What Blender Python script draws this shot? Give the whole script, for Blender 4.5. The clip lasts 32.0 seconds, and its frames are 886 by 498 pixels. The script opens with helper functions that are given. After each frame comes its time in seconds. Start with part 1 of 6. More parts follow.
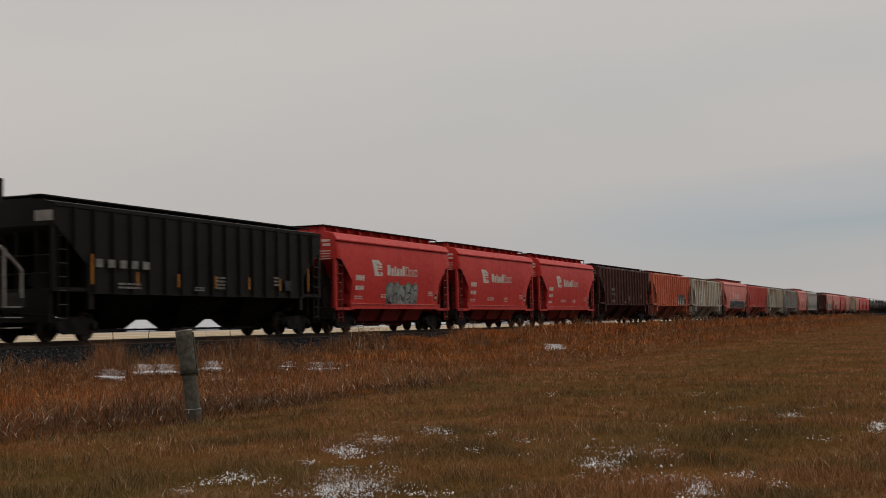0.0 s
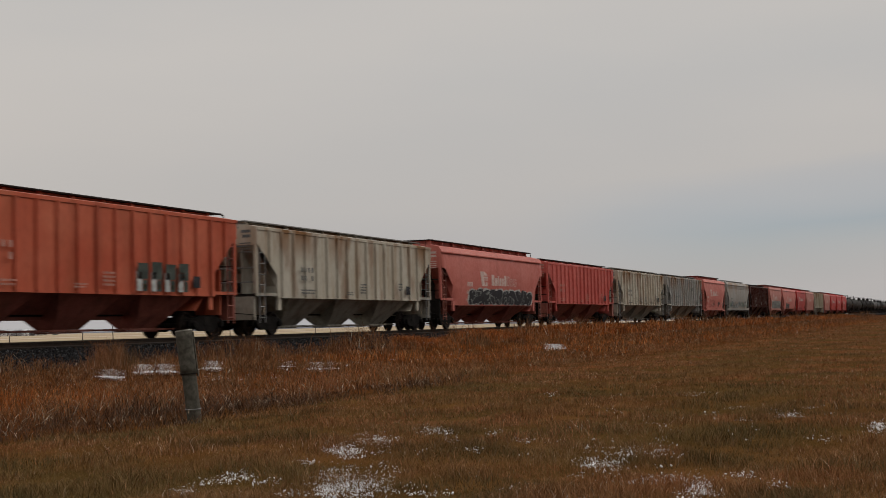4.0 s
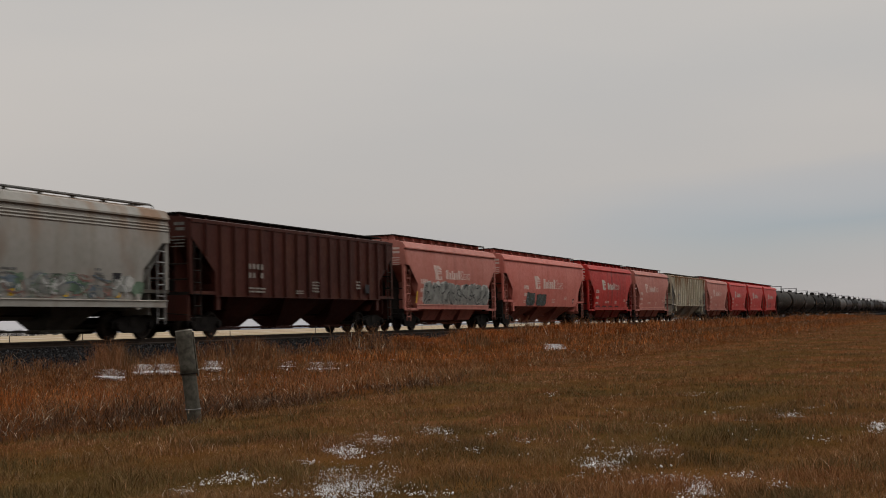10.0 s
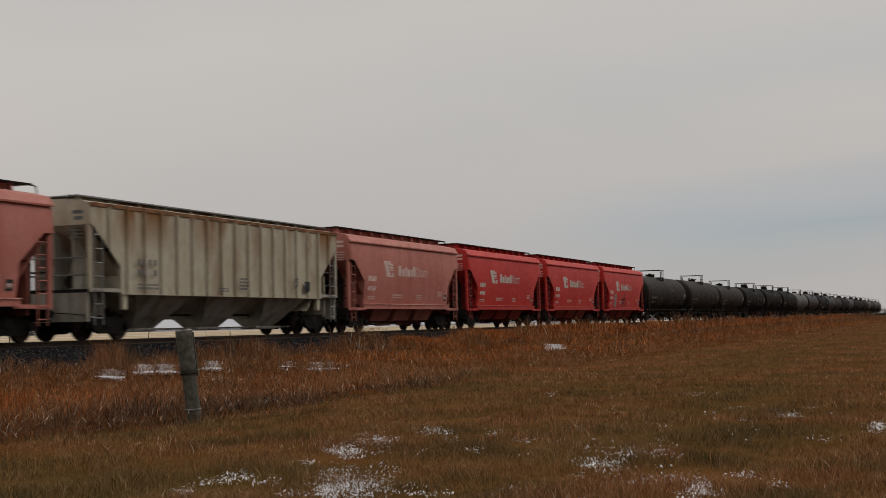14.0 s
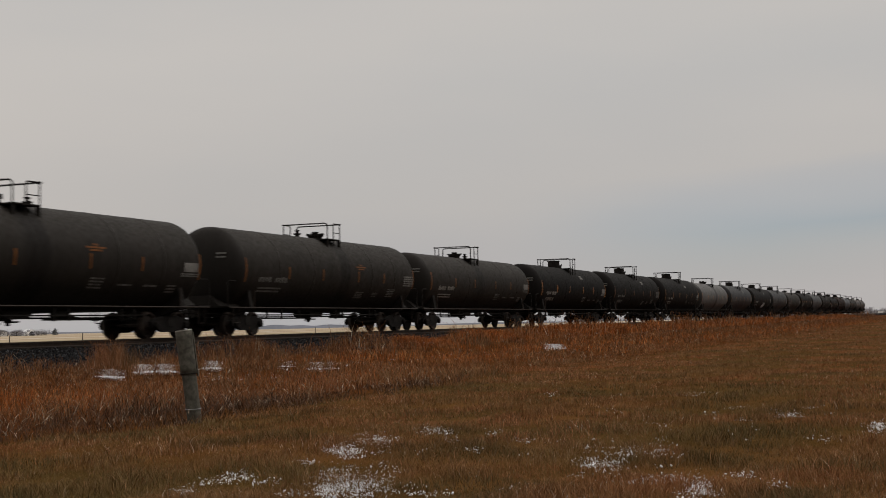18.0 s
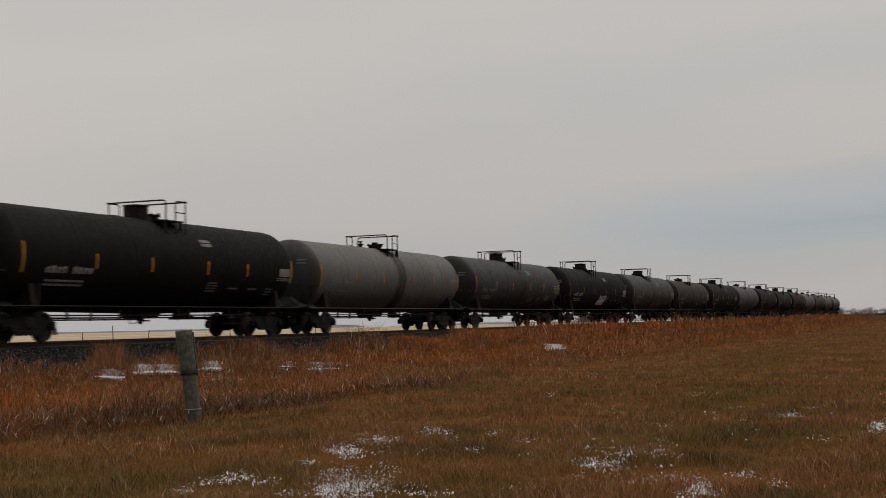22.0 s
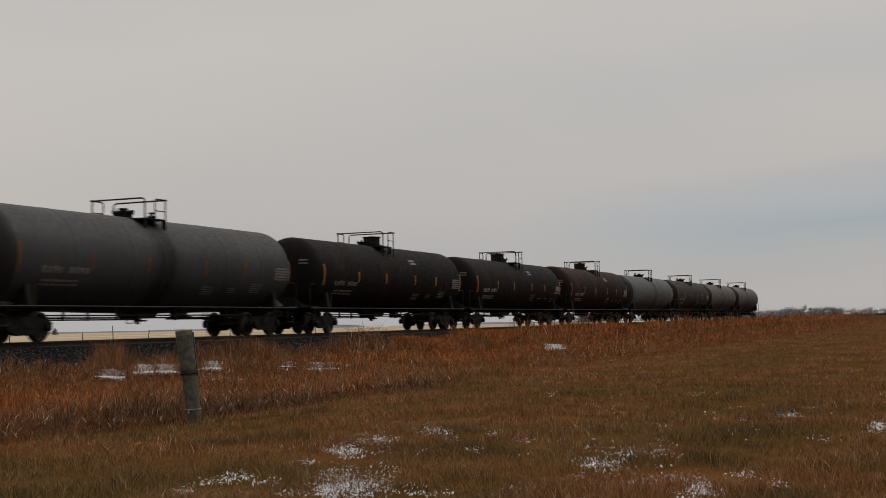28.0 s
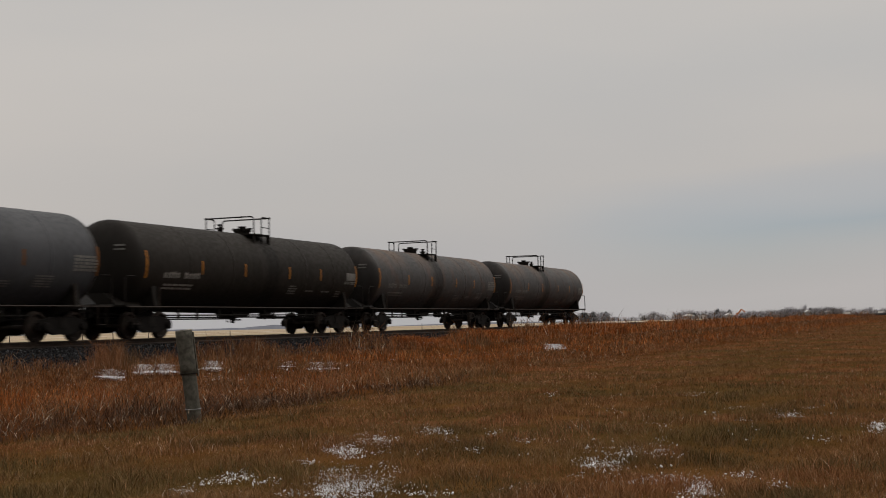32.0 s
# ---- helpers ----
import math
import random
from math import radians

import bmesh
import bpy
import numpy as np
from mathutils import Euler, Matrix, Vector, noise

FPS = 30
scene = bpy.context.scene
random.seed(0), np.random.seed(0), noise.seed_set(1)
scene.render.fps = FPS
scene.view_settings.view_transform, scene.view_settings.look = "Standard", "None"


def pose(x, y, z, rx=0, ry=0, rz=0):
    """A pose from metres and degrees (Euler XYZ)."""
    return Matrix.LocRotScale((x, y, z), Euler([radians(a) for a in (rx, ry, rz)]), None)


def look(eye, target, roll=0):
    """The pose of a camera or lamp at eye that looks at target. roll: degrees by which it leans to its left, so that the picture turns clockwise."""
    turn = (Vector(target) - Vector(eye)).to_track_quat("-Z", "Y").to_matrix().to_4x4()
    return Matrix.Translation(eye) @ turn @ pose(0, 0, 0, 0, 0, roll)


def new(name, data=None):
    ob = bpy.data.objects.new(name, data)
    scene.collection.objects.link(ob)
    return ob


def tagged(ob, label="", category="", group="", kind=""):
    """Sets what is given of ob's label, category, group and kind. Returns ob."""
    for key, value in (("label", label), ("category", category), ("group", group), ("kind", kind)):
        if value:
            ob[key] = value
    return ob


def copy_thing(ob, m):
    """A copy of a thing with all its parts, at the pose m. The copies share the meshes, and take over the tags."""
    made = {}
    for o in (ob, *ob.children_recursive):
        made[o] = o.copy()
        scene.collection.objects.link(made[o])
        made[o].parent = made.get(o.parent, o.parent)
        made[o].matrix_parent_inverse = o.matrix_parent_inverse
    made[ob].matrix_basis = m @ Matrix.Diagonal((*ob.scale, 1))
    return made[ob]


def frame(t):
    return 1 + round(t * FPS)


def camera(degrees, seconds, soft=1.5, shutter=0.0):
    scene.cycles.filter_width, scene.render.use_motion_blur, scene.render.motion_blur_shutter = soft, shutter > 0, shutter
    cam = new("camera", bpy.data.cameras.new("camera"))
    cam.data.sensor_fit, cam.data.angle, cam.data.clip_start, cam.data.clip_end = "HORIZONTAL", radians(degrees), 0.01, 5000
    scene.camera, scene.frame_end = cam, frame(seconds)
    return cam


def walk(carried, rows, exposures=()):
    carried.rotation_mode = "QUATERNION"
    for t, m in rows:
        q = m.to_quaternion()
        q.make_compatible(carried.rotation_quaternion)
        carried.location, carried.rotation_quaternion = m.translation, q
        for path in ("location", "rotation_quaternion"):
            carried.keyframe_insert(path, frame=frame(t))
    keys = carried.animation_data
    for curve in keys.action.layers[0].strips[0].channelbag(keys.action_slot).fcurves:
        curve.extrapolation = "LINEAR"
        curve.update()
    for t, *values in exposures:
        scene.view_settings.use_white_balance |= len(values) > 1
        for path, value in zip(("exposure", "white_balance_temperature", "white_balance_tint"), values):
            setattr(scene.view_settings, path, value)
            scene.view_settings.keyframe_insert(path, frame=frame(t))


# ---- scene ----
import functools

# ---- the camera: on a tripod, it never moves ----
EYE = (0.0, 0.0, 1.25)
HEAD, PITCH, ROLL = 22.0, 3.42, -1.25
FOV = 38.6
cam = camera(FOV, 32.0, soft=0.9, shutter=0.27)
a, b = radians(HEAD), radians(PITCH)
VIEW = look(EYE, (EYE[0] + math.cos(a) * math.cos(b), EYE[1] + math.sin(a) * math.cos(b), EYE[2] + math.sin(b)), ROLL)
walk(cam, [(0.0, VIEW), (32.0, VIEW)], exposures=[(0.0, 0.0), (32.0, 0.0)])

# ---- the plan: x runs along the track, y away from the camera ----
TRACK_Y = 26.5          # centre line of the track
SPEED = 21.85           # the train's speed, m/s, towards -x
RAIL_Z = 0.98           # top of rail abreast of the camera


def grade(x):
    """Rise of the line and of the land beside it, far along the track."""
    return 0.00125 * (math.sqrt((x - 75) ** 2 + 40 ** 2) + (x - 75)) - 0.011


def grade_slope(x):
    return 0.00125 * ((x - 75) / math.sqrt((x - 75) ** 2 + 40 ** 2) + 1)


# ---- world and sun ----
def build_world():
    """Even cloud deck, brightest overhead, thinner and bluer low down along the line."""
    w = bpy.data.worlds.new("overcast_sky")
    scene.world = w
    w.use_nodes = True
    nt = w.node_tree
    nt.nodes.clear()
    N, L = nt.nodes.new, nt.links.new
    out, bg = N("ShaderNodeOutputWorld"), N("ShaderNodeBackground")
    sky = N("ShaderNodeTexSky")
    sky.sky_type, sky.sun_disc = "NISHITA", False
    sky.sun_elevation, sky.sun_rotation = radians(30), radians(200)
    tc, sep = N("ShaderNodeTexCoord"), N("ShaderNodeSeparateXYZ")
    L(tc.outputs["Generated"], sep.inputs[0])
    mp = N("ShaderNodeMapping")
    mp.inputs["Scale"].default_value = (1.0, 1.0, 4.5)
    mp.inputs["Rotation"].default_value = (radians(9), radians(-10), 0)
    L(tc.outputs["Generated"], mp.inputs["Vector"])
    nz = N("ShaderNodeTexNoise")
    nz.inputs["Scale"].default_value, nz.inputs["Detail"].default_value, nz.inputs["Roughness"].default_value = 1.6, 4, 0.4
    L(mp.outputs["Vector"], nz.inputs["Vector"])
    ramp = N("ShaderNodeValToRGB")
    e = ramp.color_ramp.elements
    e[0].position, e[0].color = 0.32, (0.484, 0.474, 0.464, 1)
    e[1].position, e[1].color = 0.70, (0.566, 0.530, 0.496, 1)
    L(nz.outputs["Fac"], ramp.inputs["Fac"])
    hr = N("ShaderNodeValToRGB")
    h = hr.color_ramp.elements
    h[0].position, h[0].color = 0.0, (0.40, 0.405, 0.425, 1)
    h[1].position, h[1].color = 1.0, (1.02, 1.02, 1.02, 1)
    for pos, col in ((0.03, (0.42, 0.42, 0.435)), (0.09, (0.488, 0.477, 0.469)), (0.20, (0.50, 0.50, 0.50)), (0.30, (0.51, 0.51, 0.51)), (0.6, (0.88, 0.88, 0.88))):
        h.new(pos).color = (*col, 1)
    L(sep.outputs["Z"], hr.inputs["Fac"])
    mul = N("ShaderNodeMix")
    mul.data_type, mul.blend_type = "RGBA", "MULTIPLY"
    mul.inputs["Factor"].default_value = 1.0
    L(ramp.outputs["Color"], mul.inputs[6])
    L(hr.outputs["Color"], mul.inputs[7])
    # the deck thins towards the end of the line and lets the blue through
    dot = N("ShaderNodeVectorMath")
    dot.operation = "DOT_PRODUCT"
    dot.inputs[1].default_value = (0.985, -0.02, 0.12)
    L(tc.outputs["Generated"], dot.inputs[0])
    thin = N("ShaderNodeMapRange")
    thin.interpolation_type = "SMOOTHSTEP"
    thin.inputs["From Min"].default_value, thin.inputs["From Max"].default_value = 0.925, 0.992
    L(dot.outputs["Value"], thin.inputs["Value"])
    band = N("ShaderNodeValToRGB")
    q = band.color_ramp.elements
    q[0].position, q[0].color = 0.036, (0.12, 0.12, 0.12, 1)
    q[1].position, q[1].color = 0.106, (0.0, 0.0, 0.0, 1)
    q.new(0.066).color = (1, 1, 1, 1)
    tilt = N("ShaderNodeVectorMath")
    tilt.operation = "DOT_PRODUCT"
    tilt.inputs[1].default_value = (0.0, 0.09, 1.0)
    L(tc.outputs["Generated"], tilt.inputs[0])
    wob = N("ShaderNodeMath")
    wob.operation = "MULTIPLY_ADD"
    L(nz.outputs["Fac"], wob.inputs[0])
    wob.inputs[1].default_value = 0.10
    off = N("ShaderNodeMath")
    off.operation = "SUBTRACT"
    L(tilt.outputs["Value"], off.inputs[0])
    off.inputs[1].default_value = 0.060
    L(off.outputs[0], wob.inputs[2])
    L(wob.outputs[0], band.inputs["Fac"])
    fac = N("ShaderNodeMath")
    fac.operation = "MULTIPLY"
    L(thin.outputs["Result"], fac.inputs[0])
    L(band.outputs["Color"], fac.inputs[1])
    f2 = N("ShaderNodeMath")
    f2.operation = "MULTIPLY"
    L(fac.outputs[0], f2.inputs[0])
    f2.inputs[1].default_value = 0.50
    dim = N("ShaderNodeVectorMath")
    dim.operation = "SCALE"
    dim.inputs["Scale"].default_value = 0.067
    L(sky.outputs["Color"], dim.inputs[0])
    tint = N("ShaderNodeVectorMath")
    tint.operation = "MULTIPLY"
    tint.inputs[1].default_value = (0.84, 1.0, 1.27)
    L(dim.outputs[0], tint.inputs[0])
    scale = N("ShaderNodeVectorMath")
    scale.operation = "SCALE"
    scale.inputs["Scale"].default_value = 2.05
    L(mul.outputs[2], scale.inputs[0])
    mix = N("ShaderNodeMix")
    mix.data_type = "RGBA"
    L(f2.outputs[0], mix.inputs["Factor"])
    L(scale.outputs[0], mix.inputs[6])
    L(tint.outputs[0], mix.inputs[7])
    # unseen sky behind the camera dimmed, broadly and low down, to darken undersides
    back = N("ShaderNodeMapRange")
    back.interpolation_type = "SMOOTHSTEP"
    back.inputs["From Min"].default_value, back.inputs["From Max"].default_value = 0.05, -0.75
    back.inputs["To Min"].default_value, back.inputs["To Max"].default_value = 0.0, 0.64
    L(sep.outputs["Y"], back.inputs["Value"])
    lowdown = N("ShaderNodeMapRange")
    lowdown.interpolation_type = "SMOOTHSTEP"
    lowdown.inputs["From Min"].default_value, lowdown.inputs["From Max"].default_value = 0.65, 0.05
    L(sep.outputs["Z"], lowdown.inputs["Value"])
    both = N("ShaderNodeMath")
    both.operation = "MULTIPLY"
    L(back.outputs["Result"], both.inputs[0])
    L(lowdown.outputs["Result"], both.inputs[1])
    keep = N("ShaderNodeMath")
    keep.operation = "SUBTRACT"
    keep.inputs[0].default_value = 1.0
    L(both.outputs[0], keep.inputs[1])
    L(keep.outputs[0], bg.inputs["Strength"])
    L(mix.outputs[2], bg.inputs["Color"])
    L(bg.outputs[0], out.inputs[0])


build_world()
sun = new("sun", bpy.data.lights.new("sun", "SUN"))
sun.data.energy, sun.data.angle, sun.data.color = 0.98, radians(30), (1.0, 0.95, 0.88)
sun.matrix_world = look((0, 0, 50), (-27, 26, 12))


# ---- materials ----
def nodes(name):
    m = bpy.data.materials.new(name)
    m.use_nodes = True
    nt = m.node_tree
    return m, nt, nt.nodes["Principled BSDF"]


def noise_fac(nt, scale, detail=4.0, stretch=(1, 1, 1), lo=0.35, hi=0.65, coords="Object"):
    """A noise in 0..1 over the object's own metres."""
    N, L = nt.nodes.new, nt.links.new
    tc, mp, nz, mr = N("ShaderNodeTexCoord"), N("ShaderNodeMapping"), N("ShaderNodeTexNoise"), N("ShaderNodeMapRange")
    mp.inputs["Scale"].default_value = stretch
    L(tc.outputs[coords], mp.inputs["Vector"])
    L(mp.outputs["Vector"], nz.inputs["Vector"])
    nz.inputs["Scale"].default_value, nz.inputs["Detail"].default_value = scale, detail
    mr.inputs["From Min"].default_value, mr.inputs["From Max"].default_value = lo, hi
    L(nz.outputs["Fac"], mr.inputs["Value"])
    return mr.outputs["Result"]


def blend(nt, fac, c1, c2):
    m = nt.nodes.new("ShaderNodeMix")
    m.data_type = "RGBA"
    for sock, v in ((m.inputs["Factor"], fac), (m.inputs[6], c1), (m.inputs[7], c2)):
        if hasattr(v, "is_linked"):
            nt.links.new(v, sock)
        elif isinstance(v, tuple):
            sock.default_value = (*v[:3], 1)
        else:
            sock.default_value = v
    return m.outputs[2]


def times(nt, a, f):
    m = nt.nodes.new("ShaderNodeMath")
    m.operation = "MULTIPLY"
    for sock, v in ((m.inputs[0], a), (m.inputs[1], f)):
        if hasattr(v, "is_linked"):
            nt.links.new(v, sock)
        else:
            sock.default_value = v
    return m.outputs[0]


def bump(nt, bsdf, height, strength=0.3, dist=0.02):
    bp = nt.nodes.new("ShaderNodeBump")
    bp.inputs["Strength"].default_value, bp.inputs["Distance"].default_value = strength, dist
    nt.links.new(height, bp.inputs["Height"])
    nt.links.new(bp.outputs[0], bsdf.inputs["Normal"])


def plain(name, col, rough=0.6, metal=0.0, var=0.25, scale=6.0, bumpy=0.15):
    m, nt, p = nodes(name)
    dark = tuple(c * (1 - var) for c in col)
    light = tuple(min(1, c * (1 + var)) for c in col)
    f = noise_fac(nt, scale, 6)
    c = blend(nt, f, dark, light)
    g = noise_fac(nt, scale * 9, 3)
    c = blend(nt, times(nt, g, 0.35), c, tuple(x * 0.55 for x in col))
    nt.links.new(c, p.inputs["Base Color"])
    p.inputs["Roughness"].default_value, p.inputs["Metallic"].default_value = rough, metal
    p.inputs["Specular IOR Level"].default_value = 0.12
    bump(nt, p, g, bumpy, 0.01)
    return m


def paint(name, col, faded, streak, streaks=0.35, rust=0.0, rough=0.5, dirt=0.3, gloss=0.13, eave=0.0, spill=None, heads=0.0):
    """Weathered car paint: chalky fading, rain streaks, rust blooms and road dirt."""
    m, nt, p = nodes(name)
    c = blend(nt, noise_fac(nt, 0.35, 5, (1, 1, 1.5)), col, faded)
    s = noise_fac(nt, 2.2, 6, (1.0, 1.0, 0.06), 0.48, 0.72)
    c = blend(nt, times(nt, s, streaks), c, streak)
    if rust:
        r = noise_fac(nt, 1.1, 9, (1, 1, 0.5), 0.56, 0.66)
        c = blend(nt, times(nt, r, rust), c, (0.16, 0.065, 0.028))
    if eave:                                                   # rust that has run down from the roof seam
        tc, sep, mr = nt.nodes.new("ShaderNodeTexCoord"), nt.nodes.new("ShaderNodeSeparateXYZ"), nt.nodes.new("ShaderNodeMapRange")
        nt.links.new(tc.outputs["Object"], sep.inputs[0])
        nt.links.new(sep.outputs["Z"], mr.inputs["Value"])
        mr.inputs["From Min"].default_value, mr.inputs["From Max"].default_value = 2.9, 4.15
        run = noise_fac(nt, 1.1, 6, (1.0, 0.3, 0.30), 0.42, 0.58)
        c = blend(nt, times(nt, times(nt, run, mr.outputs["Result"]), eave), c, (0.185, 0.085, 0.028))
    if heads:                                                  # road film on the dished ends, their shade painted in with it, up to the weld
        tc, sep = nt.nodes.new("ShaderNodeTexCoord"), nt.nodes.new("ShaderNodeSeparateXYZ")
        nt.links.new(tc.outputs["Object"], sep.inputs[0])
        away = nt.nodes.new("ShaderNodeMath")
        away.operation = "ABSOLUTE"
        nt.links.new(sep.outputs["X"], away.inputs[0])
        edge = nt.nodes.new("ShaderNodeMapRange")
        edge.inputs["From Min"].default_value, edge.inputs["From Max"].default_value = 7.86, 7.95
        nt.links.new(away.outputs[0], edge.inputs["Value"])
        blot = noise_fac(nt, 1.6, 5, (1, 1, 0.5), 0.25, 0.55)
        thick = nt.nodes.new("ShaderNodeMapRange")
        thick.inputs["To Min"].default_value, thick.inputs["To Max"].default_value = 0.55, 1.0
        nt.links.new(blot, thick.inputs["Value"])
        c = blend(nt, times(nt, times(nt, edge.outputs["Result"], thick.outputs["Result"]), heads), c, (0.012, 0.0105, 0.0095))
    if spill:                                                  # oil that has run down round the shell from the filling dome
        tc, sep = nt.nodes.new("ShaderNodeTexCoord"), nt.nodes.new("ShaderNodeSeparateXYZ")
        nt.links.new(tc.outputs["Object"], sep.inputs[0])
        wob = noise_fac(nt, 1.4, 5, (1.0, 0.35, 0.35), 0.3, 0.7)
        add = nt.nodes.new("ShaderNodeMath")
        add.operation = "MULTIPLY_ADD"
        nt.links.new(wob, add.inputs[0])
        add.inputs[1].default_value = 0.5
        nt.links.new(sep.outputs["X"], add.inputs[2])
        ramp = nt.nodes.new("ShaderNodeValToRGB")
        shift = nt.nodes.new("ShaderNodeMapRange")
        shift.inputs["From Min"].default_value, shift.inputs["From Max"].default_value = spill[0] - 0.15, spill[1] + 0.65
        nt.links.new(add.outputs[0], shift.inputs["Value"])
        e = ramp.color_ramp.elements
        e[0].position, e[0].color = 0.0, (0, 0, 0, 1)
        e[1].position, e[1].color = 1.0, (0, 0, 0, 1)
        for pos, v in ((0.12, 0.35), (0.24, 0.95), (0.40, 1.0), (0.47, 0.6), (0.54, 1.0), (0.76, 1.0), (0.84, 0.25)):
            e.new(pos).color = (v, v, v, 1)
        nt.links.new(shift.outputs["Result"], ramp.inputs["Fac"])
        grain = noise_fac(nt, 5.0, 5, (1.0, 0.12, 0.12), 0.3, 0.6)
        lift = nt.nodes.new("ShaderNodeMapRange")
        lift.inputs["To Min"].default_value, lift.inputs["To Max"].default_value = 0.7, 1.0
        nt.links.new(grain, lift.inputs["Value"])
        c = blend(nt, times(nt, times(nt, ramp.outputs["Color"], lift.outputs["Result"]), spill[2]), c, (0.0062, 0.0050, 0.0044))
    g = noise_fac(nt, 11, 6, (1, 1, 0.4), 0.4, 0.75)
    c = blend(nt, times(nt, g, dirt), c, tuple(x * 0.45 + 0.012 for x in col))
    nt.links.new(c, p.inputs["Base Color"])
    p.inputs["Specular IOR Level"].default_value = gloss
    mr = nt.nodes.new("ShaderNodeMapRange")
    mr.inputs["To Min"].default_value, mr.inputs["To Max"].default_value = rough - 0.1, min(1, rough + 0.2)
    nt.links.new(g, mr.inputs["Value"])
    nt.links.new(mr.outputs["Result"], p.inputs["Roughness"])
    bump(nt, p, noise_fac(nt, 0.9, 2, (1, 1, 1)), 0.05, 0.02)
    return m


RED = paint("paint_red", (0.385, 0.023, 0.020), (0.445, 0.038, 0.032), (0.23, 0.012, 0.010), 0.35)
RED_STREAKED = paint("paint_red_streaked", (0.34, 0.019, 0.016), (0.41, 0.032, 0.026), (0.12, 0.012, 0.010), 0.8, 0.08, dirt=0.4)
RED_FADED = paint("paint_red_faded", (0.43, 0.116, 0.093), (0.48, 0.158, 0.130), (0.30, 0.070, 0.054), 0.45)
RED_CHALKY = paint("paint_red_chalky", (0.37, 0.126, 0.100), (0.41, 0.163, 0.134), (0.24, 0.075, 0.058), 0.5, 0.12)
RED_RIB = paint("paint_salmon", (0.46, 0.088, 0.073), (0.51, 0.122, 0.103), (0.29, 0.052, 0.042), 0.55)
ORANGE_RIB = paint("paint_orange_red", (0.42, 0.085, 0.045), (0.50, 0.14, 0.08), (0.20, 0.05, 0.03), 0.45, 0.15)
MAROON = paint("paint_maroon", (0.043, 0.0112, 0.0076), (0.058, 0.0160, 0.0110), (0.018, 0.0065, 0.0052), 0.5, 0.10)
MAROON_DARK = paint("paint_dark_brown", (0.042, 0.0135, 0.010), (0.060, 0.020, 0.015), (0.018, 0.008, 0.007), 0.5)
BLACK_RIB = paint("paint_black", (0.0066, 0.0057, 0.0048), (0.0108, 0.0095, 0.0080), (0.0045, 0.004, 0.0035), 0.5, gloss=0.09)
CREAM = paint("paint_cream", (0.37, 0.337, 0.255), (0.43, 0.397, 0.315), (0.22, 0.17, 0.11), 0.5, 0.3, eave=1.0)
CREAM_RUST = paint("paint_cream_rusty", (0.41, 0.380, 0.312), (0.46, 0.435, 0.372), (0.25, 0.155, 0.078), 0.6, 0.45, eave=1.0)
GREY_RIB = paint("paint_grey", (0.262, 0.264, 0.252), (0.30, 0.30, 0.285), (0.18, 0.165, 0.14), 0.35, 0.40, eave=0.95)
GREY_SMOOTH = paint("paint_light_grey", (0.25, 0.245, 0.225), (0.285, 0.275, 0.255), (0.17, 0.145, 0.115), 0.40, 0.22, eave=0.8)
# darkened paints: grime, with the shade under the cars put into the colour
GRIME_SHADE_RED = paint("grime_shade_on_red", (0.17, 0.015, 0.013), (0.24, 0.024, 0.020), (0.045, 0.012, 0.010), 0.75, 0.25, dirt=0.6)
GRIME_SHADE_ROSE = paint("grime_shade_on_faded_red", (0.27, 0.085, 0.066), (0.34, 0.118, 0.092), (0.09, 0.034, 0.026), 0.7, 0.2, dirt=0.5)
GRIME_SHADE_GREY = paint("grime_shade_on_grey", (0.050, 0.046, 0.039), (0.085, 0.078, 0.066), (0.022, 0.020, 0.017), 0.6, 0.1, dirt=0.5)
GRIME_SHADE_PALE = paint("grime_shade_on_cream", (0.30, 0.282, 0.238), (0.39, 0.372, 0.318), (0.085, 0.074, 0.058), 0.7, 0.2, dirt=0.5)
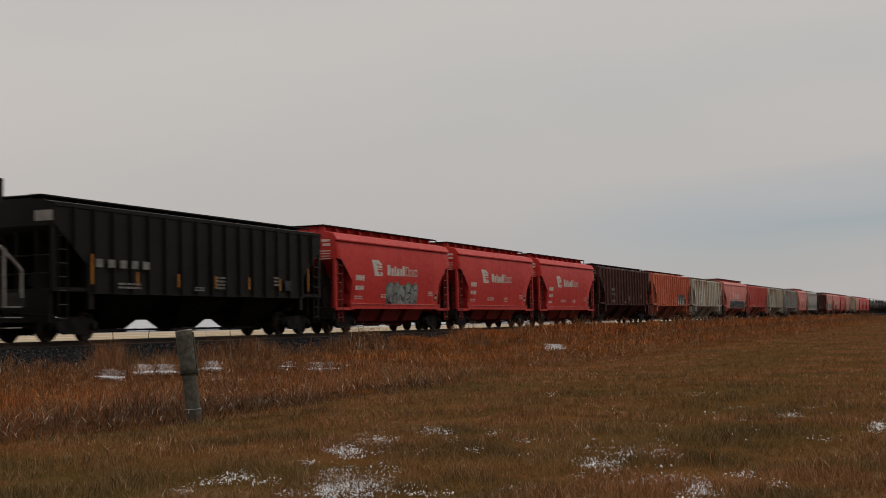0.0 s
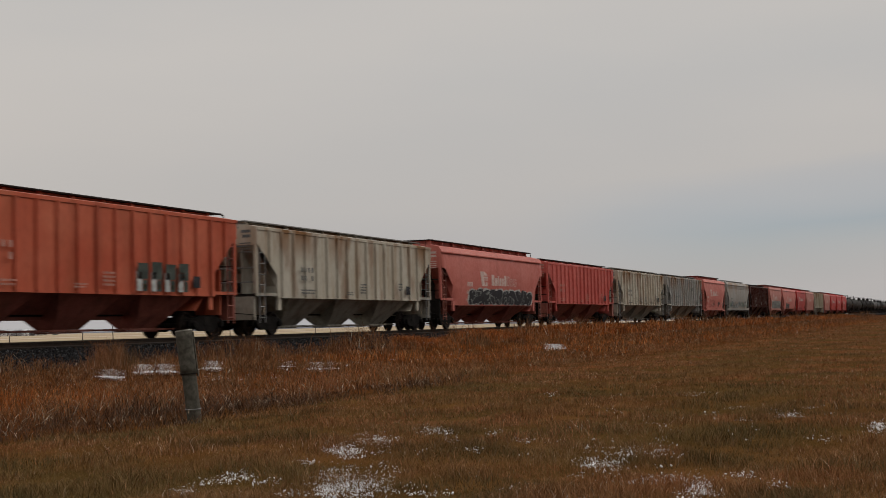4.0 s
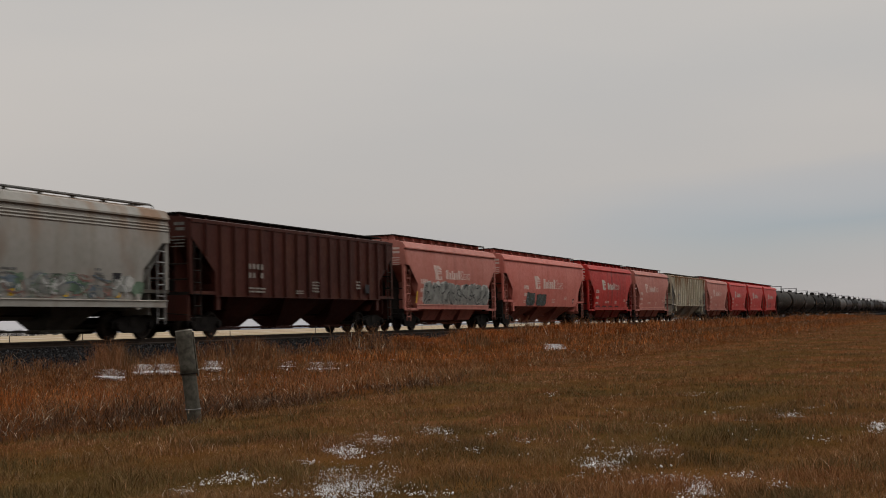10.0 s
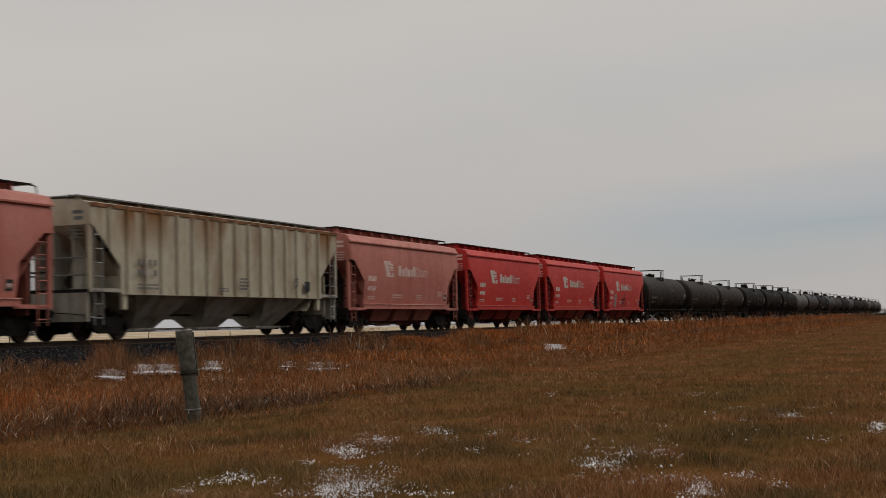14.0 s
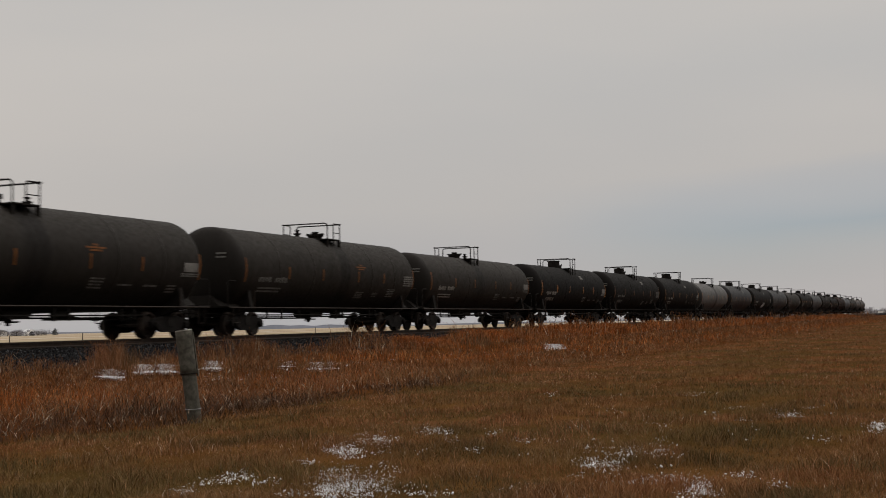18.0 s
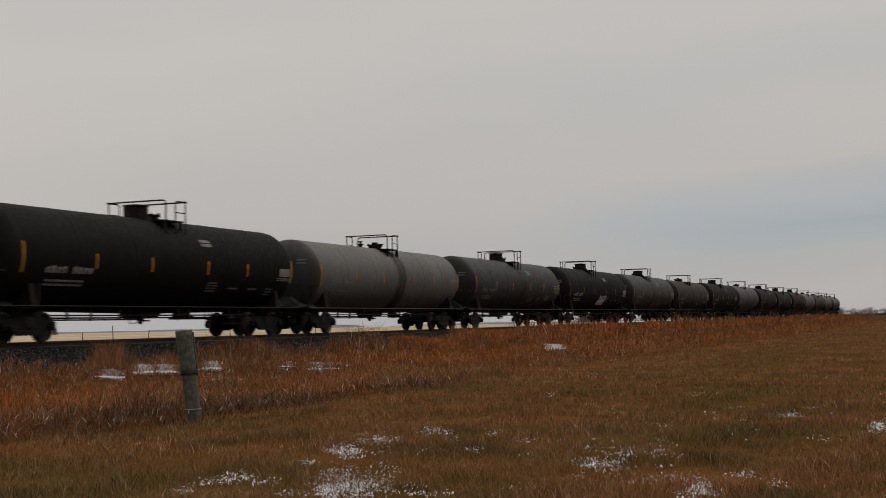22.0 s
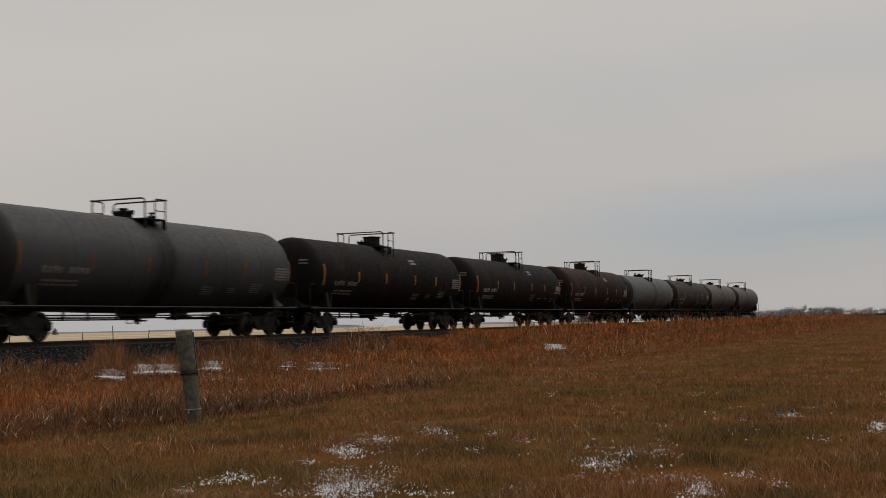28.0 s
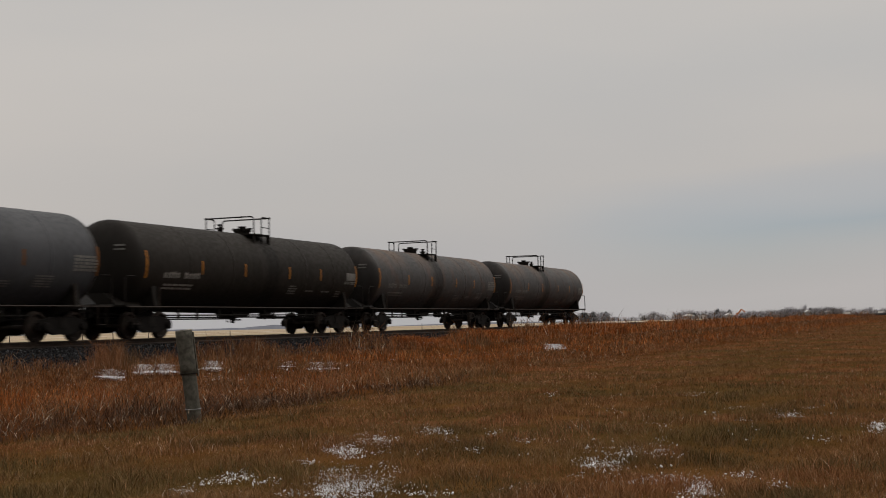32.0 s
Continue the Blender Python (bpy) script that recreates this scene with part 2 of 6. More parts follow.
# tank shells: colours, streaks, rust, roughness, dirt, gloss, strength of the oil run under the dome, grime and painted
# shade on the heads, rust along the top
TANK_COATS = {
    "black": ((0.0145, 0.0123, 0.0101), (0.0202, 0.0170, 0.0142), (0.030, 0.027, 0.0235), 0.3, 0.0, 0.66, 0.12, 0.08, 0.85, 0.6, 0.0),
    "jet": ((0.0048, 0.0043, 0.0040), (0.0072, 0.0064, 0.0059), (0.0095, 0.0084, 0.0075), 0.3, 0.0, 0.72, 0.12, 0.05, 0.7, 0.5, 0.0),
    "brown": ((0.0056, 0.0047, 0.0042), (0.0082, 0.0066, 0.0058), (0.0062, 0.0053, 0.0049), 0.4, 0.05, 0.7, 0.12, 0.05, 0.5, 0.3, 0.0),
    "rust": ((0.0092, 0.0054, 0.0046), (0.0150, 0.0072, 0.0058), (0.009, 0.0055, 0.0046), 0.5, 0.12, 0.7, 0.12, 0.05, 0.6, 0.4, 0.15),
    "grey": ((0.0185, 0.0187, 0.0203), (0.027, 0.027, 0.029), (0.014, 0.014, 0.015), 0.4, 0.0, 0.55, 0.12, 0.09, 0.95, 0.5, 0.0),
    "light": ((0.070, 0.068, 0.066), (0.094, 0.091, 0.088), (0.050, 0.047, 0.044), 0.35, 0.0, 0.6, 0.12, 0.13, 0.97, 0.75, 0.0),
    "blue": ((0.046, 0.048, 0.053), (0.062, 0.064, 0.070), (0.034, 0.034, 0.036), 0.3, 0.0, 0.6, 0.12, 0.13, 0.97, 0.85, 0.0),
    "slate": ((0.029, 0.0295, 0.032), (0.041, 0.042, 0.045), (0.022, 0.022, 0.023), 0.3, 0.0, 0.6, 0.12, 0.13, 0.97, 0.75, 0.0),
    "old": ((0.040, 0.0385, 0.039), (0.055, 0.053, 0.053), (0.046, 0.031, 0.025), 0.4, 0.16, 0.6, 0.12, 0.13, 0.97, 0.85, 0.35),
}


@functools.lru_cache(None)
def tank_paint(coat, run):
    """A shell's coat, with the oil run at that place along the car."""
    col, faded, streak, streaks, rust, rough, dirt, gloss, oil, heads, eave = TANK_COATS[coat]
    return paint("tank_" + coat, col, faded, streak, streaks, rust, rough, dirt, gloss, eave, (run - 0.45, run + 0.35, oil), heads)


STEEL_DARK = plain("grimy_steel", (0.0118, 0.0098, 0.0083), 0.8, 0.0, 0.35, 5)
CAST_IRON = plain("oily_cast_iron", (0.0075, 0.0060, 0.0052), 0.85, 0.0, 0.35, 5)
WHEEL = plain("wheel_steel", (0.030, 0.0225, 0.0185), 0.6, 0.2, 0.35, 4)
RAIL_M = plain("rail_steel", (0.030, 0.021, 0.016), 0.6, 0.3, 0.3, 3)
GALV = plain("galvanised_steel", (0.20, 0.20, 0.20), 0.55, 0.5, 0.25, 8)
MARK_WHITE = plain("marking_white", (0.46, 0.44, 0.40), 0.7, 0, 0.2, 4)
MARK_DIM = plain("marking_worn_white", (0.15, 0.145, 0.135), 0.7, 0, 0.3, 4)
MARK_PALE = plain("marking_grey_white", (0.24, 0.225, 0.205), 0.7, 0, 0.2, 4)
MARK_PINK = plain("marking_faded_white", (0.56, 0.42, 0.38), 0.7, 0, 0.2, 4)
MARK_FADED = plain("marking_rubbed_pink", (0.42, 0.22, 0.18), 0.7, 0, 0.3, 4)
MARK_DARK = plain("marking_dark", (0.03, 0.03, 0.035), 0.7, 0, 0.3, 4)
REFLECT_DIM = plain("grimy_reflector", (0.12, 0.045, 0.010), 0.6, 0, 0.25, 8)
REFLECT = plain("reflective_yellow", (0.27, 0.108, 0.013), 0.45, 0, 0.2, 8)
YELLOW = plain("spray_yellow", (0.58, 0.36, 0.03), 0.7, 0, 0.2, 4)
EDGE_RED = plain("pale_red_edge", (0.50, 0.13, 0.11), 0.7, 0, 0.3, 3)
EDGE_ROSE = plain("pale_rose_edge", (0.56, 0.30, 0.25), 0.7, 0, 0.3, 3)
EDGE_PALE = plain("pale_grey_edge", (0.42, 0.40, 0.36), 0.7, 0, 0.3, 3)
YELLOW_DULL = plain("worn_yellow", (0.20, 0.15, 0.025), 0.7, 0, 0.3, 4)
SPRAY_GREY = plain("spray_grey", (0.20, 0.21, 0.20), 0.7, 0, 0.35, 3)
SPRAY_PALE = plain("spray_pale", (0.42, 0.43, 0.42), 0.7, 0, 0.25, 3)
SPRAY_GREEN = plain("spray_green", (0.12, 0.18, 0.13), 0.7, 0, 0.35, 3)
SPRAY_DARK = plain("spray_dark_green", (0.055, 0.066, 0.058), 0.7, 0, 0.4, 3)
SPRAY_ROSE = plain("spray_rose", (0.26, 0.15, 0.13), 0.7, 0, 0.35, 3)
SPRAY_BLUE = plain("spray_blue_grey", (0.11, 0.14, 0.17), 0.7, 0, 0.35, 3)
RUSTY = plain("rusted_chord", (0.17, 0.085, 0.042), 0.85, 0, 0.5, 3)
MARK_SLATE = plain("marking_slate", (0.12, 0.125, 0.125), 0.7, 0, 0.3, 4)
WOOD = plain("weathered_wood", (0.082, 0.077, 0.062), 0.85, 0, 0.35, 14, 0.5)
PALE_WOOD = plain("worn_end_grain", (0.36, 0.34, 0.30), 0.85, 0, 0.3, 14, 0.5)
TIE_M = plain("tie_wood", (0.026, 0.022, 0.018), 0.9, 0, 0.4, 5, 0.5)


# ---- mesh helpers ----
def part(name, bm, material, parent, label=""):
    """Links a bmesh (or a mesh already made) as one object under a thing or part."""
    if isinstance(bm, bmesh.types.BMesh):
        me = bpy.data.meshes.new(name)
        bm.to_mesh(me)
        bm.free()
    else:
        me = bm
    ob = new(name, me)
    if not me.materials:
        me.materials.append(None)
    ob.material_slots[0].link = "OBJECT"
    ob.material_slots[0].material = material
    ob.parent = parent
    if label:
        ob["label"] = label
    return ob


def box(bm, x0, x1, y0, y1, z0, z1):
    v = [bm.verts.new((x, y, z)) for x in (x0, x1) for y in (y0, y1) for z in (z0, z1)]
    for f in ((0, 1, 3, 2), (4, 6, 7, 5), (0, 4, 5, 1), (2, 3, 7, 6), (0, 2, 6, 4), (1, 5, 7, 3)):
        bm.faces.new([v[i] for i in f])
    return v


def tube(bm, pts, r, n=6):
    """A pipe through the points."""
    pts = [Vector(p) for p in pts]
    rings = []
    for i, p in enumerate(pts):
        d = (pts[min(i + 1, len(pts) - 1)] - pts[max(i - 1, 0)]).normalized()
        u = d.cross(Vector((0, 0, 1)) if abs(d.z) < 0.9 else Vector((1, 0, 0))).normalized()
        w = d.cross(u)
        rings.append([bm.verts.new(p + r * (math.cos(t) * u + math.sin(t) * w)) for t in (2 * math.pi * k / n for k in range(n))])
    for q, s in zip(rings, rings[1:]):
        for k in range(n):
            bm.faces.new((q[k], q[(k + 1) % n], s[(k + 1) % n], s[k]))
    bm.faces.new(rings[0][::-1])
    bm.faces.new(rings[-1])


def lathe_x(bm, prof, n=24, y=0, z=0):
    """Turns a profile of (x, radius) about the x axis."""
    rings = []
    for x, r in prof:
        rings.append([bm.verts.new((x, y + r * math.cos(t), z + r * math.sin(t))) for t in (2 * math.pi * k / n for k in range(n))])
    for q, s in zip(rings, rings[1:]):
        for k in range(n):
            bm.faces.new((q[k], q[(k + 1) % n], s[(k + 1) % n], s[k]))
    bm.faces.new(rings[0])
    bm.faces.new(rings[-1][::-1])
    for f in bm.faces:
        f.smooth = True


def lathe_y(bm, prof, cx, cz, n=20):
    """Turns a profile of (y, radius) about an axle through (cx, cz)."""
    rings = []
    for y, r in prof:
        rings.append([bm.verts.new((cx + r * math.cos(t), y, cz + r * math.sin(t))) for t in (2 * math.pi * k / n for k in range(n))])
    for q, s in zip(rings, rings[1:]):
        for k in range(n):
            bm.faces.new((q[k], s[k], s[(k + 1) % n], q[(k + 1) % n]))
    bm.faces.new(rings[0][::-1])
    bm.faces.new(rings[-1])


def prism_y(bm, poly, y0, y1):
    """Extrudes a polygon of (x, z) between two y."""
    q = [bm.verts.new((x, y0, z)) for x, z in poly]
    s = [bm.verts.new((x, y1, z)) for x, z in poly]
    n = len(poly)
    for k in range(n):
        bm.faces.new((q[k], q[(k + 1) % n], s[(k + 1) % n], s[k]))
    bm.faces.new(q[::-1])
    bm.faces.new(s)


MESHES = {}


def cached(key, build):
    """Alike pieces share one mesh."""
    if key not in MESHES:
        bm = bmesh.new()
        build(bm)
        bmesh.ops.recalc_face_normals(bm, faces=bm.faces)
        me = bpy.data.meshes.new(str(key[0] if isinstance(key, tuple) else key))
        bm.to_mesh(me)
        bm.free()
        MESHES[key] = me
    return MESHES[key]


# ---- trucks ----
WHEEL_R = 0.457


def build_wheelset(cx):
    def go(bm):
        for sgn in (-1, 1):
            y0 = 0.68 * sgn
            lathe_y(bm, [(y0, 0.12), (y0, WHEEL_R + 0.025), (y0 + 0.03 * sgn, WHEEL_R + 0.02), (y0 + 0.035 * sgn, WHEEL_R), (y0 + 0.135 * sgn, WHEEL_R - 0.004),
                         (y0 + 0.135 * sgn, WHEEL_R - 0.07), (y0 + 0.06 * sgn, WHEEL_R - 0.12), (y0 + 0.07 * sgn, 0.16), (y0 + 0.16 * sgn, 0.10)], cx, WHEEL_R, 24)
        lathe_y(bm, [(-1.05, 0.07), (1.05, 0.07)], cx, WHEEL_R, 10)
    return go


def build_sideframe(sgn):
    def go(bm):
        y0, y1 = sgn * 0.93, sgn * 1.08
        poly = [(-1.13, 0.36), (-1.13, 0.58), (-0.98, 0.66), (-0.45, 0.76), (0.45, 0.76), (0.98, 0.66), (1.13, 0.58), (1.13, 0.36), (0.80, 0.34), (0.42, 0.21), (-0.42, 0.21), (-0.80, 0.34)]
        prism_y(bm, poly, y0, y1)
        for cx in (-0.89, 0.89):                              # bearing adapters and roller bearing caps
            lathe_y(bm, [(y1, 0.13), (y1 + sgn * 0.10, 0.13), (y1 + sgn * 0.12, 0.08)], cx, WHEEL_R, 12)
        for k in (-0.16, 0, 0.16):                            # spring nest
            lathe_y_up(bm, k, sgn * 1.0, 0.26, 0.52, 0.07)
    return go


def lathe_y_up(bm, x, y, z0, z1, r):
    tube(bm, [(x, y, z0), (x, y, z1)], r, 8)


def truck(parent, x):
    t = part("truck", cached("bolster", lambda bm: (box(bm, -0.22, 0.22, -1.1, 1.1, 0.42, 0.74), box(bm, -0.75, 0.75, -0.3, 0.3, 0.5, 0.62))), STEEL_DARK, parent)
    t.location = (x, 0, 0)
    for sgn in (-1, 1):
        part("side_frame", cached(("side_frame", sgn), build_sideframe(sgn)), CAST_IRON, t)
        part("wheelset", cached(("wheelset", sgn), build_wheelset(0.89 * sgn)), WHEEL, t)
    return t


def coupler(parent, x, sgn):
    def go(bm):
        box(bm, 0, 0.78, -0.10, 0.10, 0.76, 0.96)
        box(bm, 0.70, 1.0, -0.16, 0.16, 0.72, 1.0)
    c = part("coupler", cached("coupler", go), STEEL_DARK, parent)
    c.location = (x, 0, 0)
    c.rotation_euler = (0, 0, 0 if sgn > 0 else math.pi)


def end_gear(parent, x, sgn):
    """Air hose and uncoupling lever at one end of a car."""
    part("air_hose", cached(("air_hose", sgn), lambda bm: tube(bm, [(0, 0.32, 0.84), (0.10 * sgn, 0.33, 0.62), (0.28 * sgn, 0.24, 0.44), (0.50 * sgn, 0.10, 0.40), (0.66 * sgn, 0.02, 0.46)], 0.030, 6)), STEEL_DARK, parent).location = (x, 0, 0)
    part("uncoupling_lever", cached(("lever", sgn), lambda bm: tube(bm, [(0, -1.36, 0.58), (0, -1.34, 0.80), (0.04 * sgn, -0.9, 0.84), (0.16 * sgn, -0.12, 0.90)], 0.018, 5)), STEEL_DARK, parent).location = (x, 0, 0)


def ladder(bm, x, y, z0, z1, w, rungs, along="x", r=0.022):
    a = (w, 0) if along == "x" else (0, w)
    for k in (-0.5, 0.5):
        tube(bm, [(x + a[0] * k, y + a[1] * k, z0), (x + a[0] * k, y + a[1] * k, z1)], r * 1.2, 5)
    for i in range(rungs):
        z = z0 + (z1 - z0) * (i + 0.5) / rungs
        tube(bm, [(x - a[0] / 2, y - a[1] / 2, z), (x + a[0] / 2, y + a[1] / 2, z)], r, 5)


# ---- covered hopper cars ----
SMOOTH_SIDE = [(1.27, 1.40), (1.7, 1.47), (2.3, 1.53), (2.9, 1.55), (3.5, 1.53), (3.95, 1.475), (4.035, 1.455), (4.045, 1.545), (4.10, 1.55), (4.36, 1.38), (4.50, 0.80), (4.56, 0.0)]
RIB_SIDE = [(1.52, 1.50), (2.4, 1.50), (3.4, 1.50), (4.08, 1.50), (4.20, 1.46), (4.29, 1.20), (4.36, 0.60), (4.38, 0.0)]


RIB_TALL = [(z if z < 3 else z + 0.13, y) for z, y in RIB_SIDE]


def side_y(prof, z):
    for (z0, y0), (z1, y1) in zip(prof, prof[1:]):
        if z0 <= z <= z1:
            return y0 + (y1 - y0) * (z - z0) / max(1e-6, z1 - z0)
    return prof[0][1] if z < prof[0][0] else 0.0


def build_hopper_body(half, prof, cut):
    """Carbody: sides, roof, end walls and sloped end sheets. cut: top of the end bay, its depth along the car, the foot of its slope, in metres."""
    ztop, deep, zmid = cut
    flat = 0.06 if prof in (RIB_SIDE, RIB_TALL) else 0.28

    def go(bm):
        low = prof[0][0]
        inner = half - deep
        n = 12
        cols_x = [(-half, ztop), (-half + deep * flat, ztop - 0.02), (-inner - 0.004, zmid), (-inner, low)]
        cols_x += [(-inner + 2 * inner * k / n, low) for k in range(1, n)]
        cols_x += [(-x, z) for x, z in cols_x[3::-1]]
        zs = [z for z, _ in prof]
        cols = []
        for x, zl in cols_x:
            zz = [z if z > zl + 0.001 * len(zs) else zl + 0.0008 * i for i, z in enumerate(zs)]
            cols.append([[bm.verts.new((x, sgn * side_y(prof, z), z)) for z in zz] for sgn in (-1, 1)])
        for c, d in zip(cols, cols[1:]):
            for s in (0, 1):
                for i in range(len(zs) - 1):
                    f = bm.faces.new((c[s][i], d[s][i], d[s][i + 1], c[s][i + 1]))
                    f.smooth = prof not in (RIB_SIDE, RIB_TALL) and i < 5
        for c in (cols[0], cols[-1]):
            bm.faces.new(c[0] + c[1][::-1])
        for sgn in (-1, 1):
            w = 1.40
            foot = sgn * (half - (ztop - 0.95) * 0.98)
            v = [bm.verts.new(q) for q in ((sgn * (half - 0.01), -w, ztop), (sgn * (half - 0.01), w, ztop), (foot, w, 0.95), (foot, -w, 0.95))]
            bm.faces.new(v)
            zz = [low + 0.012 + (zmid + 0.5 - low) * k / 5 for k in range(6)]             # cross wall behind the slope sheet
            ring = [(-side_y(prof, z) + 0.004, z) for z in zz] + [(side_y(prof, z) - 0.004, z) for z in zz[::-1]]
            bm.faces.new([bm.verts.new((sgn * (inner - 0.012), y, z)) for y, z in ring])
        v = [bm.verts.new(q) for q in ((-inner, -1.36, low + 0.01), (inner, -1.36, low + 0.01), (inner, 1.36, low + 0.01), (-inner, 1.36, low + 0.01))]
        bm.faces.new(v)
    return go


def build_pocket(x0, x1, ztop, insets, zmid, zb=0.38, gate=None):
    """One discharge pocket: steep side sheets, then a narrow throat down to the outlet gate."""
    def go(bm):
        rings = []
        for z, i, y in ((ztop, insets[0], 1.40), (zmid, insets[1], 0.95 if gate is None else 0.72), (zb, insets[2], 0.40 if gate is None else 0.34)):
            rings.append([bm.verts.new(q) for q in ((x0 + i, -y, z), (x1 - i, -y, z), (x1 - i, y, z), (x0 + i, y, z))])
        for a, b in zip(rings, rings[1:]):
            for k in range(4):
                bm.faces.new((a[k], a[(k + 1) % 4], b[(k + 1) % 4], b[k]))
        bm.faces.new(rings[-1])
        reach = 0.5 if gate is None else gate                  # sliding gate in its frame, with the rack under it
        mid = (x0 + x1) / 2
        box(bm, mid - reach, mid + reach, -0.34, 0.34, zb - 0.075, zb - 0.002)
        box(bm, mid - reach * 0.62, mid + reach * 0.62, -0.28, 0.28, zb - 0.12, zb - 0.076)
        for sx in (-1, 1):
            tube(bm, [(mid + sx * reach * 0.9, -0.72, zb - 0.04), (mid + sx * reach * 0.9, 0.72, zb - 0.04)], 0.035, 6)
    return go


def build_walkway(half, z, y, sgn):
    """Grated walkway along the roof edge, turned down at its ends."""
    def go(bm):
        box(bm, -half, half, sgn * y - 0.14, sgn * y + 0.14, z, z + 0.045)
        for sx in (-1, 1):
            tube(bm, [(sx * half, sgn * y, z + 0.02), (sx * (half + 0.30), sgn * y, z + 0.0), (sx * (half + 0.36), sgn * y, z - 0.30)], 0.025, 5)
    return go


def build_bracket(z, y, h):
    def go(bm):
        v = [bm.verts.new((sx * 0.025, q, w)) for sx in (-1, 1) for q, w in ((-y - 0.06, z), (-y + 0.12, z), (-y + 0.12, z - h * 0.7), (-y - 0.12, z - h))]
        for f in ((0, 1, 2, 3), (7, 6, 5, 4), (0, 4, 5, 1), (1, 5, 6, 2), (2, 6, 7, 3), (3, 7, 4, 0)):
            bm.faces.new([v[i] for i in f])
    return go


def build_cross_walk(x, z, y):
    return lambda bm: box(bm, x - 0.22, x + 0.22, -y, y, z, z + 0.04)


def build_platform(half, deep, sx, z):
    """End platform with its side plates and the draught sill under it."""
    def go(bm):
        x1, x0 = sx * (half + 0.02), sx * (half - deep - 0.15)
        lo, hi = min(x0, x1), max(x0, x1)
        box(bm, lo, hi, -1.40, 1.40, z - 0.10, z)
    return go


def build_platform_edge(half, deep, sx, sy, z):
    lo, hi = sorted((sx * (half + 0.02), sx * (half - deep - 0.15)))
    return lambda bm: box(bm, lo, hi, sy * 1.44 - 0.03, sy * 1.44 + 0.03, z - 0.09, z + 0.03)


def build_post(half, sx, sy, z0, z1):
    return lambda bm: box(bm, sx * (half - 0.05) - 0.07, sx * (half - 0.05) + 0.07, sy * 1.40 - 0.06, sy * 1.40 + 0.06, z0, z1)


def build_grabs(half, sx, z0):
    def go(bm):
        x = sx * (half - 0.02)
        for z in (z0 + 0.45, z0 + 1.0):
            tube(bm, [(x, -1.4, z), (x, 1.4, z)], 0.028, 5)
        tube(bm, [(x - sx * 0.9, -0.6, z0), (x - sx * 0.9, -0.6, z0 + 0.75)], 0.04, 6)
    return go


def build_brake_gear(half, sx, z):
    def go(bm):
        x = sx * (half - 0.55)
        tube(bm, [(x - 0.38, -0.55, z + 0.25), (x + 0.38, -0.55, z + 0.25)], 0.20, 12)
    return go


def build_ladder(x, y, z0, z1, rungs):
    return lambda bm: ladder(bm, x, y, z0, z1, 0.42, rungs)


def build_rib(x, low, sy, high):
    def go(bm):
        y = sy * 1.498
        prism = [(x - 0.07, y), (x - 0.035, y + sy * 0.10), (x + 0.035, y + sy * 0.10), (x + 0.07, y)]
        q = [bm.verts.new((a, b, low)) for a, b in prism]
        s = [bm.verts.new((a, b, high)) for a, b in prism]
        for i in range(4):
            bm.faces.new((q[i], q[(i + 1) % 4], s[(i + 1) % 4], s[i]))
        bm.faces.new(q)
        bm.faces.new(s)
    return go


def side_patch(bm, prof, sy, x0, x1, z0, z1, out=0.008, n=3):
    """A thin painted patch that follows the curve of the side."""
    prev = None
    for i in range(n + 1):
        z = z0 + (z1 - z0) * i / n
        y = sy * (side_y(prof, z) + out)
        row = [bm.verts.new((x0, y, z)), bm.verts.new((x1, y, z))]
        if prev:
            bm.faces.new((prev[0], prev[1], row[1], row[0]))
        prev = row


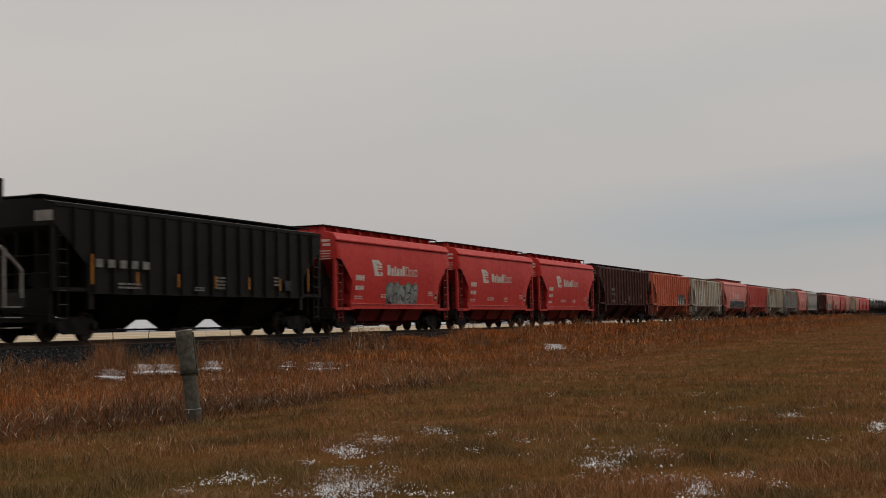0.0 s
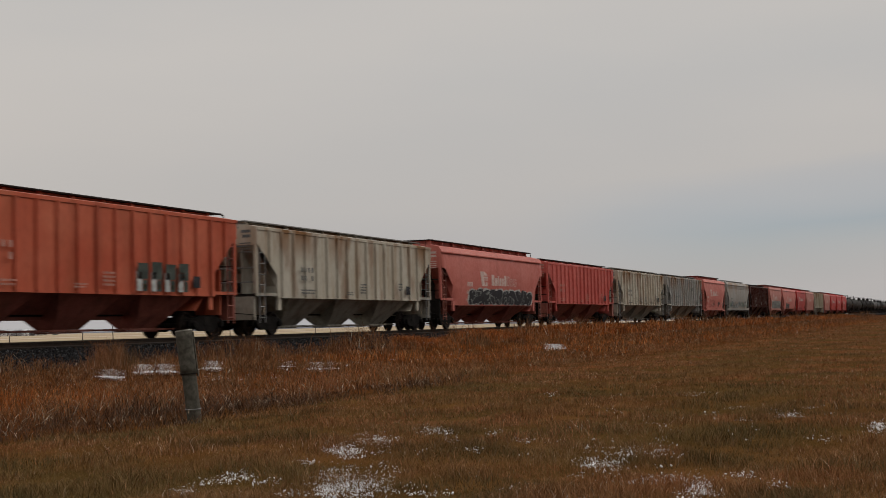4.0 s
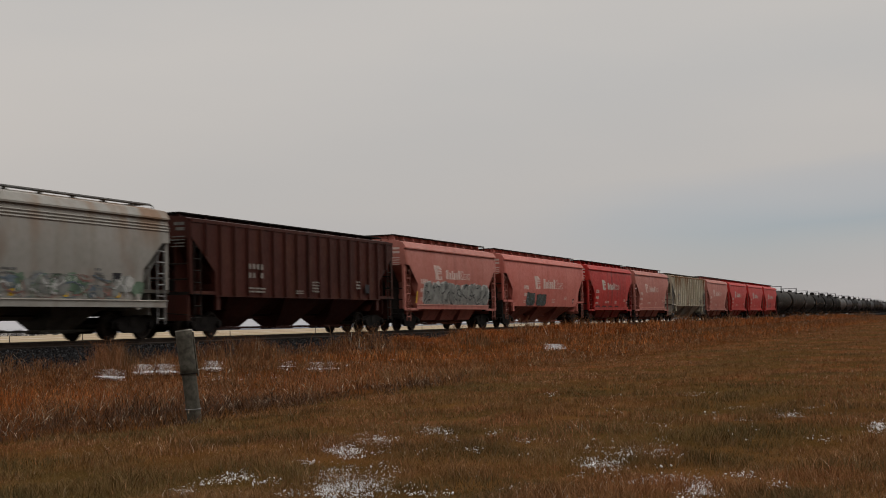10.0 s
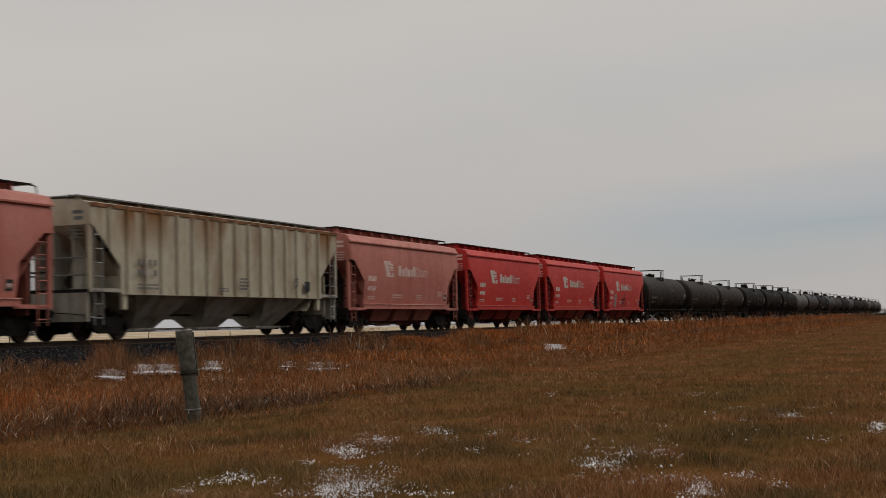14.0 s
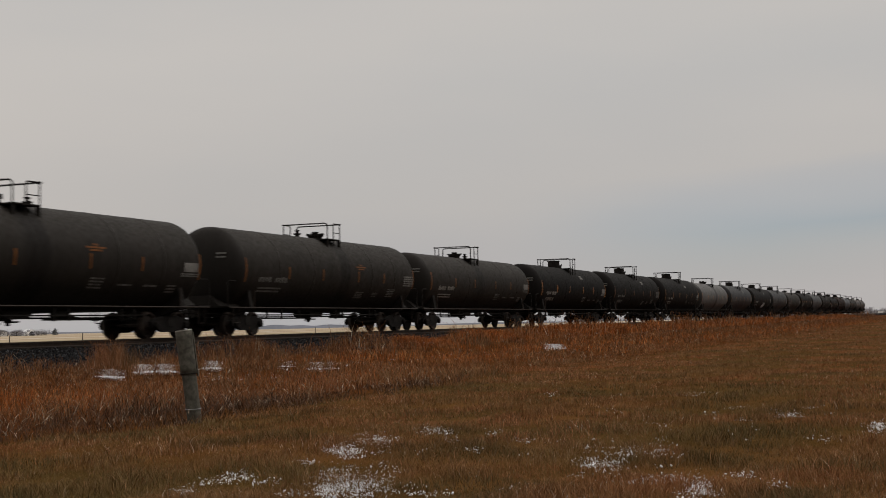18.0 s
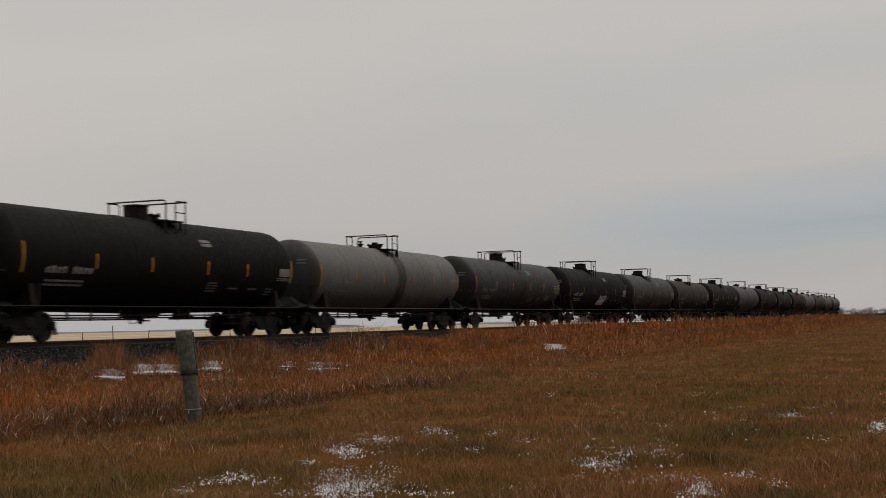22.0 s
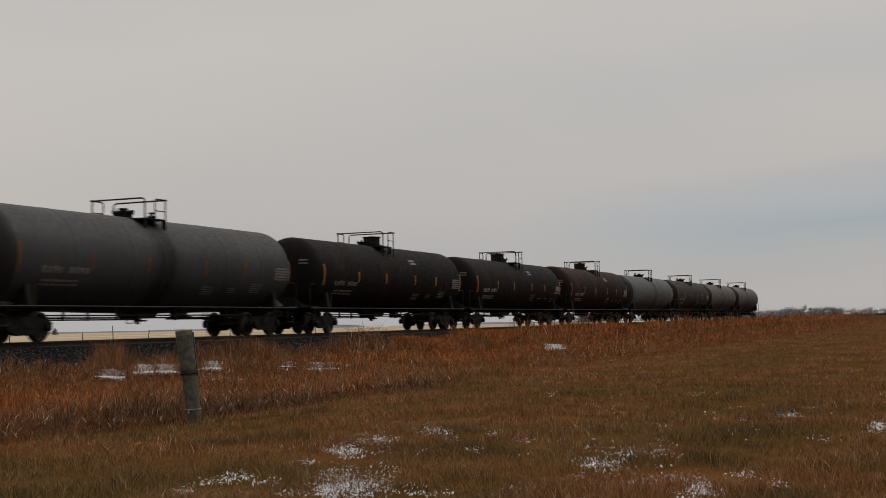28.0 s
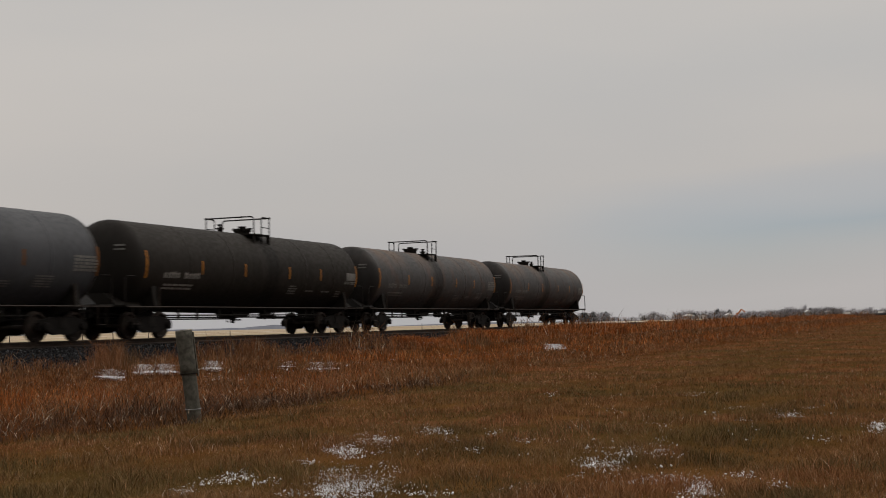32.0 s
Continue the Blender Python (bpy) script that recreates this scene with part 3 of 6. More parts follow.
def covered_hopper(paintwork, kind, length, label, marks=None):
    """A covered hopper car, its middle at the origin, rail at z = 0. kind: short (smooth side, deep sill), long (smooth side, no sill), flat (smooth with beads) or ribbed."""
    car = new("covered_hopper", None)
    tagged(car, label, "hopper car", "cars of the freight train")
    half = length / 2 - 0.70
    ribbed = kind in ("ribbed", "tall")
    up = 0.13 if kind == "tall" else 0.0
    prof = {"ribbed": RIB_SIDE, "tall": RIB_TALL}.get(kind, SMOOTH_SIDE)
    cut = (3.52 + up, 1.55, 2.35) if ribbed else (3.25, 1.50, 2.32)
    ztop, deep, zmid = cut
    plat = 1.08 if kind == "short" else 1.62
    pale = paintwork in (CREAM, CREAM_RUST, GREY_RIB, GREY_SMOOTH)
    walk_m = GALV if pale else STEEL_DARK
    # pockets and what lies between them take the paint with shade in it
    pocket_m = GRIME_SHADE_GREY if kind == "flat" else GRIME_SHADE_PALE if pale else GRIME_SHADE_RED if paintwork in (RED, RED_STREAKED) else paintwork if paintwork in (MAROON, MAROON_DARK, BLACK_RIB) else GRIME_SHADE_ROSE
    key = (kind, round(length, 2))
    part("body", cached(("body", key), build_hopper_body(half, prof, cut)), paintwork, car)
    inner = half - deep
    zw, yw = (4.45 + up, 0.80) if ribbed else (4.60 if kind == "flat" else 4.73, 0.72)
    for sy in (-1, 1):
        if kind in ("short", "flat"):
            ends = half - 0.12 if kind == "flat" else inner + 0.1
            part("side_sill", cached(("side_sill", key, sy), lambda bm: box(bm, -ends, ends, sy * 1.40 - 0.10, sy * 1.40 + 0.13, 1.05, 1.285)), paintwork, car)
        if kind == "flat":
            for z in (3.66, 3.76, 3.86):
                part("bead", cached(("bead", key, sy, z), lambda bm: tube(bm, [(-half, sy * side_y(prof, z), z), (half, sy * side_y(prof, z), z)], 0.035, 6)), paintwork, car)
        if ribbed:
            n = 17 if length > 18 else 15
            part("top_chord", cached(("chord", key, sy), lambda bm: box(bm, -half, half, sy * 1.50 - 0.03, sy * 1.50 + 0.11, 4.10 + up, 4.22 + up)), RUSTY if paintwork is CREAM and kind == "tall" else paintwork, car)
            for k in range(n):
                x = -half + 0.9 + (2 * half - 1.8) * k / (n - 1)
                d = half - abs(x)
                low = 1.50 if d > deep else zmid + (ztop - zmid) * (1 - d / deep) + 0.04
                part("rib", cached(("rib", key, sy, k), build_rib(x, low, sy, 4.12 + up)), paintwork, car)
            part("side_sill", cached(("side_sill", key, sy), lambda bm: box(bm, -inner, inner, sy * 1.47 - 0.05, sy * 1.47 + 0.05, 1.46, 1.54)), paintwork, car)
        part("walkway", cached(("walkway", key, sy), build_walkway(half - 0.1, zw, yw, sy)), walk_m, car, "open steel grating walkway")
    for k in range(11):
        b = part("bracket", cached(("bracket", kind), build_bracket(zw, yw, 0.16 if ribbed else 0.26)), paintwork, car)
        b.location = (-half + 0.3 + (2 * half - 1.25) * k / 10, 0, 0)
    for sx in (-1, 1):
        part("cross_walk", cached(("cross_walk", key, sx), build_cross_walk(sx * (half - 0.35), zw + 0.002, yw)), walk_m, car)
    wide = 0.32 if kind == "flat" else yw - 0.10
    part("hatch_trough", cached(("hatch", key), lambda bm: box(bm, -half + 0.35, half - 1.0, -wide, wide, 4.20, zw - 0.003)), paintwork, car)
    span = length / 2 - (3.45 if kind == "short" else 2.9)
    zp = 1.52 if ribbed else 1.29
    w = 2 * span / 3
    insets, zmid_p = ((0.12, 0.35, 0.55), 0.50) if kind == "short" else ((0.42, 1.14, 1.42), 0.74)
    for k in range(3):
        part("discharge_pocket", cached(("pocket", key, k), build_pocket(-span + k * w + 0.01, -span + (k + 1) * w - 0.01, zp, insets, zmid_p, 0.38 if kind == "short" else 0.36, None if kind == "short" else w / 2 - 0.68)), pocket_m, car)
    zf = 0.56 if kind == "short" else 0.84
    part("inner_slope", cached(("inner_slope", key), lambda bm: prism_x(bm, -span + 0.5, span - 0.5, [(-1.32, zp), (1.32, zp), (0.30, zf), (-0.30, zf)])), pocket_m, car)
    if kind != "short":
        for k in (-1, 1):                                      # saddle between two pockets
            xc = k * w / 2
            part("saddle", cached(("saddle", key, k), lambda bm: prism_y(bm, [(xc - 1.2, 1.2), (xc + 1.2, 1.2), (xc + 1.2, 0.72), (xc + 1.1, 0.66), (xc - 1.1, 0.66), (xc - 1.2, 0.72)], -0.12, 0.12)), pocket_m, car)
    if kind in ("short", "flat"):
        ends = half - 0.12 if kind == "flat" else inner + 0.1
        for sy in (-1, 1):
            part("sill_edge", cached(("sill_edge", key, sy), lambda bm: box(bm, -ends, ends, sy * 1.532 - 0.012, sy * 1.532 + 0.012, 1.262, 1.292)), EDGE_PALE if pale else EDGE_RED if paintwork in (RED, RED_STREAKED) else EDGE_ROSE, car, "pale strip along the edge of the sill")
    part("centre_sill", cached(("centre_sill", key), lambda bm: box(bm, -half, half, -0.20, 0.20, 0.78, 1.05)), STEEL_DARK, car)
    for sx in (-1, 1):
        # dark steel and darkened paint put the end bay's shade into the colour
        part("platform", cached(("platform", key, sx), build_platform(half, deep, sx, plat)), STEEL_DARK, car)
        for sy in (-1, 1):
            part("platform_edge", cached(("platform_edge", key, sx, sy), build_platform_edge(half, deep, sx, sy, plat)), GRIME_SHADE_GREY if kind == "flat" else GRIME_SHADE_PALE if pale else paintwork, car)
        foot = half - (ztop - plat) * 0.95
        for ys in (-0.75, 0.0, 0.75):
            part("shear_plate", cached(("shear_plate", key, sx, ys), lambda bm: prism_y(bm, [(sx * (half - 0.08), plat), (sx * (half - 0.08), ztop - 0.12), (sx * foot, plat)], ys - 0.03, ys + 0.03)), GRIME_SHADE_PALE if pale else paintwork if ribbed else STEEL_DARK, car)
        xb = sx * (half - 0.85)
        part("bulkhead", cached(("bulkhead", key, sx), lambda bm: box(bm, xb - 0.03, xb + 0.03, -1.30, 1.30, 0.80, 2.45)), paintwork if pale or ribbed else pocket_m, car)
        part("end_sill", cached(("end_sill", key, sx), lambda bm: box(bm, sx * (half - 0.02) - 0.08, sx * (half - 0.02) + 0.08, -1.36, 1.36, 0.60, plat - 0.11)), GRIME_SHADE_PALE if paintwork in (CREAM, CREAM_RUST) else GRIME_SHADE_GREY if pale else pocket_m if ribbed else STEEL_DARK, car)
        part("brake_gear", cached(("brake_gear", key, sx), build_brake_gear(half, sx, plat)), STEEL_DARK, car)
        part("grab_iron", cached(("grabs", key, sx), build_grabs(half, sx, plat)), walk_m if pale else STEEL_DARK, car)
        for sy in (-1, 1):
            part("corner_post", cached(("post", key, sx, sy), build_post(half, sx, sy, plat, ztop + 0.1)), paintwork, car)
            part("ladder", cached(("ladder", key, sx, sy), build_ladder(sx * (half - 0.42), sy * 1.47, 0.48, ztop - 0.1, 7)), walk_m if pale else STEEL_DARK if paintwork in (MAROON, MAROON_DARK) else pocket_m, car)
            if kind != "short":
                x = sx * (inner - 0.22)
                part("jacking_pad", cached(("pad", key, sx, sy), lambda bm: box(bm, x - 0.12, x + 0.12, sy * 1.42 - 0.06, sy * 1.42 + 0.06, 0.98, 1.5)), paintwork, car)
        coupler(car, sx * (length / 2 - 0.88), sx)
        end_gear(car, sx * (length / 2 - 0.62), sx)
        truck(car, sx * (length / 2 - 2.15))
    if marks:
        marks(car, prof)
    return car


# ---- painted markings, on the side that faces the field road ----
def bars(car, prof, name, rects, material, label=""):
    """Painted rectangles (x0, x1, z0, z1) on the car's near side, one part."""
    bm = bmesh.new()
    out = 0.112 if prof in (RIB_SIDE, RIB_TALL) else 0.010
    for x0, x1, z0, z1 in rects:
        side_patch(bm, prof, -1, x0, x1, z0, z1, out)
    return part(name, bm, material, car, label)


def singly(car, prof, name, rects, material, label=""):
    """The same, each rectangle a part of its own."""
    for r in rects:
        bars(car, prof, name, [r], material, label)


def rows_of(rng, x0, x1, z0, z1, lines, gap=0.45):
    """Broken lines of small lettering-sized blocks."""
    out, h = [], (z1 - z0) / lines
    for i in range(lines):
        x = x0
        while x < x1 - 0.05:
            w = min(x1 - x, rng.uniform(0.09, 0.22))
            out.append((x, x + w, z0 + i * h + h * gap * 0.5, z0 + (i + 1) * h - h * gap * 0.5))
            x += w + rng.uniform(0.03, 0.07)
    return out


def emblem_marks(tint, dim, pos=(-3.1, 2.60), size=1.0, seed=1):
    """A flag-like emblem, a row of solid blocks and small stencilled lines."""
    def go(car, prof):
        rng = random.Random(seed)
        x, z = pos
        bm = bmesh.new()
        rows = 15
        for i in range(rows):                                  # slanted field with a rounded shoulder, cut by curved stripes
            es = 0.5 + 0.5 * size
            f, hh = i / (rows - 1), 0.74 * es / rows
            x0 = x + (0.34 - 0.26 * f) * es
            x1 = x + (1.20 - 0.06 * f - 0.34 * max(0.0, f - 0.80) / 0.20) * es
            split = x + (0.70 - 0.16 * f) * es
            z0 = z - 0.02 + hh * i
            if i in (4, 7, 10) or i == 5:
                side_patch(bm, prof, -1, x0, split, z0, z0 + hh * 1.02, 0.010, 1)
            elif i in (1, 2, 3):
                side_patch(bm, prof, -1, x0, split + 0.10 * size, z0, z0 + hh * 1.02, 0.010, 1)
                side_patch(bm, prof, -1, x1 - 0.26 * size, x1, z0, z0 + hh * 1.02, 0.010, 1)
            else:
                side_patch(bm, prof, -1, x0, x1, z0, z0 + hh * 1.02, 0.010, 1)
        part("emblem", bm, tint, car, "pale slanted emblem with notched stripes")
        cx = x + (1.75 if size == 1.0 else 2.0)
        rects = []
        for w, h in ((.36, .50), (.30, .36), (.17, .46), (.28, .36), (.24, .36), (.30, .50)):
            rects.append((cx, cx + w * size, z + 0.04, z + 0.04 + h * size))
            cx += (w + 0.085) * size
        singly(car, prof, "block", rects, tint, "pale solid block")
        rects = []
        cx += 0.05
        for w, h in ((.30, .46), (.26, .34), (.13, .34), (.26, .34)):
            t = 0.05
            rects += [(cx, cx + w * size, z + 0.06, z + 0.06 + t), (cx, cx + w * size, z + 0.06 + h * size - t, z + 0.06 + h * size), (cx, cx + t, z + 0.06, z + 0.06 + h * size), (cx + w * size - t, cx + w * size, z + 0.06, z + 0.06 + h * size)]
            cx += (w + 0.12) * size
        bars(car, prof, "frame_band", rects, tint, "row of thin pale frames")["kind"] = "stuff"
        r = []
        x1 = pos[0] - (1.63 if size == 1.0 else 1.95)
        for i in range(4):
            r.append((x1 + i * 0.23, x1 + i * 0.23 + 0.17, 2.33, 2.58))
            r.append((x1 + i * 0.22, x1 + i * 0.22 + 0.16, 1.90, 2.10))
        bars(car, prof, "stencil_line", rows_of(rng, x1, x1 + 0.85, 1.48, 1.66, 2), tint)["kind"] = "stuff"
        singly(car, prof, "marking", r, tint)
        r = rows_of(rng, 0.93, 1.60, 1.50, 1.78, 3) + rows_of(rng, 3.75, 4.35, 1.70, 1.98, 3) + rows_of(rng, -1.95, -0.85, 1.55, 1.78, 2)
        bars(car, prof, "stencil_line", r, dim)["kind"] = "stuff"
        end_lines(car, dim)
        pe = 4.60 if size == 1.0 else 5.80
        bars(car, prof, "dark_panel", [(pe, pe + 0.32, 1.50, 1.82)], MARK_DARK)
        bars(car, prof, "panel_mark", [(pe + 0.05, pe + 0.27, 1.56, 1.76)], dim)
    return go


def number_marks(tint, x=-5.6, z=2.2, seed=2, strips=None, row=False):
    """Stencilled marks between the ribs, data lines, optional reflector strips."""
    def go(car, prof):
        rng = random.Random(seed)
        r = []
        if row:
            r = [(-6.75 + i * 0.62, -6.42 + i * 0.62, 2.30, 2.56) for i in range(5)]
        else:
            for i in range(4):
                r.append((x + i * 0.30, x + i * 0.30 + 0.15, z + 0.34, z + 0.54))
                if i != 2:
                    r.append((x + i * 0.30, x + i * 0.30 + 0.15, z, z + 0.20))
        singly(car, prof, "marking", r, tint)
        r = rows_of(rng, x, x + 1.2, 1.62, 1.86, 2) + rows_of(rng, 0.2, 0.8, 1.70, 2.2, 4) + rows_of(rng, 4.4, 4.8, 1.9, 2.3, 3) + rows_of(rng, -1.2, -0.6, 1.62, 1.8, 2)
        bars(car, prof, "stencil_line", r, tint)["kind"] = "stuff"
        bars(car, prof, "panel_mark", [(5.3, 5.75, 1.75, 2.15)], MARK_DARK)
        for k in range(strips or 0):
            xs = -7.0 + 14.2 * k / (strips - 1)
            tall = k in (0, strips - 1)
            bars(car, prof, "reflector", [(xs, xs + 0.11, 1.75, 2.7 if tall else 2.2)], REFLECT, "orange reflector strip")
        if row:
            bm = bmesh.new()
            xe = -car_half(car) - 0.012
            bm.faces.new([bm.verts.new(q) for q in ((xe, -1.46, 3.66), (xe, -0.78, 3.66), (xe, -0.78, 3.98), (xe, -1.46, 3.98))])
            part("placard", bm, MARK_PALE, car, "worn pale placard on the end wall")
        else:
            end_lines(car, MARK_DIM if tint in (MARK_PALE, MARK_DIM) else tint)
    return go


def end_lines(car, tint):
    """Small stencilled lines high on the end wall."""
    bm = bmesh.new()
    xe = -car_half(car) - 0.012
    for i, (w, h) in enumerate(((0.42, 0.11), (0.36, 0.11), (0.50, 0.04), (0.62, 0.04), (0.46, 0.04), (0.56, 0.04))):
        z = 4.0 - (0.19 * i if i < 2 else 0.20 + 0.115 * i)
        bm.faces.new([bm.verts.new(q) for q in ((xe, -1.22, z), (xe, -1.22 + w, z), (xe, -1.22 + w, z + h), (xe, -1.22, z + h))])
    part("end_marking", bm, tint, car)["kind"] = "stuff"


def car_half(car):
    return max(v.co.x for ch in car.children if ch.name.startswith("body") for v in ch.data.vertices)


def lettering_blob(bm, prof, rng, x, w, z0, h, out):
    """One swollen, uneven spray-paint form, as a fan that follows the side."""
    n = 18
    cx, cz = x + w / 2, z0 + h / 2
    c = bm.verts.new((cx, -(side_y(prof, cz) + out), cz))
    ring = []
    for k in range(n):
        t = 2 * math.pi * k / n
        rr = 1 + 0.16 * math.sin(3 * t + rng.uniform(0, 6)) * rng.uniform(0.4, 1)
        px = cx + w * 0.56 * rr * math.copysign(abs(math.cos(t)) ** 0.6, math.cos(t))
        pz = max(1.31, cz + h * 0.5 * rr * math.copysign(abs(math.sin(t)) ** 0.6, math.sin(t)))
        ring.append(bm.verts.new((px, -(side_y(prof, pz) + out), pz)))
    for k in range(n):
        bm.faces.new((c, ring[k], ring[(k + 1) % n]))


def spray_strokes(bm, prof, rng, x, w, z0, h, out, count, thick):
    """Curling strokes of spray paint."""
    for _ in range(count):
        px, pz = x + rng.uniform(0.1, 0.9) * w, z0 + rng.uniform(0.1, 0.9) * h
        ang, turn = rng.uniform(0, 6.28), rng.uniform(-1.0, 1.0)
        prev = None
        for _ in range(7):
            nx, nz = -math.sin(ang) * thick / 2, math.cos(ang) * thick / 2
            row = []
            for s in (-1, 1):
                zz = min(max(pz + s * nz, z0), z0 + h)
                row.append(bm.verts.new((px + s * nx, -(side_y(prof, zz) + out), zz)))
            if prev:
                bm.faces.new((prev[0], prev[1], row[1], row[0]))
            prev = row
            ang += turn * 0.6 + rng.uniform(-0.3, 0.3)
            px, pz = min(max(px + math.cos(ang) * 0.16, x), x + w), min(max(pz + math.sin(ang) * 0.16, z0), z0 + h)


def graffiti(x0, x1, z0, z1, letters, fill, edge, line, seed, first=None, accents=None):
    def go(car, prof):
        rng = random.Random(seed)
        if first:
            first(car, prof)
        base = 0.112 if prof in (RIB_SIDE, RIB_TALL) else 0.012
        w = (x1 - x0) / letters
        bm_s = bmesh.new()
        for k in range(letters):
            hz = rng.uniform(0.85, 1.0) * (z1 - z0)
            bm_e, bm_f = bmesh.new(), bmesh.new()
            lettering_blob(bm_e, prof, rng, x0 + k * w - 0.05, w * 1.12, z0 - 0.04, hz + 0.10, base + 0.0006 * k)
            lettering_blob(bm_f, prof, rng, x0 + k * w + 0.02, w * 0.98, z0, hz, base + 0.006 + 0.0006 * k)
            spray_strokes(bm_s, prof, rng, x0 + k * w + 0.05, w * 0.9, z0, hz, base + 0.014, 4, 0.06)
            e = part("graffiti_form", bm_e, edge, car, "spray-painted graffiti form")
            part("fill", bm_f, fill, e)
        part("graffiti_line", bm_s, line, car)["kind"] = "stuff"
        if accents:
            bm = bmesh.new()
            for k in range(letters):
                spray_strokes(bm, prof, rng, x0 + k * w, w, z0, (z1 - z0) * 0.8, base + 0.016, 2, 0.10)
            part("graffiti_accent", bm, accents, car)["kind"] = "stuff"
    return go


def mural(x0, x1, z0, z1, count, inks, seed):
    """A band of small overlapping spray-painted forms in several muted colours."""
    def go(car, prof):
        rng = random.Random(seed)
        w = (x1 - x0) / count
        for k in range(count):
            bm = bmesh.new()
            lettering_blob(bm, prof, rng, x0 + k * w, w * rng.uniform(0.8, 1.7), z0 + rng.uniform(0, 0.25), (z1 - z0) * rng.uniform(0.45, 0.85), 0.012 + 0.0004 * k)
            part("graffiti_form", bm, inks[rng.randrange(len(inks))], car, "spray-painted graffiti form")
        for ink in inks:
            bm = bmesh.new()
            spray_strokes(bm, prof, rng, x0, x1 - x0, z0, z1 - z0, 0.026, 16, 0.055)
            part("graffiti_line", bm, ink, car)["kind"] = "stuff"
    return go


def tags(x0, x1, z0, z1, count, ink, seed, first=None, thick=0.05):
    def go(car, prof):
        if first:
            first(car, prof)
        rng = random.Random(seed)
        bm = bmesh.new()
        spray_strokes(bm, prof, rng, x0, x1 - x0, z0, z1 - z0, 0.116 if prof in (RIB_SIDE, RIB_TALL) else 0.014, count, thick)
        part("graffiti_tag", bm, ink, car)["kind"] = "stuff"
    return go


def chain(*fs):
    def go(car, prof):
        for f in fs:
            f(car, prof)
    return go


def extra(rects, material, name="patch"):
    return lambda car, prof: singly(car, prof, name, rects, material)


# ---- tank cars ----
TANK_LOW = 1.03          # underside of the shells


def tank_patch(bm, x0, x1, z0, z1, radius, sy=-1, out=0.012, n=4):
    """A thin patch on the tank's shell between two heights."""
    prev = None
    for i in range(n + 1):
        z = z0 + (z1 - z0) * i / n
        y = sy * (math.sqrt(max(0.0, radius ** 2 - (z - TANK_LOW - radius) ** 2)) + out)
        row = [bm.verts.new((x0, y, z)), bm.verts.new((x1, y, z))]
        if prev:
            bm.faces.new((prev[0], prev[1], row[1], row[0]))
        prev = row


def build_tank(half, R):
    def go(bm):
        prof, deep = [(-half, 0.02)], 0.72
        for k in range(1, 15):
            t = k / 14 * math.pi / 2
            prof.append((-half + deep * (1 - math.cos(t)), R * math.sin(t) ** 0.80))
        inner = half - deep
        for k in range(1, 10):
            prof.append((-inner + 2 * inner * k / 10, R))
        prof += [(-x, r) for x, r in prof[14::-1]]
        lathe_x(bm, prof, 56, 0, TANK_LOW + R)
        for v in bm.verts:                                     # the bottom sheet slopes down to the outlet
            f = min(1, max(0, ((TANK_LOW + R - v.co.z) / R - 0.74) / 0.26))
            v.co.z -= f * (0.17 - 0.11 * min(1, abs(v.co.x) / inner)) * min(1, max(0, (half - abs(v.co.x)) / deep))
    return go


def build_seam(x, R):
    """A welded shell seam, a slightly raised hoop."""
    return lambda bm: lathe_x(bm, [(x - 0.05, R - 0.01), (x - 0.04, R + 0.007), (x + 0.04, R + 0.007), (x + 0.05, R - 0.01)], 48, 0, TANK_LOW + R)


def build_rail_corner(q, top, high, y):
    """One angle of the pipe railing: a long rail across the car, a short one along it, rounded where it turns down into a post."""
    def go(bm):
        x, low = 0.60, top - 0.62
        r = 0.12
        pts = [(-x * q, -y * q, low), (-x * q, -y * q, high - r), (-x * q, (-y + 0.035) * q, high - r * 0.35), (-x * q, (-y + r) * q, high), (-x * q, y * q, high)]
        tube(bm, pts, 0.030, 6)
        tube(bm, [(-x * q, (y + 0.05) * q, high), (-x * q, (y - 0.05) * q, high)], 0.042, 6)
        tube(bm, [(-x * q, y * q, low), (-x * q, y * q, high)], 0.026, 6)
        tube(bm, [(-x * q, y * q, high), (-0.08 * q, y * q, high), (0.0, y * q, high - r * 0.35), (0.02 * q, y * q, high - r), (0.02 * q, y * q, low)], 0.026, 6)
        tube(bm, [(-x * q, y * q, (top + high) / 2 - 0.1), (0.02 * q, y * q, (top + high) / 2 - 0.1)], 0.018, 5)
    return go


def build_manway(x, low):
    """Hinged manway cover with its swing bolts. low: only the flat cover of a car with a valve housing."""
    def go(bm):
        z = 0.0
        tube(bm, [(x, 0, z - 0.2), (x, 0, z + 0.13)], 0.32, 16)
        tube(bm, [(x, 0, z + 0.13), (x, 0, z + 0.18)], 0.37, 16)
        for k in range(8):
            a = 2 * math.pi * k / 8
            tube(bm, [(x + 0.35 * math.cos(a), 0.35 * math.sin(a), z + 0.10), (x + 0.35 * math.cos(a), 0.35 * math.sin(a), z + 0.24)], 0.030, 5)
        if not low:
            tube(bm, [(x, 0, z + 0.18), (x, 0, z + 0.27)], 0.13, 8)
            tube(bm, [(x, 0, z + 0.27), (x, 0, z + 0.31)], 0.17, 8)
            tube(bm, [(x, -0.45, z + 0.20), (x, 0.45, z + 0.20)], 0.035, 5)
    return go


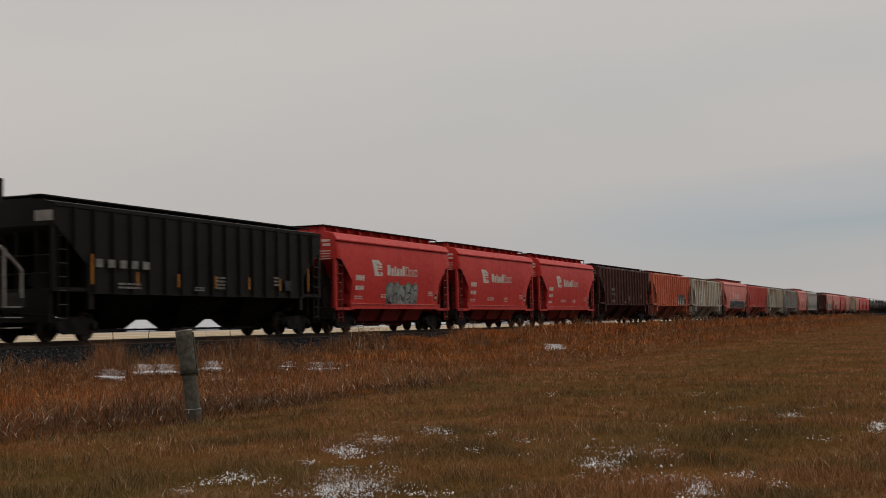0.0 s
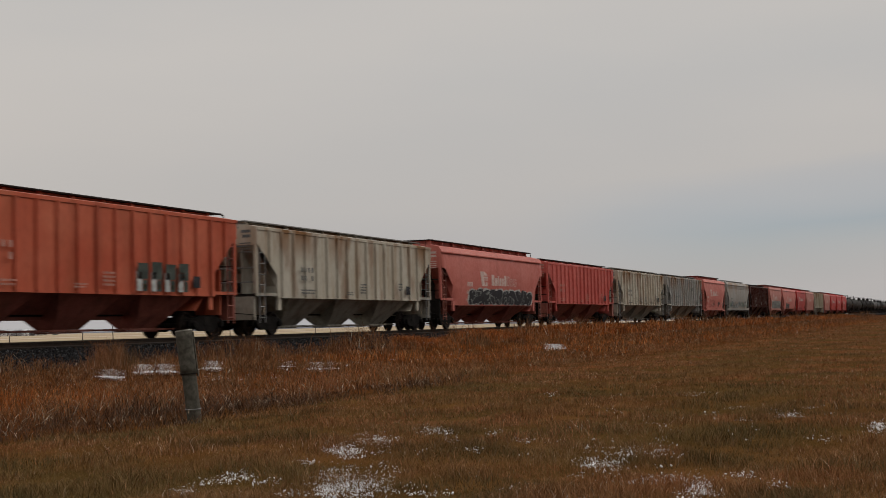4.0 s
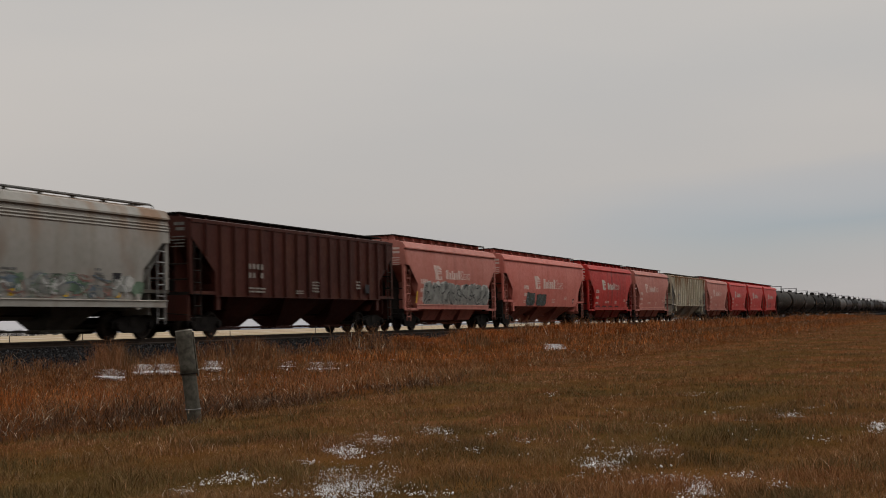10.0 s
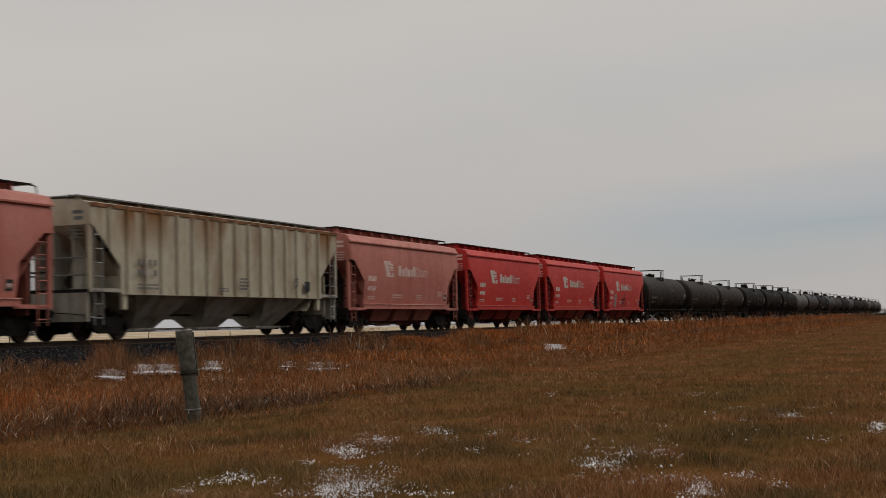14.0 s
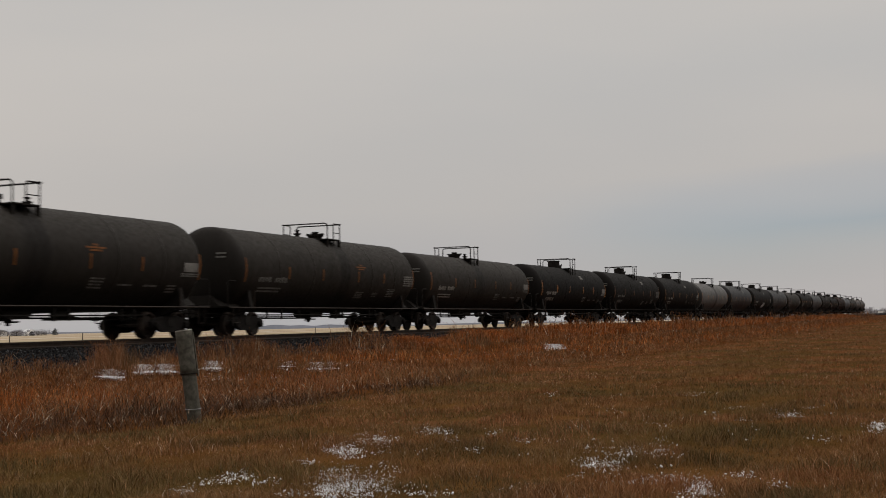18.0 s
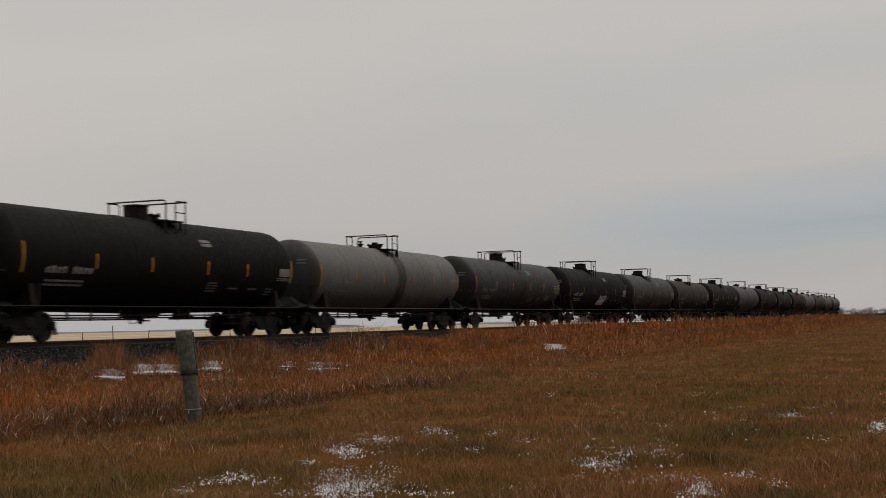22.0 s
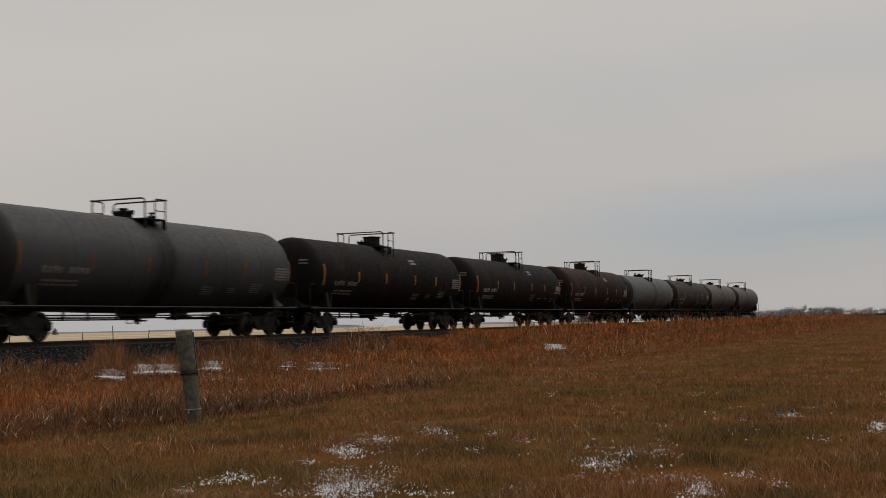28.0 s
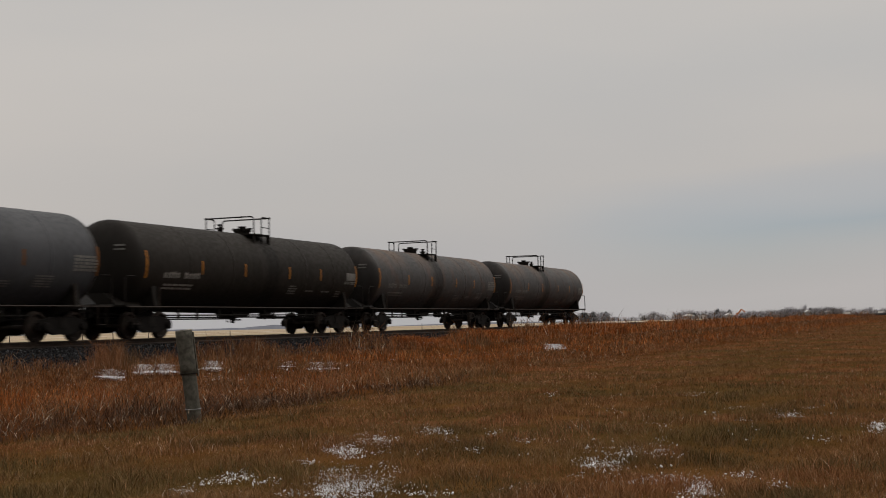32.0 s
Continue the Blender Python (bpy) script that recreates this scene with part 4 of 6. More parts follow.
def build_housing(x):
    """Bolted valve housing: a drum of eight flats with a lid that overhangs."""
    def go(bm):
        for z0, z1, r in ((-0.2, 0.06, 0.52), (0.06, 0.42, 0.43), (0.42, 0.46, 0.46)):
            tube(bm, [(x, 0, z0), (x, 0, z1)], r, 8 if r == 0.43 else 16)
        tube(bm, [(x, 0, 0.46), (x, 0, 0.49)], 0.14, 8)
    return go


def build_valve(x):
    """A relief valve that stands by itself."""
    def go(bm):
        tube(bm, [(x, 0, -0.15), (x, 0, 0.16)], 0.10, 8)
        tube(bm, [(x, 0, 0.10), (x, 0, 0.15)], 0.17, 8)
        tube(bm, [(x, 0, 0.16), (x, 0, 0.27)], 0.06, 8)
        tube(bm, [(x, 0, 0.24), (x, 0, 0.29)], 0.11, 8)
    return go


def build_top_platform(top, R, x, sy):
    """Grated platform on one shoulder of the shell, on its two brackets."""
    def go(bm):
        y0, y1 = sorted((sy * 0.42, sy * 1.12))
        box(bm, x - 0.62, x + 0.62, y0, y1, top - 0.12, top - 0.075)
        y = sy * 1.05
        z = TANK_LOW + R + math.sqrt(R * R - y * y) - 0.02
        for dx in (-0.55, 0.50):
            box(bm, x + dx, x + dx + 0.06, y - 0.04, y + 0.04, z, top - 0.119)
    return go


def build_saddle(half, sx):
    def go(bm):
        xb = sx * (half - 1.45)
        prism_x(bm, xb - 0.12, xb + 0.12, [(-1.42, 1.02), (-1.42, 1.16), (-1.30, 1.85), (-0.5, 1.25), (0.5, 1.25), (1.30, 1.85), (1.42, 1.16), (1.42, 1.02), (0.3, 0.74), (-0.3, 0.74)])
    return go


def build_stub(half, sx):
    def go(bm):
        x0, x1 = sorted((sx * (half - 3.0), sx * (half + 0.15)))
        box(bm, x0, x1, -0.22, 0.22, 0.74, 1.16)
        x0, x1 = sorted((sx * (half + 0.28), sx * (half - 0.45)))
        box(bm, x0, x1, -1.45, 1.45, 1.08, 1.14)
    return go


def build_end_rail(half, sx, sy):
    def go(bm):
        x = sx * (half + 0.26)
        tube(bm, [(x, sy * 1.40, 1.10), (x, sy * 1.40, 1.98), (x - sx * 0.12, sy * 1.40, 2.08), (x - sx * 0.55, sy * 1.40, 2.08)], 0.024, 5)
    return go


def build_outlet(bm):
    """Skid under the shell with the bottom outlet valve."""
    prism_y(bm, [(-0.75, 0.95), (0.75, 0.95), (0.45, 0.70), (-0.45, 0.70)], -0.40, 0.40)
    tube(bm, [(0, 0, 0.70), (0, 0, 0.60)], 0.13, 12)
    tube(bm, [(0, 0, 0.60), (0, 0, 0.50)], 0.07, 8)
    tube(bm, [(-0.35, -0.2, 0.62), (0.25, -0.2, 0.62)], 0.03, 6)


def prism_x(bm, x0, x1, poly):
    q = [bm.verts.new((x0, y, z)) for y, z in poly]
    s = [bm.verts.new((x1, y, z)) for y, z in poly]
    n = len(poly)
    for k in range(n):
        bm.faces.new((q[k], q[(k + 1) % n], s[(k + 1) % n], s[k]))
    bm.faces.new(q[::-1])
    bm.faces.new(s)


def build_side_pipe(half, sy):
    def go(bm):
        y = sy * 1.44
        tube(bm, [(-half - 0.2, y, 1.07), (half + 0.2, y, 1.07)], 0.028, 6)
        for sx in (-1, 1):
            tube(bm, [(sx * (half - 0.5), y, 1.05), (sx * (half - 0.5), y, 0.50), (sx * (half - 0.08), y, 0.50), (sx * (half - 0.08), y, 1.05)], 0.022, 5)
    return go


def build_brake_rods(half):
    """Brake pipe and rods slung under the shell on drop hangers, with a cylinder and levers."""
    def go(bm):
        e = half - 2.6
        tube(bm, [(-e, -0.75, 0.80), (e, -0.75, 0.80)], 0.028, 6)
        tube(bm, [(-e, -0.62, 0.66), (-0.9, -0.62, 0.66)], 0.026, 5)
        tube(bm, [(0.8, -0.62, 0.67), (e, -0.62, 0.67)], 0.026, 5)
        tube(bm, [(-e, 0.45, 0.74), (e, 0.45, 0.74)], 0.03, 5)
        for x, low in ((-4.9, 0.64), (-3.7, 0.62), (-2.2, 0.64), (1.2, 0.62), (1.9, 0.64), (4.6, 0.63), (5.3, 0.66)):
            box(bm, x - 0.035, x + 0.035, -0.78, -0.72, low, 1.02)
        for x, low in ((-1.35, 0.54), (3.55, 0.54), (3.3, 0.64)):  # drop loops
            tube(bm, [(x - 0.22, -0.68, 1.02), (x - 0.22, -0.68, low), (x + 0.22, -0.68, low), (x + 0.22, -0.68, 1.02)], 0.022, 5)
        tube(bm, [(1.6, -0.35, 0.82), (2.25, -0.35, 0.82)], 0.13, 12)
        tube(bm, [(2.25, -0.35, 0.82), (2.9, -0.45, 0.70)], 0.03, 6)
        tube(bm, [(2.9, -0.9, 0.66), (2.9, 0.2, 0.74)], 0.03, 5)
    return go


def tank_marks(car, half, seed, pale, R):
    """Reflector strips, data panel and stencilled lines on the near side of the shell."""
    rng = random.Random(seed)
    tint = MARK_PALE if pale else MARK_DIM
    for k, x in enumerate((-7.90, -4.52, -1.55, 1.88, 4.60, 8.02)):
        bm = bmesh.new()
        tall = k in (0, 5)
        tank_patch(bm, x, x + 0.11, 2.04 if tall else 2.24, 2.96 if tall else 2.72, R)
        part("reflector", bm, REFLECT_DIM if seed < 53 or seed % 4 == 2 else REFLECT, car, "orange reflector strip")
    bm = bmesh.new()
    x = -half + 1.85
    for i in range(9):                                         # reporting marks, worn to broken strokes
        if i != 4:
            a, h = x + i * 0.25, rng.uniform(0.16, 0.22)
            tank_patch(bm, a, a + 0.06, 2.06, 2.06 + h, R)
            tank_patch(bm, a + 0.11, a + 0.17, 2.08, 2.08 + h, R)
            tank_patch(bm, a + 0.06, a + 0.11, 2.20, 2.25, R)
    for r in rows_of(rng, x + 0.1, x + 1.9, 1.66, 1.90, 2):
        tank_patch(bm, *r, R)
    part("marking", bm, tint, car)["kind"] = "stuff"
    bm = bmesh.new()
    groups = ((2.1, 2.75, 1.62, 2.0, 4), (3.6, 4.3, 1.72, 1.84, 1), (5.0, 5.7, 1.72, 1.84, 1), (half - 2.3, half - 1.8, 1.55, 1.85, 3))
    if not pale:
        groups = ((2.0, 2.8, 1.52, 1.84, 4), (3.75, 4.3, 1.60, 1.82, 3), (5.3, 6.1, 1.62, 2.0, 5))
    for x0, x1, z0, z1, n in groups:
        for r in rows_of(rng, x0, x1, z0, z1, n):
            tank_patch(bm, *r, R)
    part("stencil_line", bm, MARK_DIM, car)["kind"] = "stuff"
    bm = bmesh.new()
    if pale:
        tank_patch(bm, half - 1.55, half - 0.70, 2.30, 2.62, R)
        for r in rows_of(rng, half - 1.70, half - 0.62, 2.12, 2.26, 2, 0.30):
            tank_patch(bm, *r, R)
    else:
        for r in rows_of(rng, half - 1.72, half - 0.62, 2.14, 2.66, 5, 0.30):
            tank_patch(bm, *r, R)
    part("data_panel", bm, MARK_DIM, car, "worn pale data panel")["kind"] = "stuff"
    bm = bmesh.new()
    for i in range(2):
        z = 3.10 - 0.14 * i
        xe = -half + 0.62 * (1 - math.sqrt(max(0, 1 - (((z - TANK_LOW - R) ** 2 + 0.85 ** 2) ** 0.5 / R) ** 2.35))) - 0.06
        bm.faces.new([bm.verts.new(q) for q in ((xe + 0.10, -1.10, z), (xe + 0.02, -0.72, z), (xe + 0.02, -0.72, z + 0.06), (xe + 0.10, -1.10, z + 0.06))])
    part("end_marking", bm, MARK_DIM, car)["kind"] = "stuff"


def tank_car(coat, length, label, boxed, seed, way, R):
    """A tank car. way: the end towards which its dome platform is set, -1 or 1."""
    car = new("tank_car", None)
    tagged(car, label, "tank car", "cars of the freight train")
    half = length / 2 - 0.72
    top = TANK_LOW + 2 * R
    high = top + 0.60
    key = (round(length, 2), boxed, R)
    shell = tank_paint(coat, 0.75 if way > 0 else -0.45)
    part("tank", cached(("tank", key), build_tank(half, R)), shell, car)
    for x in (-5.2, -2.3, 3.4, 5.9):
        part("seam", cached(("seam", key, x), build_seam(x, R)), shell, car)
    for sy in (-1, 1):
        rail = part("railing", cached(("railing", sy, key), build_rail_corner(sy, top, high, 1.20 if boxed else 1.09)), STEEL_DARK, car)
        rail.location = (0.45 * way, 0, 0)
        part("side_pipe", cached(("side_pipe", key, sy), build_side_pipe(half, sy)), STEEL_DARK if coat == "jet" else WHEEL, car)
    for sx in (-1, 1):
        part("saddle", cached(("saddle", key, sx), build_saddle(half, sx)), STEEL_DARK, car)
        part("stub_sill", cached(("stub_sill", key, sx), build_stub(half, sx)), STEEL_DARK, car)
        xs0, xs1 = sorted((sx * (half - 1.5), sx * (half + 0.10)))
        part("head_brace", cached(("head_brace", key, sx), lambda bm: prism_x(bm, xs0, xs1, [(-0.95, 1.13), (0.95, 1.13), (0.42, 1.55), (-0.42, 1.55)])), shell, car)
        for sy in (-1, 1):
            part("end_handrail", cached(("end_handrail", key, sx, sy), build_end_rail(half, sx, sy)), STEEL_DARK, car)
            part("stanchion", cached(("stanchion", key, sx, sy), lambda bm: tube(bm, [(sx * (half - 1.62), sy * 1.42, 1.0), (sx * (half - 1.62), sy * 1.44, 1.75)], 0.035, 6)), WHEEL, car)
        coupler(car, sx * (length / 2 - 0.88), sx)
        end_gear(car, sx * (length / 2 - 0.62), sx)
        truck(car, sx * (length / 2 - 2.42))
    for sy in (-1, 1):
        part("platform", cached(("top_platform", key, way, sy), build_top_platform(top, R, 0.45 * way, sy)), STEEL_DARK, car)
    dome = 0.60 * way if boxed else 0.78 * way
    part("manway", cached(("manway", boxed, way), build_manway(dome, boxed)), STEEL_DARK, car).location = (0, 0, top)
    if boxed:
        part("valve_housing", cached(("valve_housing", way), build_housing(-0.22 * way)), STEEL_DARK, car, "bolted black valve housing").location = (0, 0, top)
    else:
        part("valve", cached(("valve", way), build_valve(-0.88 * way)), STEEL_DARK, car).location = (0, 0, top)
    part("brake_rigging", cached(("rods", key), build_brake_rods(half)), STEEL_DARK, car)
    part("bottom_outlet", cached("bottom_outlet", build_outlet), STEEL_DARK, car)
    tank_marks(car, half, seed + 50, coat in ("black", "jet", "brown", "rust") and seed % 3 != 1, R)
    rng = random.Random(seed)
    if seed == 8:                                              # a row of slanted strokes on a ragged pale block
        bm = bmesh.new()
        for k in range(16):
            x = -0.10 + 0.125 * k
            tank_patch(bm, x, x + 0.127, 1.43 + 0.05 * rng_wave(k * 0.5), 1.72 + 0.06 * rng_wave(k * 0.8 + 3) + 0.012 * k, R)
        for k in range(5):
            for i in range(5):
                x = 0.10 + 0.42 * k + 0.03 * i
                tank_patch(bm, x, x + 0.17, 1.68 + 0.09 * i, 1.775 + 0.09 * i, R, -1, 0.014)
        part("graffiti", bm, SPRAY_PALE, car, "pale spray-painted scrawl")["kind"] = "stuff"
    if seed == 0:                                              # a smoky ring
        bm = bmesh.new()
        for k in range(70):
            t = k * 0.7
            r = 1 + rng.uniform(-0.22, 0.25)
            x, z, w = -2.92 + 0.62 * r * math.cos(t), 1.83 + 0.29 * r * math.sin(t), rng.uniform(0.03, 0.08)
            tank_patch(bm, x - w, x + w, z - w * 0.7, z + w * 0.7, R, -1, 0.012 + 0.0002 * k)
        part("graffiti", bm, MARK_DIM, car, "pale spray-painted ring")["kind"] = "stuff"
    if seed in (0, 1):
        bm = bmesh.new()
        for i, w in enumerate((0.25, 1.0, 0.6)):
            tank_patch(bm, 2.2 - w / 2, 2.2 + w / 2, 2.98 - 0.09 * i, 3.04 - 0.09 * i, R)
        part("stencil", bm, REFLECT_DIM, car, "dull yellow stencil")
    if seed >= 3 and boxed:                                    # small pale plate high on the shell, beside the platform
        bm = bmesh.new()
        for i in range(2):
            tank_patch(bm, 1.62 + 0.06 * i, 2.32 + 0.06 * i, 3.40 - 0.14 * i, 3.50 - 0.14 * i, R)
        part("stencil", bm, MARK_DIM, car)
    if seed == 9:
        bm = bmesh.new()
        for i in range(6):
            tank_patch(bm, -0.30 + 0.10 * i, 0.25 + 0.10 * i, 1.14 + 0.09 * i, 1.232 + 0.09 * i, R)
        part("paint_patch", bm, YELLOW_DULL, car, "dull yellow slanted paint patch")
    return car


def rng_wave(k):
    return math.sin(k * 2.4) + 0.5 * math.sin(k * 5.1)


# ---- the train, in running order: kind, length, paint, and where each car's middle stands at the start, in metres along the track ----
P = 14.6                 # length of the common short hopper car
EM = emblem_marks(MARK_WHITE, MARK_PINK)
EMF = emblem_marks(MARK_PINK, MARK_PINK)
EML = emblem_marks(MARK_PINK, MARK_PINK, (-3.05, 2.40), 1.25, 5)
LEADING_CARS = [
    ("ribbed", 18.6, BLACK_RIB, 39.35, "black ribbed covered hopper car with orange reflector strips", number_marks(MARK_DIM, strips=7, row=True)),
    ("short", P, RED, 56.00, "bright red smooth-sided covered hopper car with grey graffiti", graffiti(-1.35, 2.25, 1.16, 2.35, 5, SPRAY_GREY, SPRAY_GREEN, MARK_DARK, 11, EM)),
    ("short", P, RED, 70.58, "bright red smooth-sided covered hopper car", EM),
    ("short", P, RED, 85.17, "bright red smooth-sided covered hopper car", EM),
    ("tall", 18.2, MAROON_DARK, 101.85, "dark brown ribbed covered hopper car", number_marks(MARK_DIM, -5.2, 2.2, 4)),
    ("tall", 18.2, ORANGE_RIB, 120.15, "orange-red ribbed covered hopper car with dark tags", chain(number_marks(MARK_FADED, -5.0, 2.4, 6), extra([(2.02 + i * 0.80, 2.62 + i * 0.80, 1.98, 2.52 + 0.05 * (i % 2)) for i in range(4)], SPRAY_DARK, "graffiti"), extra([(1.98 + i * 0.80, 2.26 + i * 0.80, 1.58, 2.22) for i in range(4)], SPRAY_PALE, "graffiti_edge"), extra([(2.30 + i * 0.80, 2.56 + i * 0.80, 1.58, 1.96) for i in range(4)], SPRAY_DARK, "graffiti"), extra([(2.36 + i * 0.80, 2.48 + i * 0.80, 1.66, 1.82) for i in range(3)], YELLOW_DULL, "graffiti_edge"))),
    ("ribbed", 18.9, CREAM_RUST, 138.80, "dirty cream ribbed covered hopper car with rust stains", number_marks(MARK_SLATE, -5.4, 2.2, 7)),
    ("long", 18.7, RED_FADED, 157.65, "faded red smooth covered hopper car with black graffiti", graffiti(-4.6, 6.5, 1.33, 2.25, 10, MARK_DARK, SPRAY_PALE, SPRAY_GREY, 21, EML)),
]
MIDDLE_CARS = [
    ("ribbed", 18.6, RED_RIB, 176.43, "salmon-red ribbed covered hopper car", number_marks(MARK_FADED, -6.3, 2.3, 8)),
    ("ribbed", 18.4, CREAM_RUST, 195.10, "rust-streaked cream ribbed covered hopper car with dark scrawls", tags(-3.6, 3.5, 1.55, 2.1, 22, MARK_SLATE, 31, number_marks(MARK_SLATE, -5.6, 2.2, 9), 0.030)),
    ("ribbed", 18.7, GREY_RIB, 213.80, "grey ribbed covered hopper car with rust patches", chain(extra([(-5.30 + k * 0.24, -5.14 + k * 0.24, 2.28, 2.46) for k in (0, 1, 3, 4, 5, 7, 8)], MARK_SLATE, "marking"), extra([(-5.3, -4.3, 1.88, 1.93), (-5.3, -4.6, 1.78, 1.83), (0.3, 0.8, 1.78, 1.83), (0.3, 0.7, 1.68, 1.73)], MARK_SLATE, "stencil_line"), extra([(2.40, 2.70, 2.96, 3.30), (2.96, 3.22, 2.98, 3.32)], SPRAY_DARK, "scorched_spot"), extra([(5.3, 5.75, 1.75, 2.0)], MARK_SLATE, "panel_mark"))),
    ("short", P, RED_FADED, 230.33, "faded red smooth covered hopper car with faint tags", chain(tags(-3.3, 0.0, 1.45, 2.3, 14, MARK_DARK, 33, EMF, 0.045), tags(1.75, 2.95, 1.42, 2.1, 12, MARK_DARK, 35, None, 0.07))),
    ("flat", 18.3, GREY_SMOOTH, 246.75, "light grey smooth covered hopper car with colourful graffiti", chain(number_marks(MARK_SLATE, -5.5, 2.0, 12), mural(-6.0, 6.8, 1.32, 2.05, 34, (SPRAY_GREEN, SPRAY_GREY, SPRAY_PALE, SPRAY_ROSE, SPRAY_BLUE, SPRAY_GREY), 34), extra([(x, x + 0.2, 1.36, 1.86) for x in (-4.4, -1.9, 0.6, 3.0, 5.6)], YELLOW, "reflector"))),
    ("ribbed", 18.7, MAROON, 265.25, "maroon ribbed covered hopper car with pale stencils", number_marks(MARK_PALE, -4.9, 2.2, 13)),
    ("short", P, RED_CHALKY, 281.95, "chalky faded red covered hopper car with large grey graffiti", chain(graffiti(-4.25, 5.15, 1.20, 2.5, 9, SPRAY_GREY, SPRAY_PALE, MARK_DARK, 41, EMF), extra([(x, x + 0.16, 1.35, 1.95) for x in (-5.2, -2.5, -0.4, 2.0, 4.5)], YELLOW, "reflector"))),
]
TRAILING_CARS = [
    ("long", 18.8, RED_FADED, 298.72, "faded red smooth covered hopper car with two dark green tags", chain(graffiti(-4.4, -2.8, 1.34, 2.15, 2, SPRAY_DARK, MARK_DARK, SPRAY_BLUE, 42, EML), graffiti(-2.3, -0.4, 1.34, 2.15, 2, SPRAY_DARK, MARK_DARK, SPRAY_BLUE, 43))),
    ("short", P, RED_STREAKED, 315.50, "bright red smooth-sided covered hopper car with rain streaks", chain(EM, extra([(-4.6 + i * 1.9, -3.4 + i * 1.9, 1.30, 1.39) for i in range(4)], MARK_DARK, "scuff"))),
    ("short", P, RED_CHALKY, 329.97, "chalky faded red smooth covered hopper car", EMF),
    ("tall", 18.4, CREAM, 346.88, "dirty cream ribbed covered hopper car with rusty roof edge", number_marks(MARK_SLATE, -6.2, 2.1, 14)),
    ("short", P, RED_CHALKY, 363.20, "chalky faded red smooth covered hopper car", EMF),
    ("short", P, RED, 377.95, "bright red smooth-sided covered hopper car", EM),
    ("short", P, RED, 392.60, "bright red smooth-sided covered hopper car", EM),
    ("short", P, RED, 407.15, "bright red smooth-sided covered hopper car with a grey primer stripe", tags(-1.3, 0.5, 1.4, 2.4, 7, MARK_DARK, 44, chain(EM, extra([(-3.40, -2.78, 1.15, 2.32)], SPRAY_GREY, "primer_stripe")), 0.09)),
]
# shell coat, valve housing or not, end towards which the dome platform is set, how far the car stands off an even spacing, radius
TANKS = [
    ("black", False, -1, 0.0, 1.58), ("black", False, 1, 0.35, 1.59), ("black", False, -1, 0.15, 1.505), ("jet", True, 1, 0.15, 1.54), ("jet", True, 1, 0.30, 1.57),
    ("jet", True, 1, 0.40, 1.585), ("light", False, 1, 0.36, 1.515), ("grey", True, 1, 0.34, 1.55), ("jet", True, -1, 0.35, 1.56), ("grey", True, -1, 0.45, 1.56),
    ("black", False, -1, 0.45, 1.515), ("jet", True, -1, 0.35, 1.56), ("slate", False, -1, 0.15, 1.58), ("brown", True, -1, 0.45, 1.565), ("brown", True, 1, 0.53, 1.53),
    ("rust", True, 1, 0.50, 1.57), ("blue", False, 1, 0.35, 1.52), ("black", False, 1, 0.14, 1.515), ("old", False, -1, -0.10, 1.505), ("old", False, -1, 0.0, 1.51),
]
TANK_LEN, TANK_FIRST = 18.74, 423.75


def locomotive(length):
    """Rear of the engine ahead of the first car: hood, walkway, steps and handrails."""
    ob = tagged(new("locomotive", None), "dark red freight locomotive with pale handrails and steps", "locomotive", "cars of the freight train")
    h = length / 2 - 0.55
    bm = bmesh.new()
    prism_x(bm, -h, h - 0.9, [(-1.0, 1.45), (1.0, 1.45), (1.0, 4.15), (0.8, 4.35), (-0.8, 4.35), (-1.0, 4.15)])
    part("hood", bm, MAROON, ob)
    bm = bmesh.new()
    box(bm, h - 4.2, h - 0.72, -1.35, 1.35, 4.0, 4.72)
    part("radiator", bm, STEEL_DARK, ob)
    bm = bmesh.new()
    box(bm, -h, h, -1.5, 1.5, 1.05, 1.44)
    part("frame", bm, STEEL_DARK, ob)
    for sy in (-1, 1):
        bm = bmesh.new()
        tube(bm, [(h - 0.12, sy * 1.48, 1.3), (h - 0.12, sy * 1.48, 2.1), (h - 1.0, sy * 1.48, 2.75), (-h, sy * 1.48, 2.75)], 0.045, 6)
        tube(bm, [(h - 0.85, sy * 1.48, 1.0), (h - 0.85, sy * 1.48, 2.7)], 0.045, 6)
        part("handrail", bm, MARK_PALE, ob, "pale painted handrail")
        for i in range(3):
            bm = bmesh.new()
            box(bm, h - 0.85, h - 0.15, sy * 1.42 - 0.1, sy * 1.42 + 0.1, 0.42 + 0.3 * i, 0.45 + 0.3 * i)
            part("step", bm, MARK_PALE, ob)
    bm = bmesh.new()
    box(bm, h - 3.2, h - 0.95, -1.03, -1.004, 1.7, 2.6)
    part("side_panel", bm, RED, ob)
    for i in range(2):
        bm = bmesh.new()
        box(bm, h - 1.9 + 0.4 * i, h - 1.65 + 0.4 * i, -1.05, -1.034, 1.9, 2.4)
        part("marking", bm, MARK_WHITE, ob)
    for x in (-h + 3.2, h - 3.2):
        truck(ob, x)
        for dx in (-1.8, 1.8):
            w = part("wheelset", cached(("wheelset", 0), build_wheelset(0.0)), WHEEL, ob)
            w.location = (x + dx, 0, 0)
    coupler(ob, length / 2 - 0.88, 1)
    return ob


train = [(locomotive(21.0), 19.5)]
for kind, length, col, place, label, marks in LEADING_CARS + MIDDLE_CARS + TRAILING_CARS:
    train.append((covered_hopper(col, kind, length, label, marks), place))
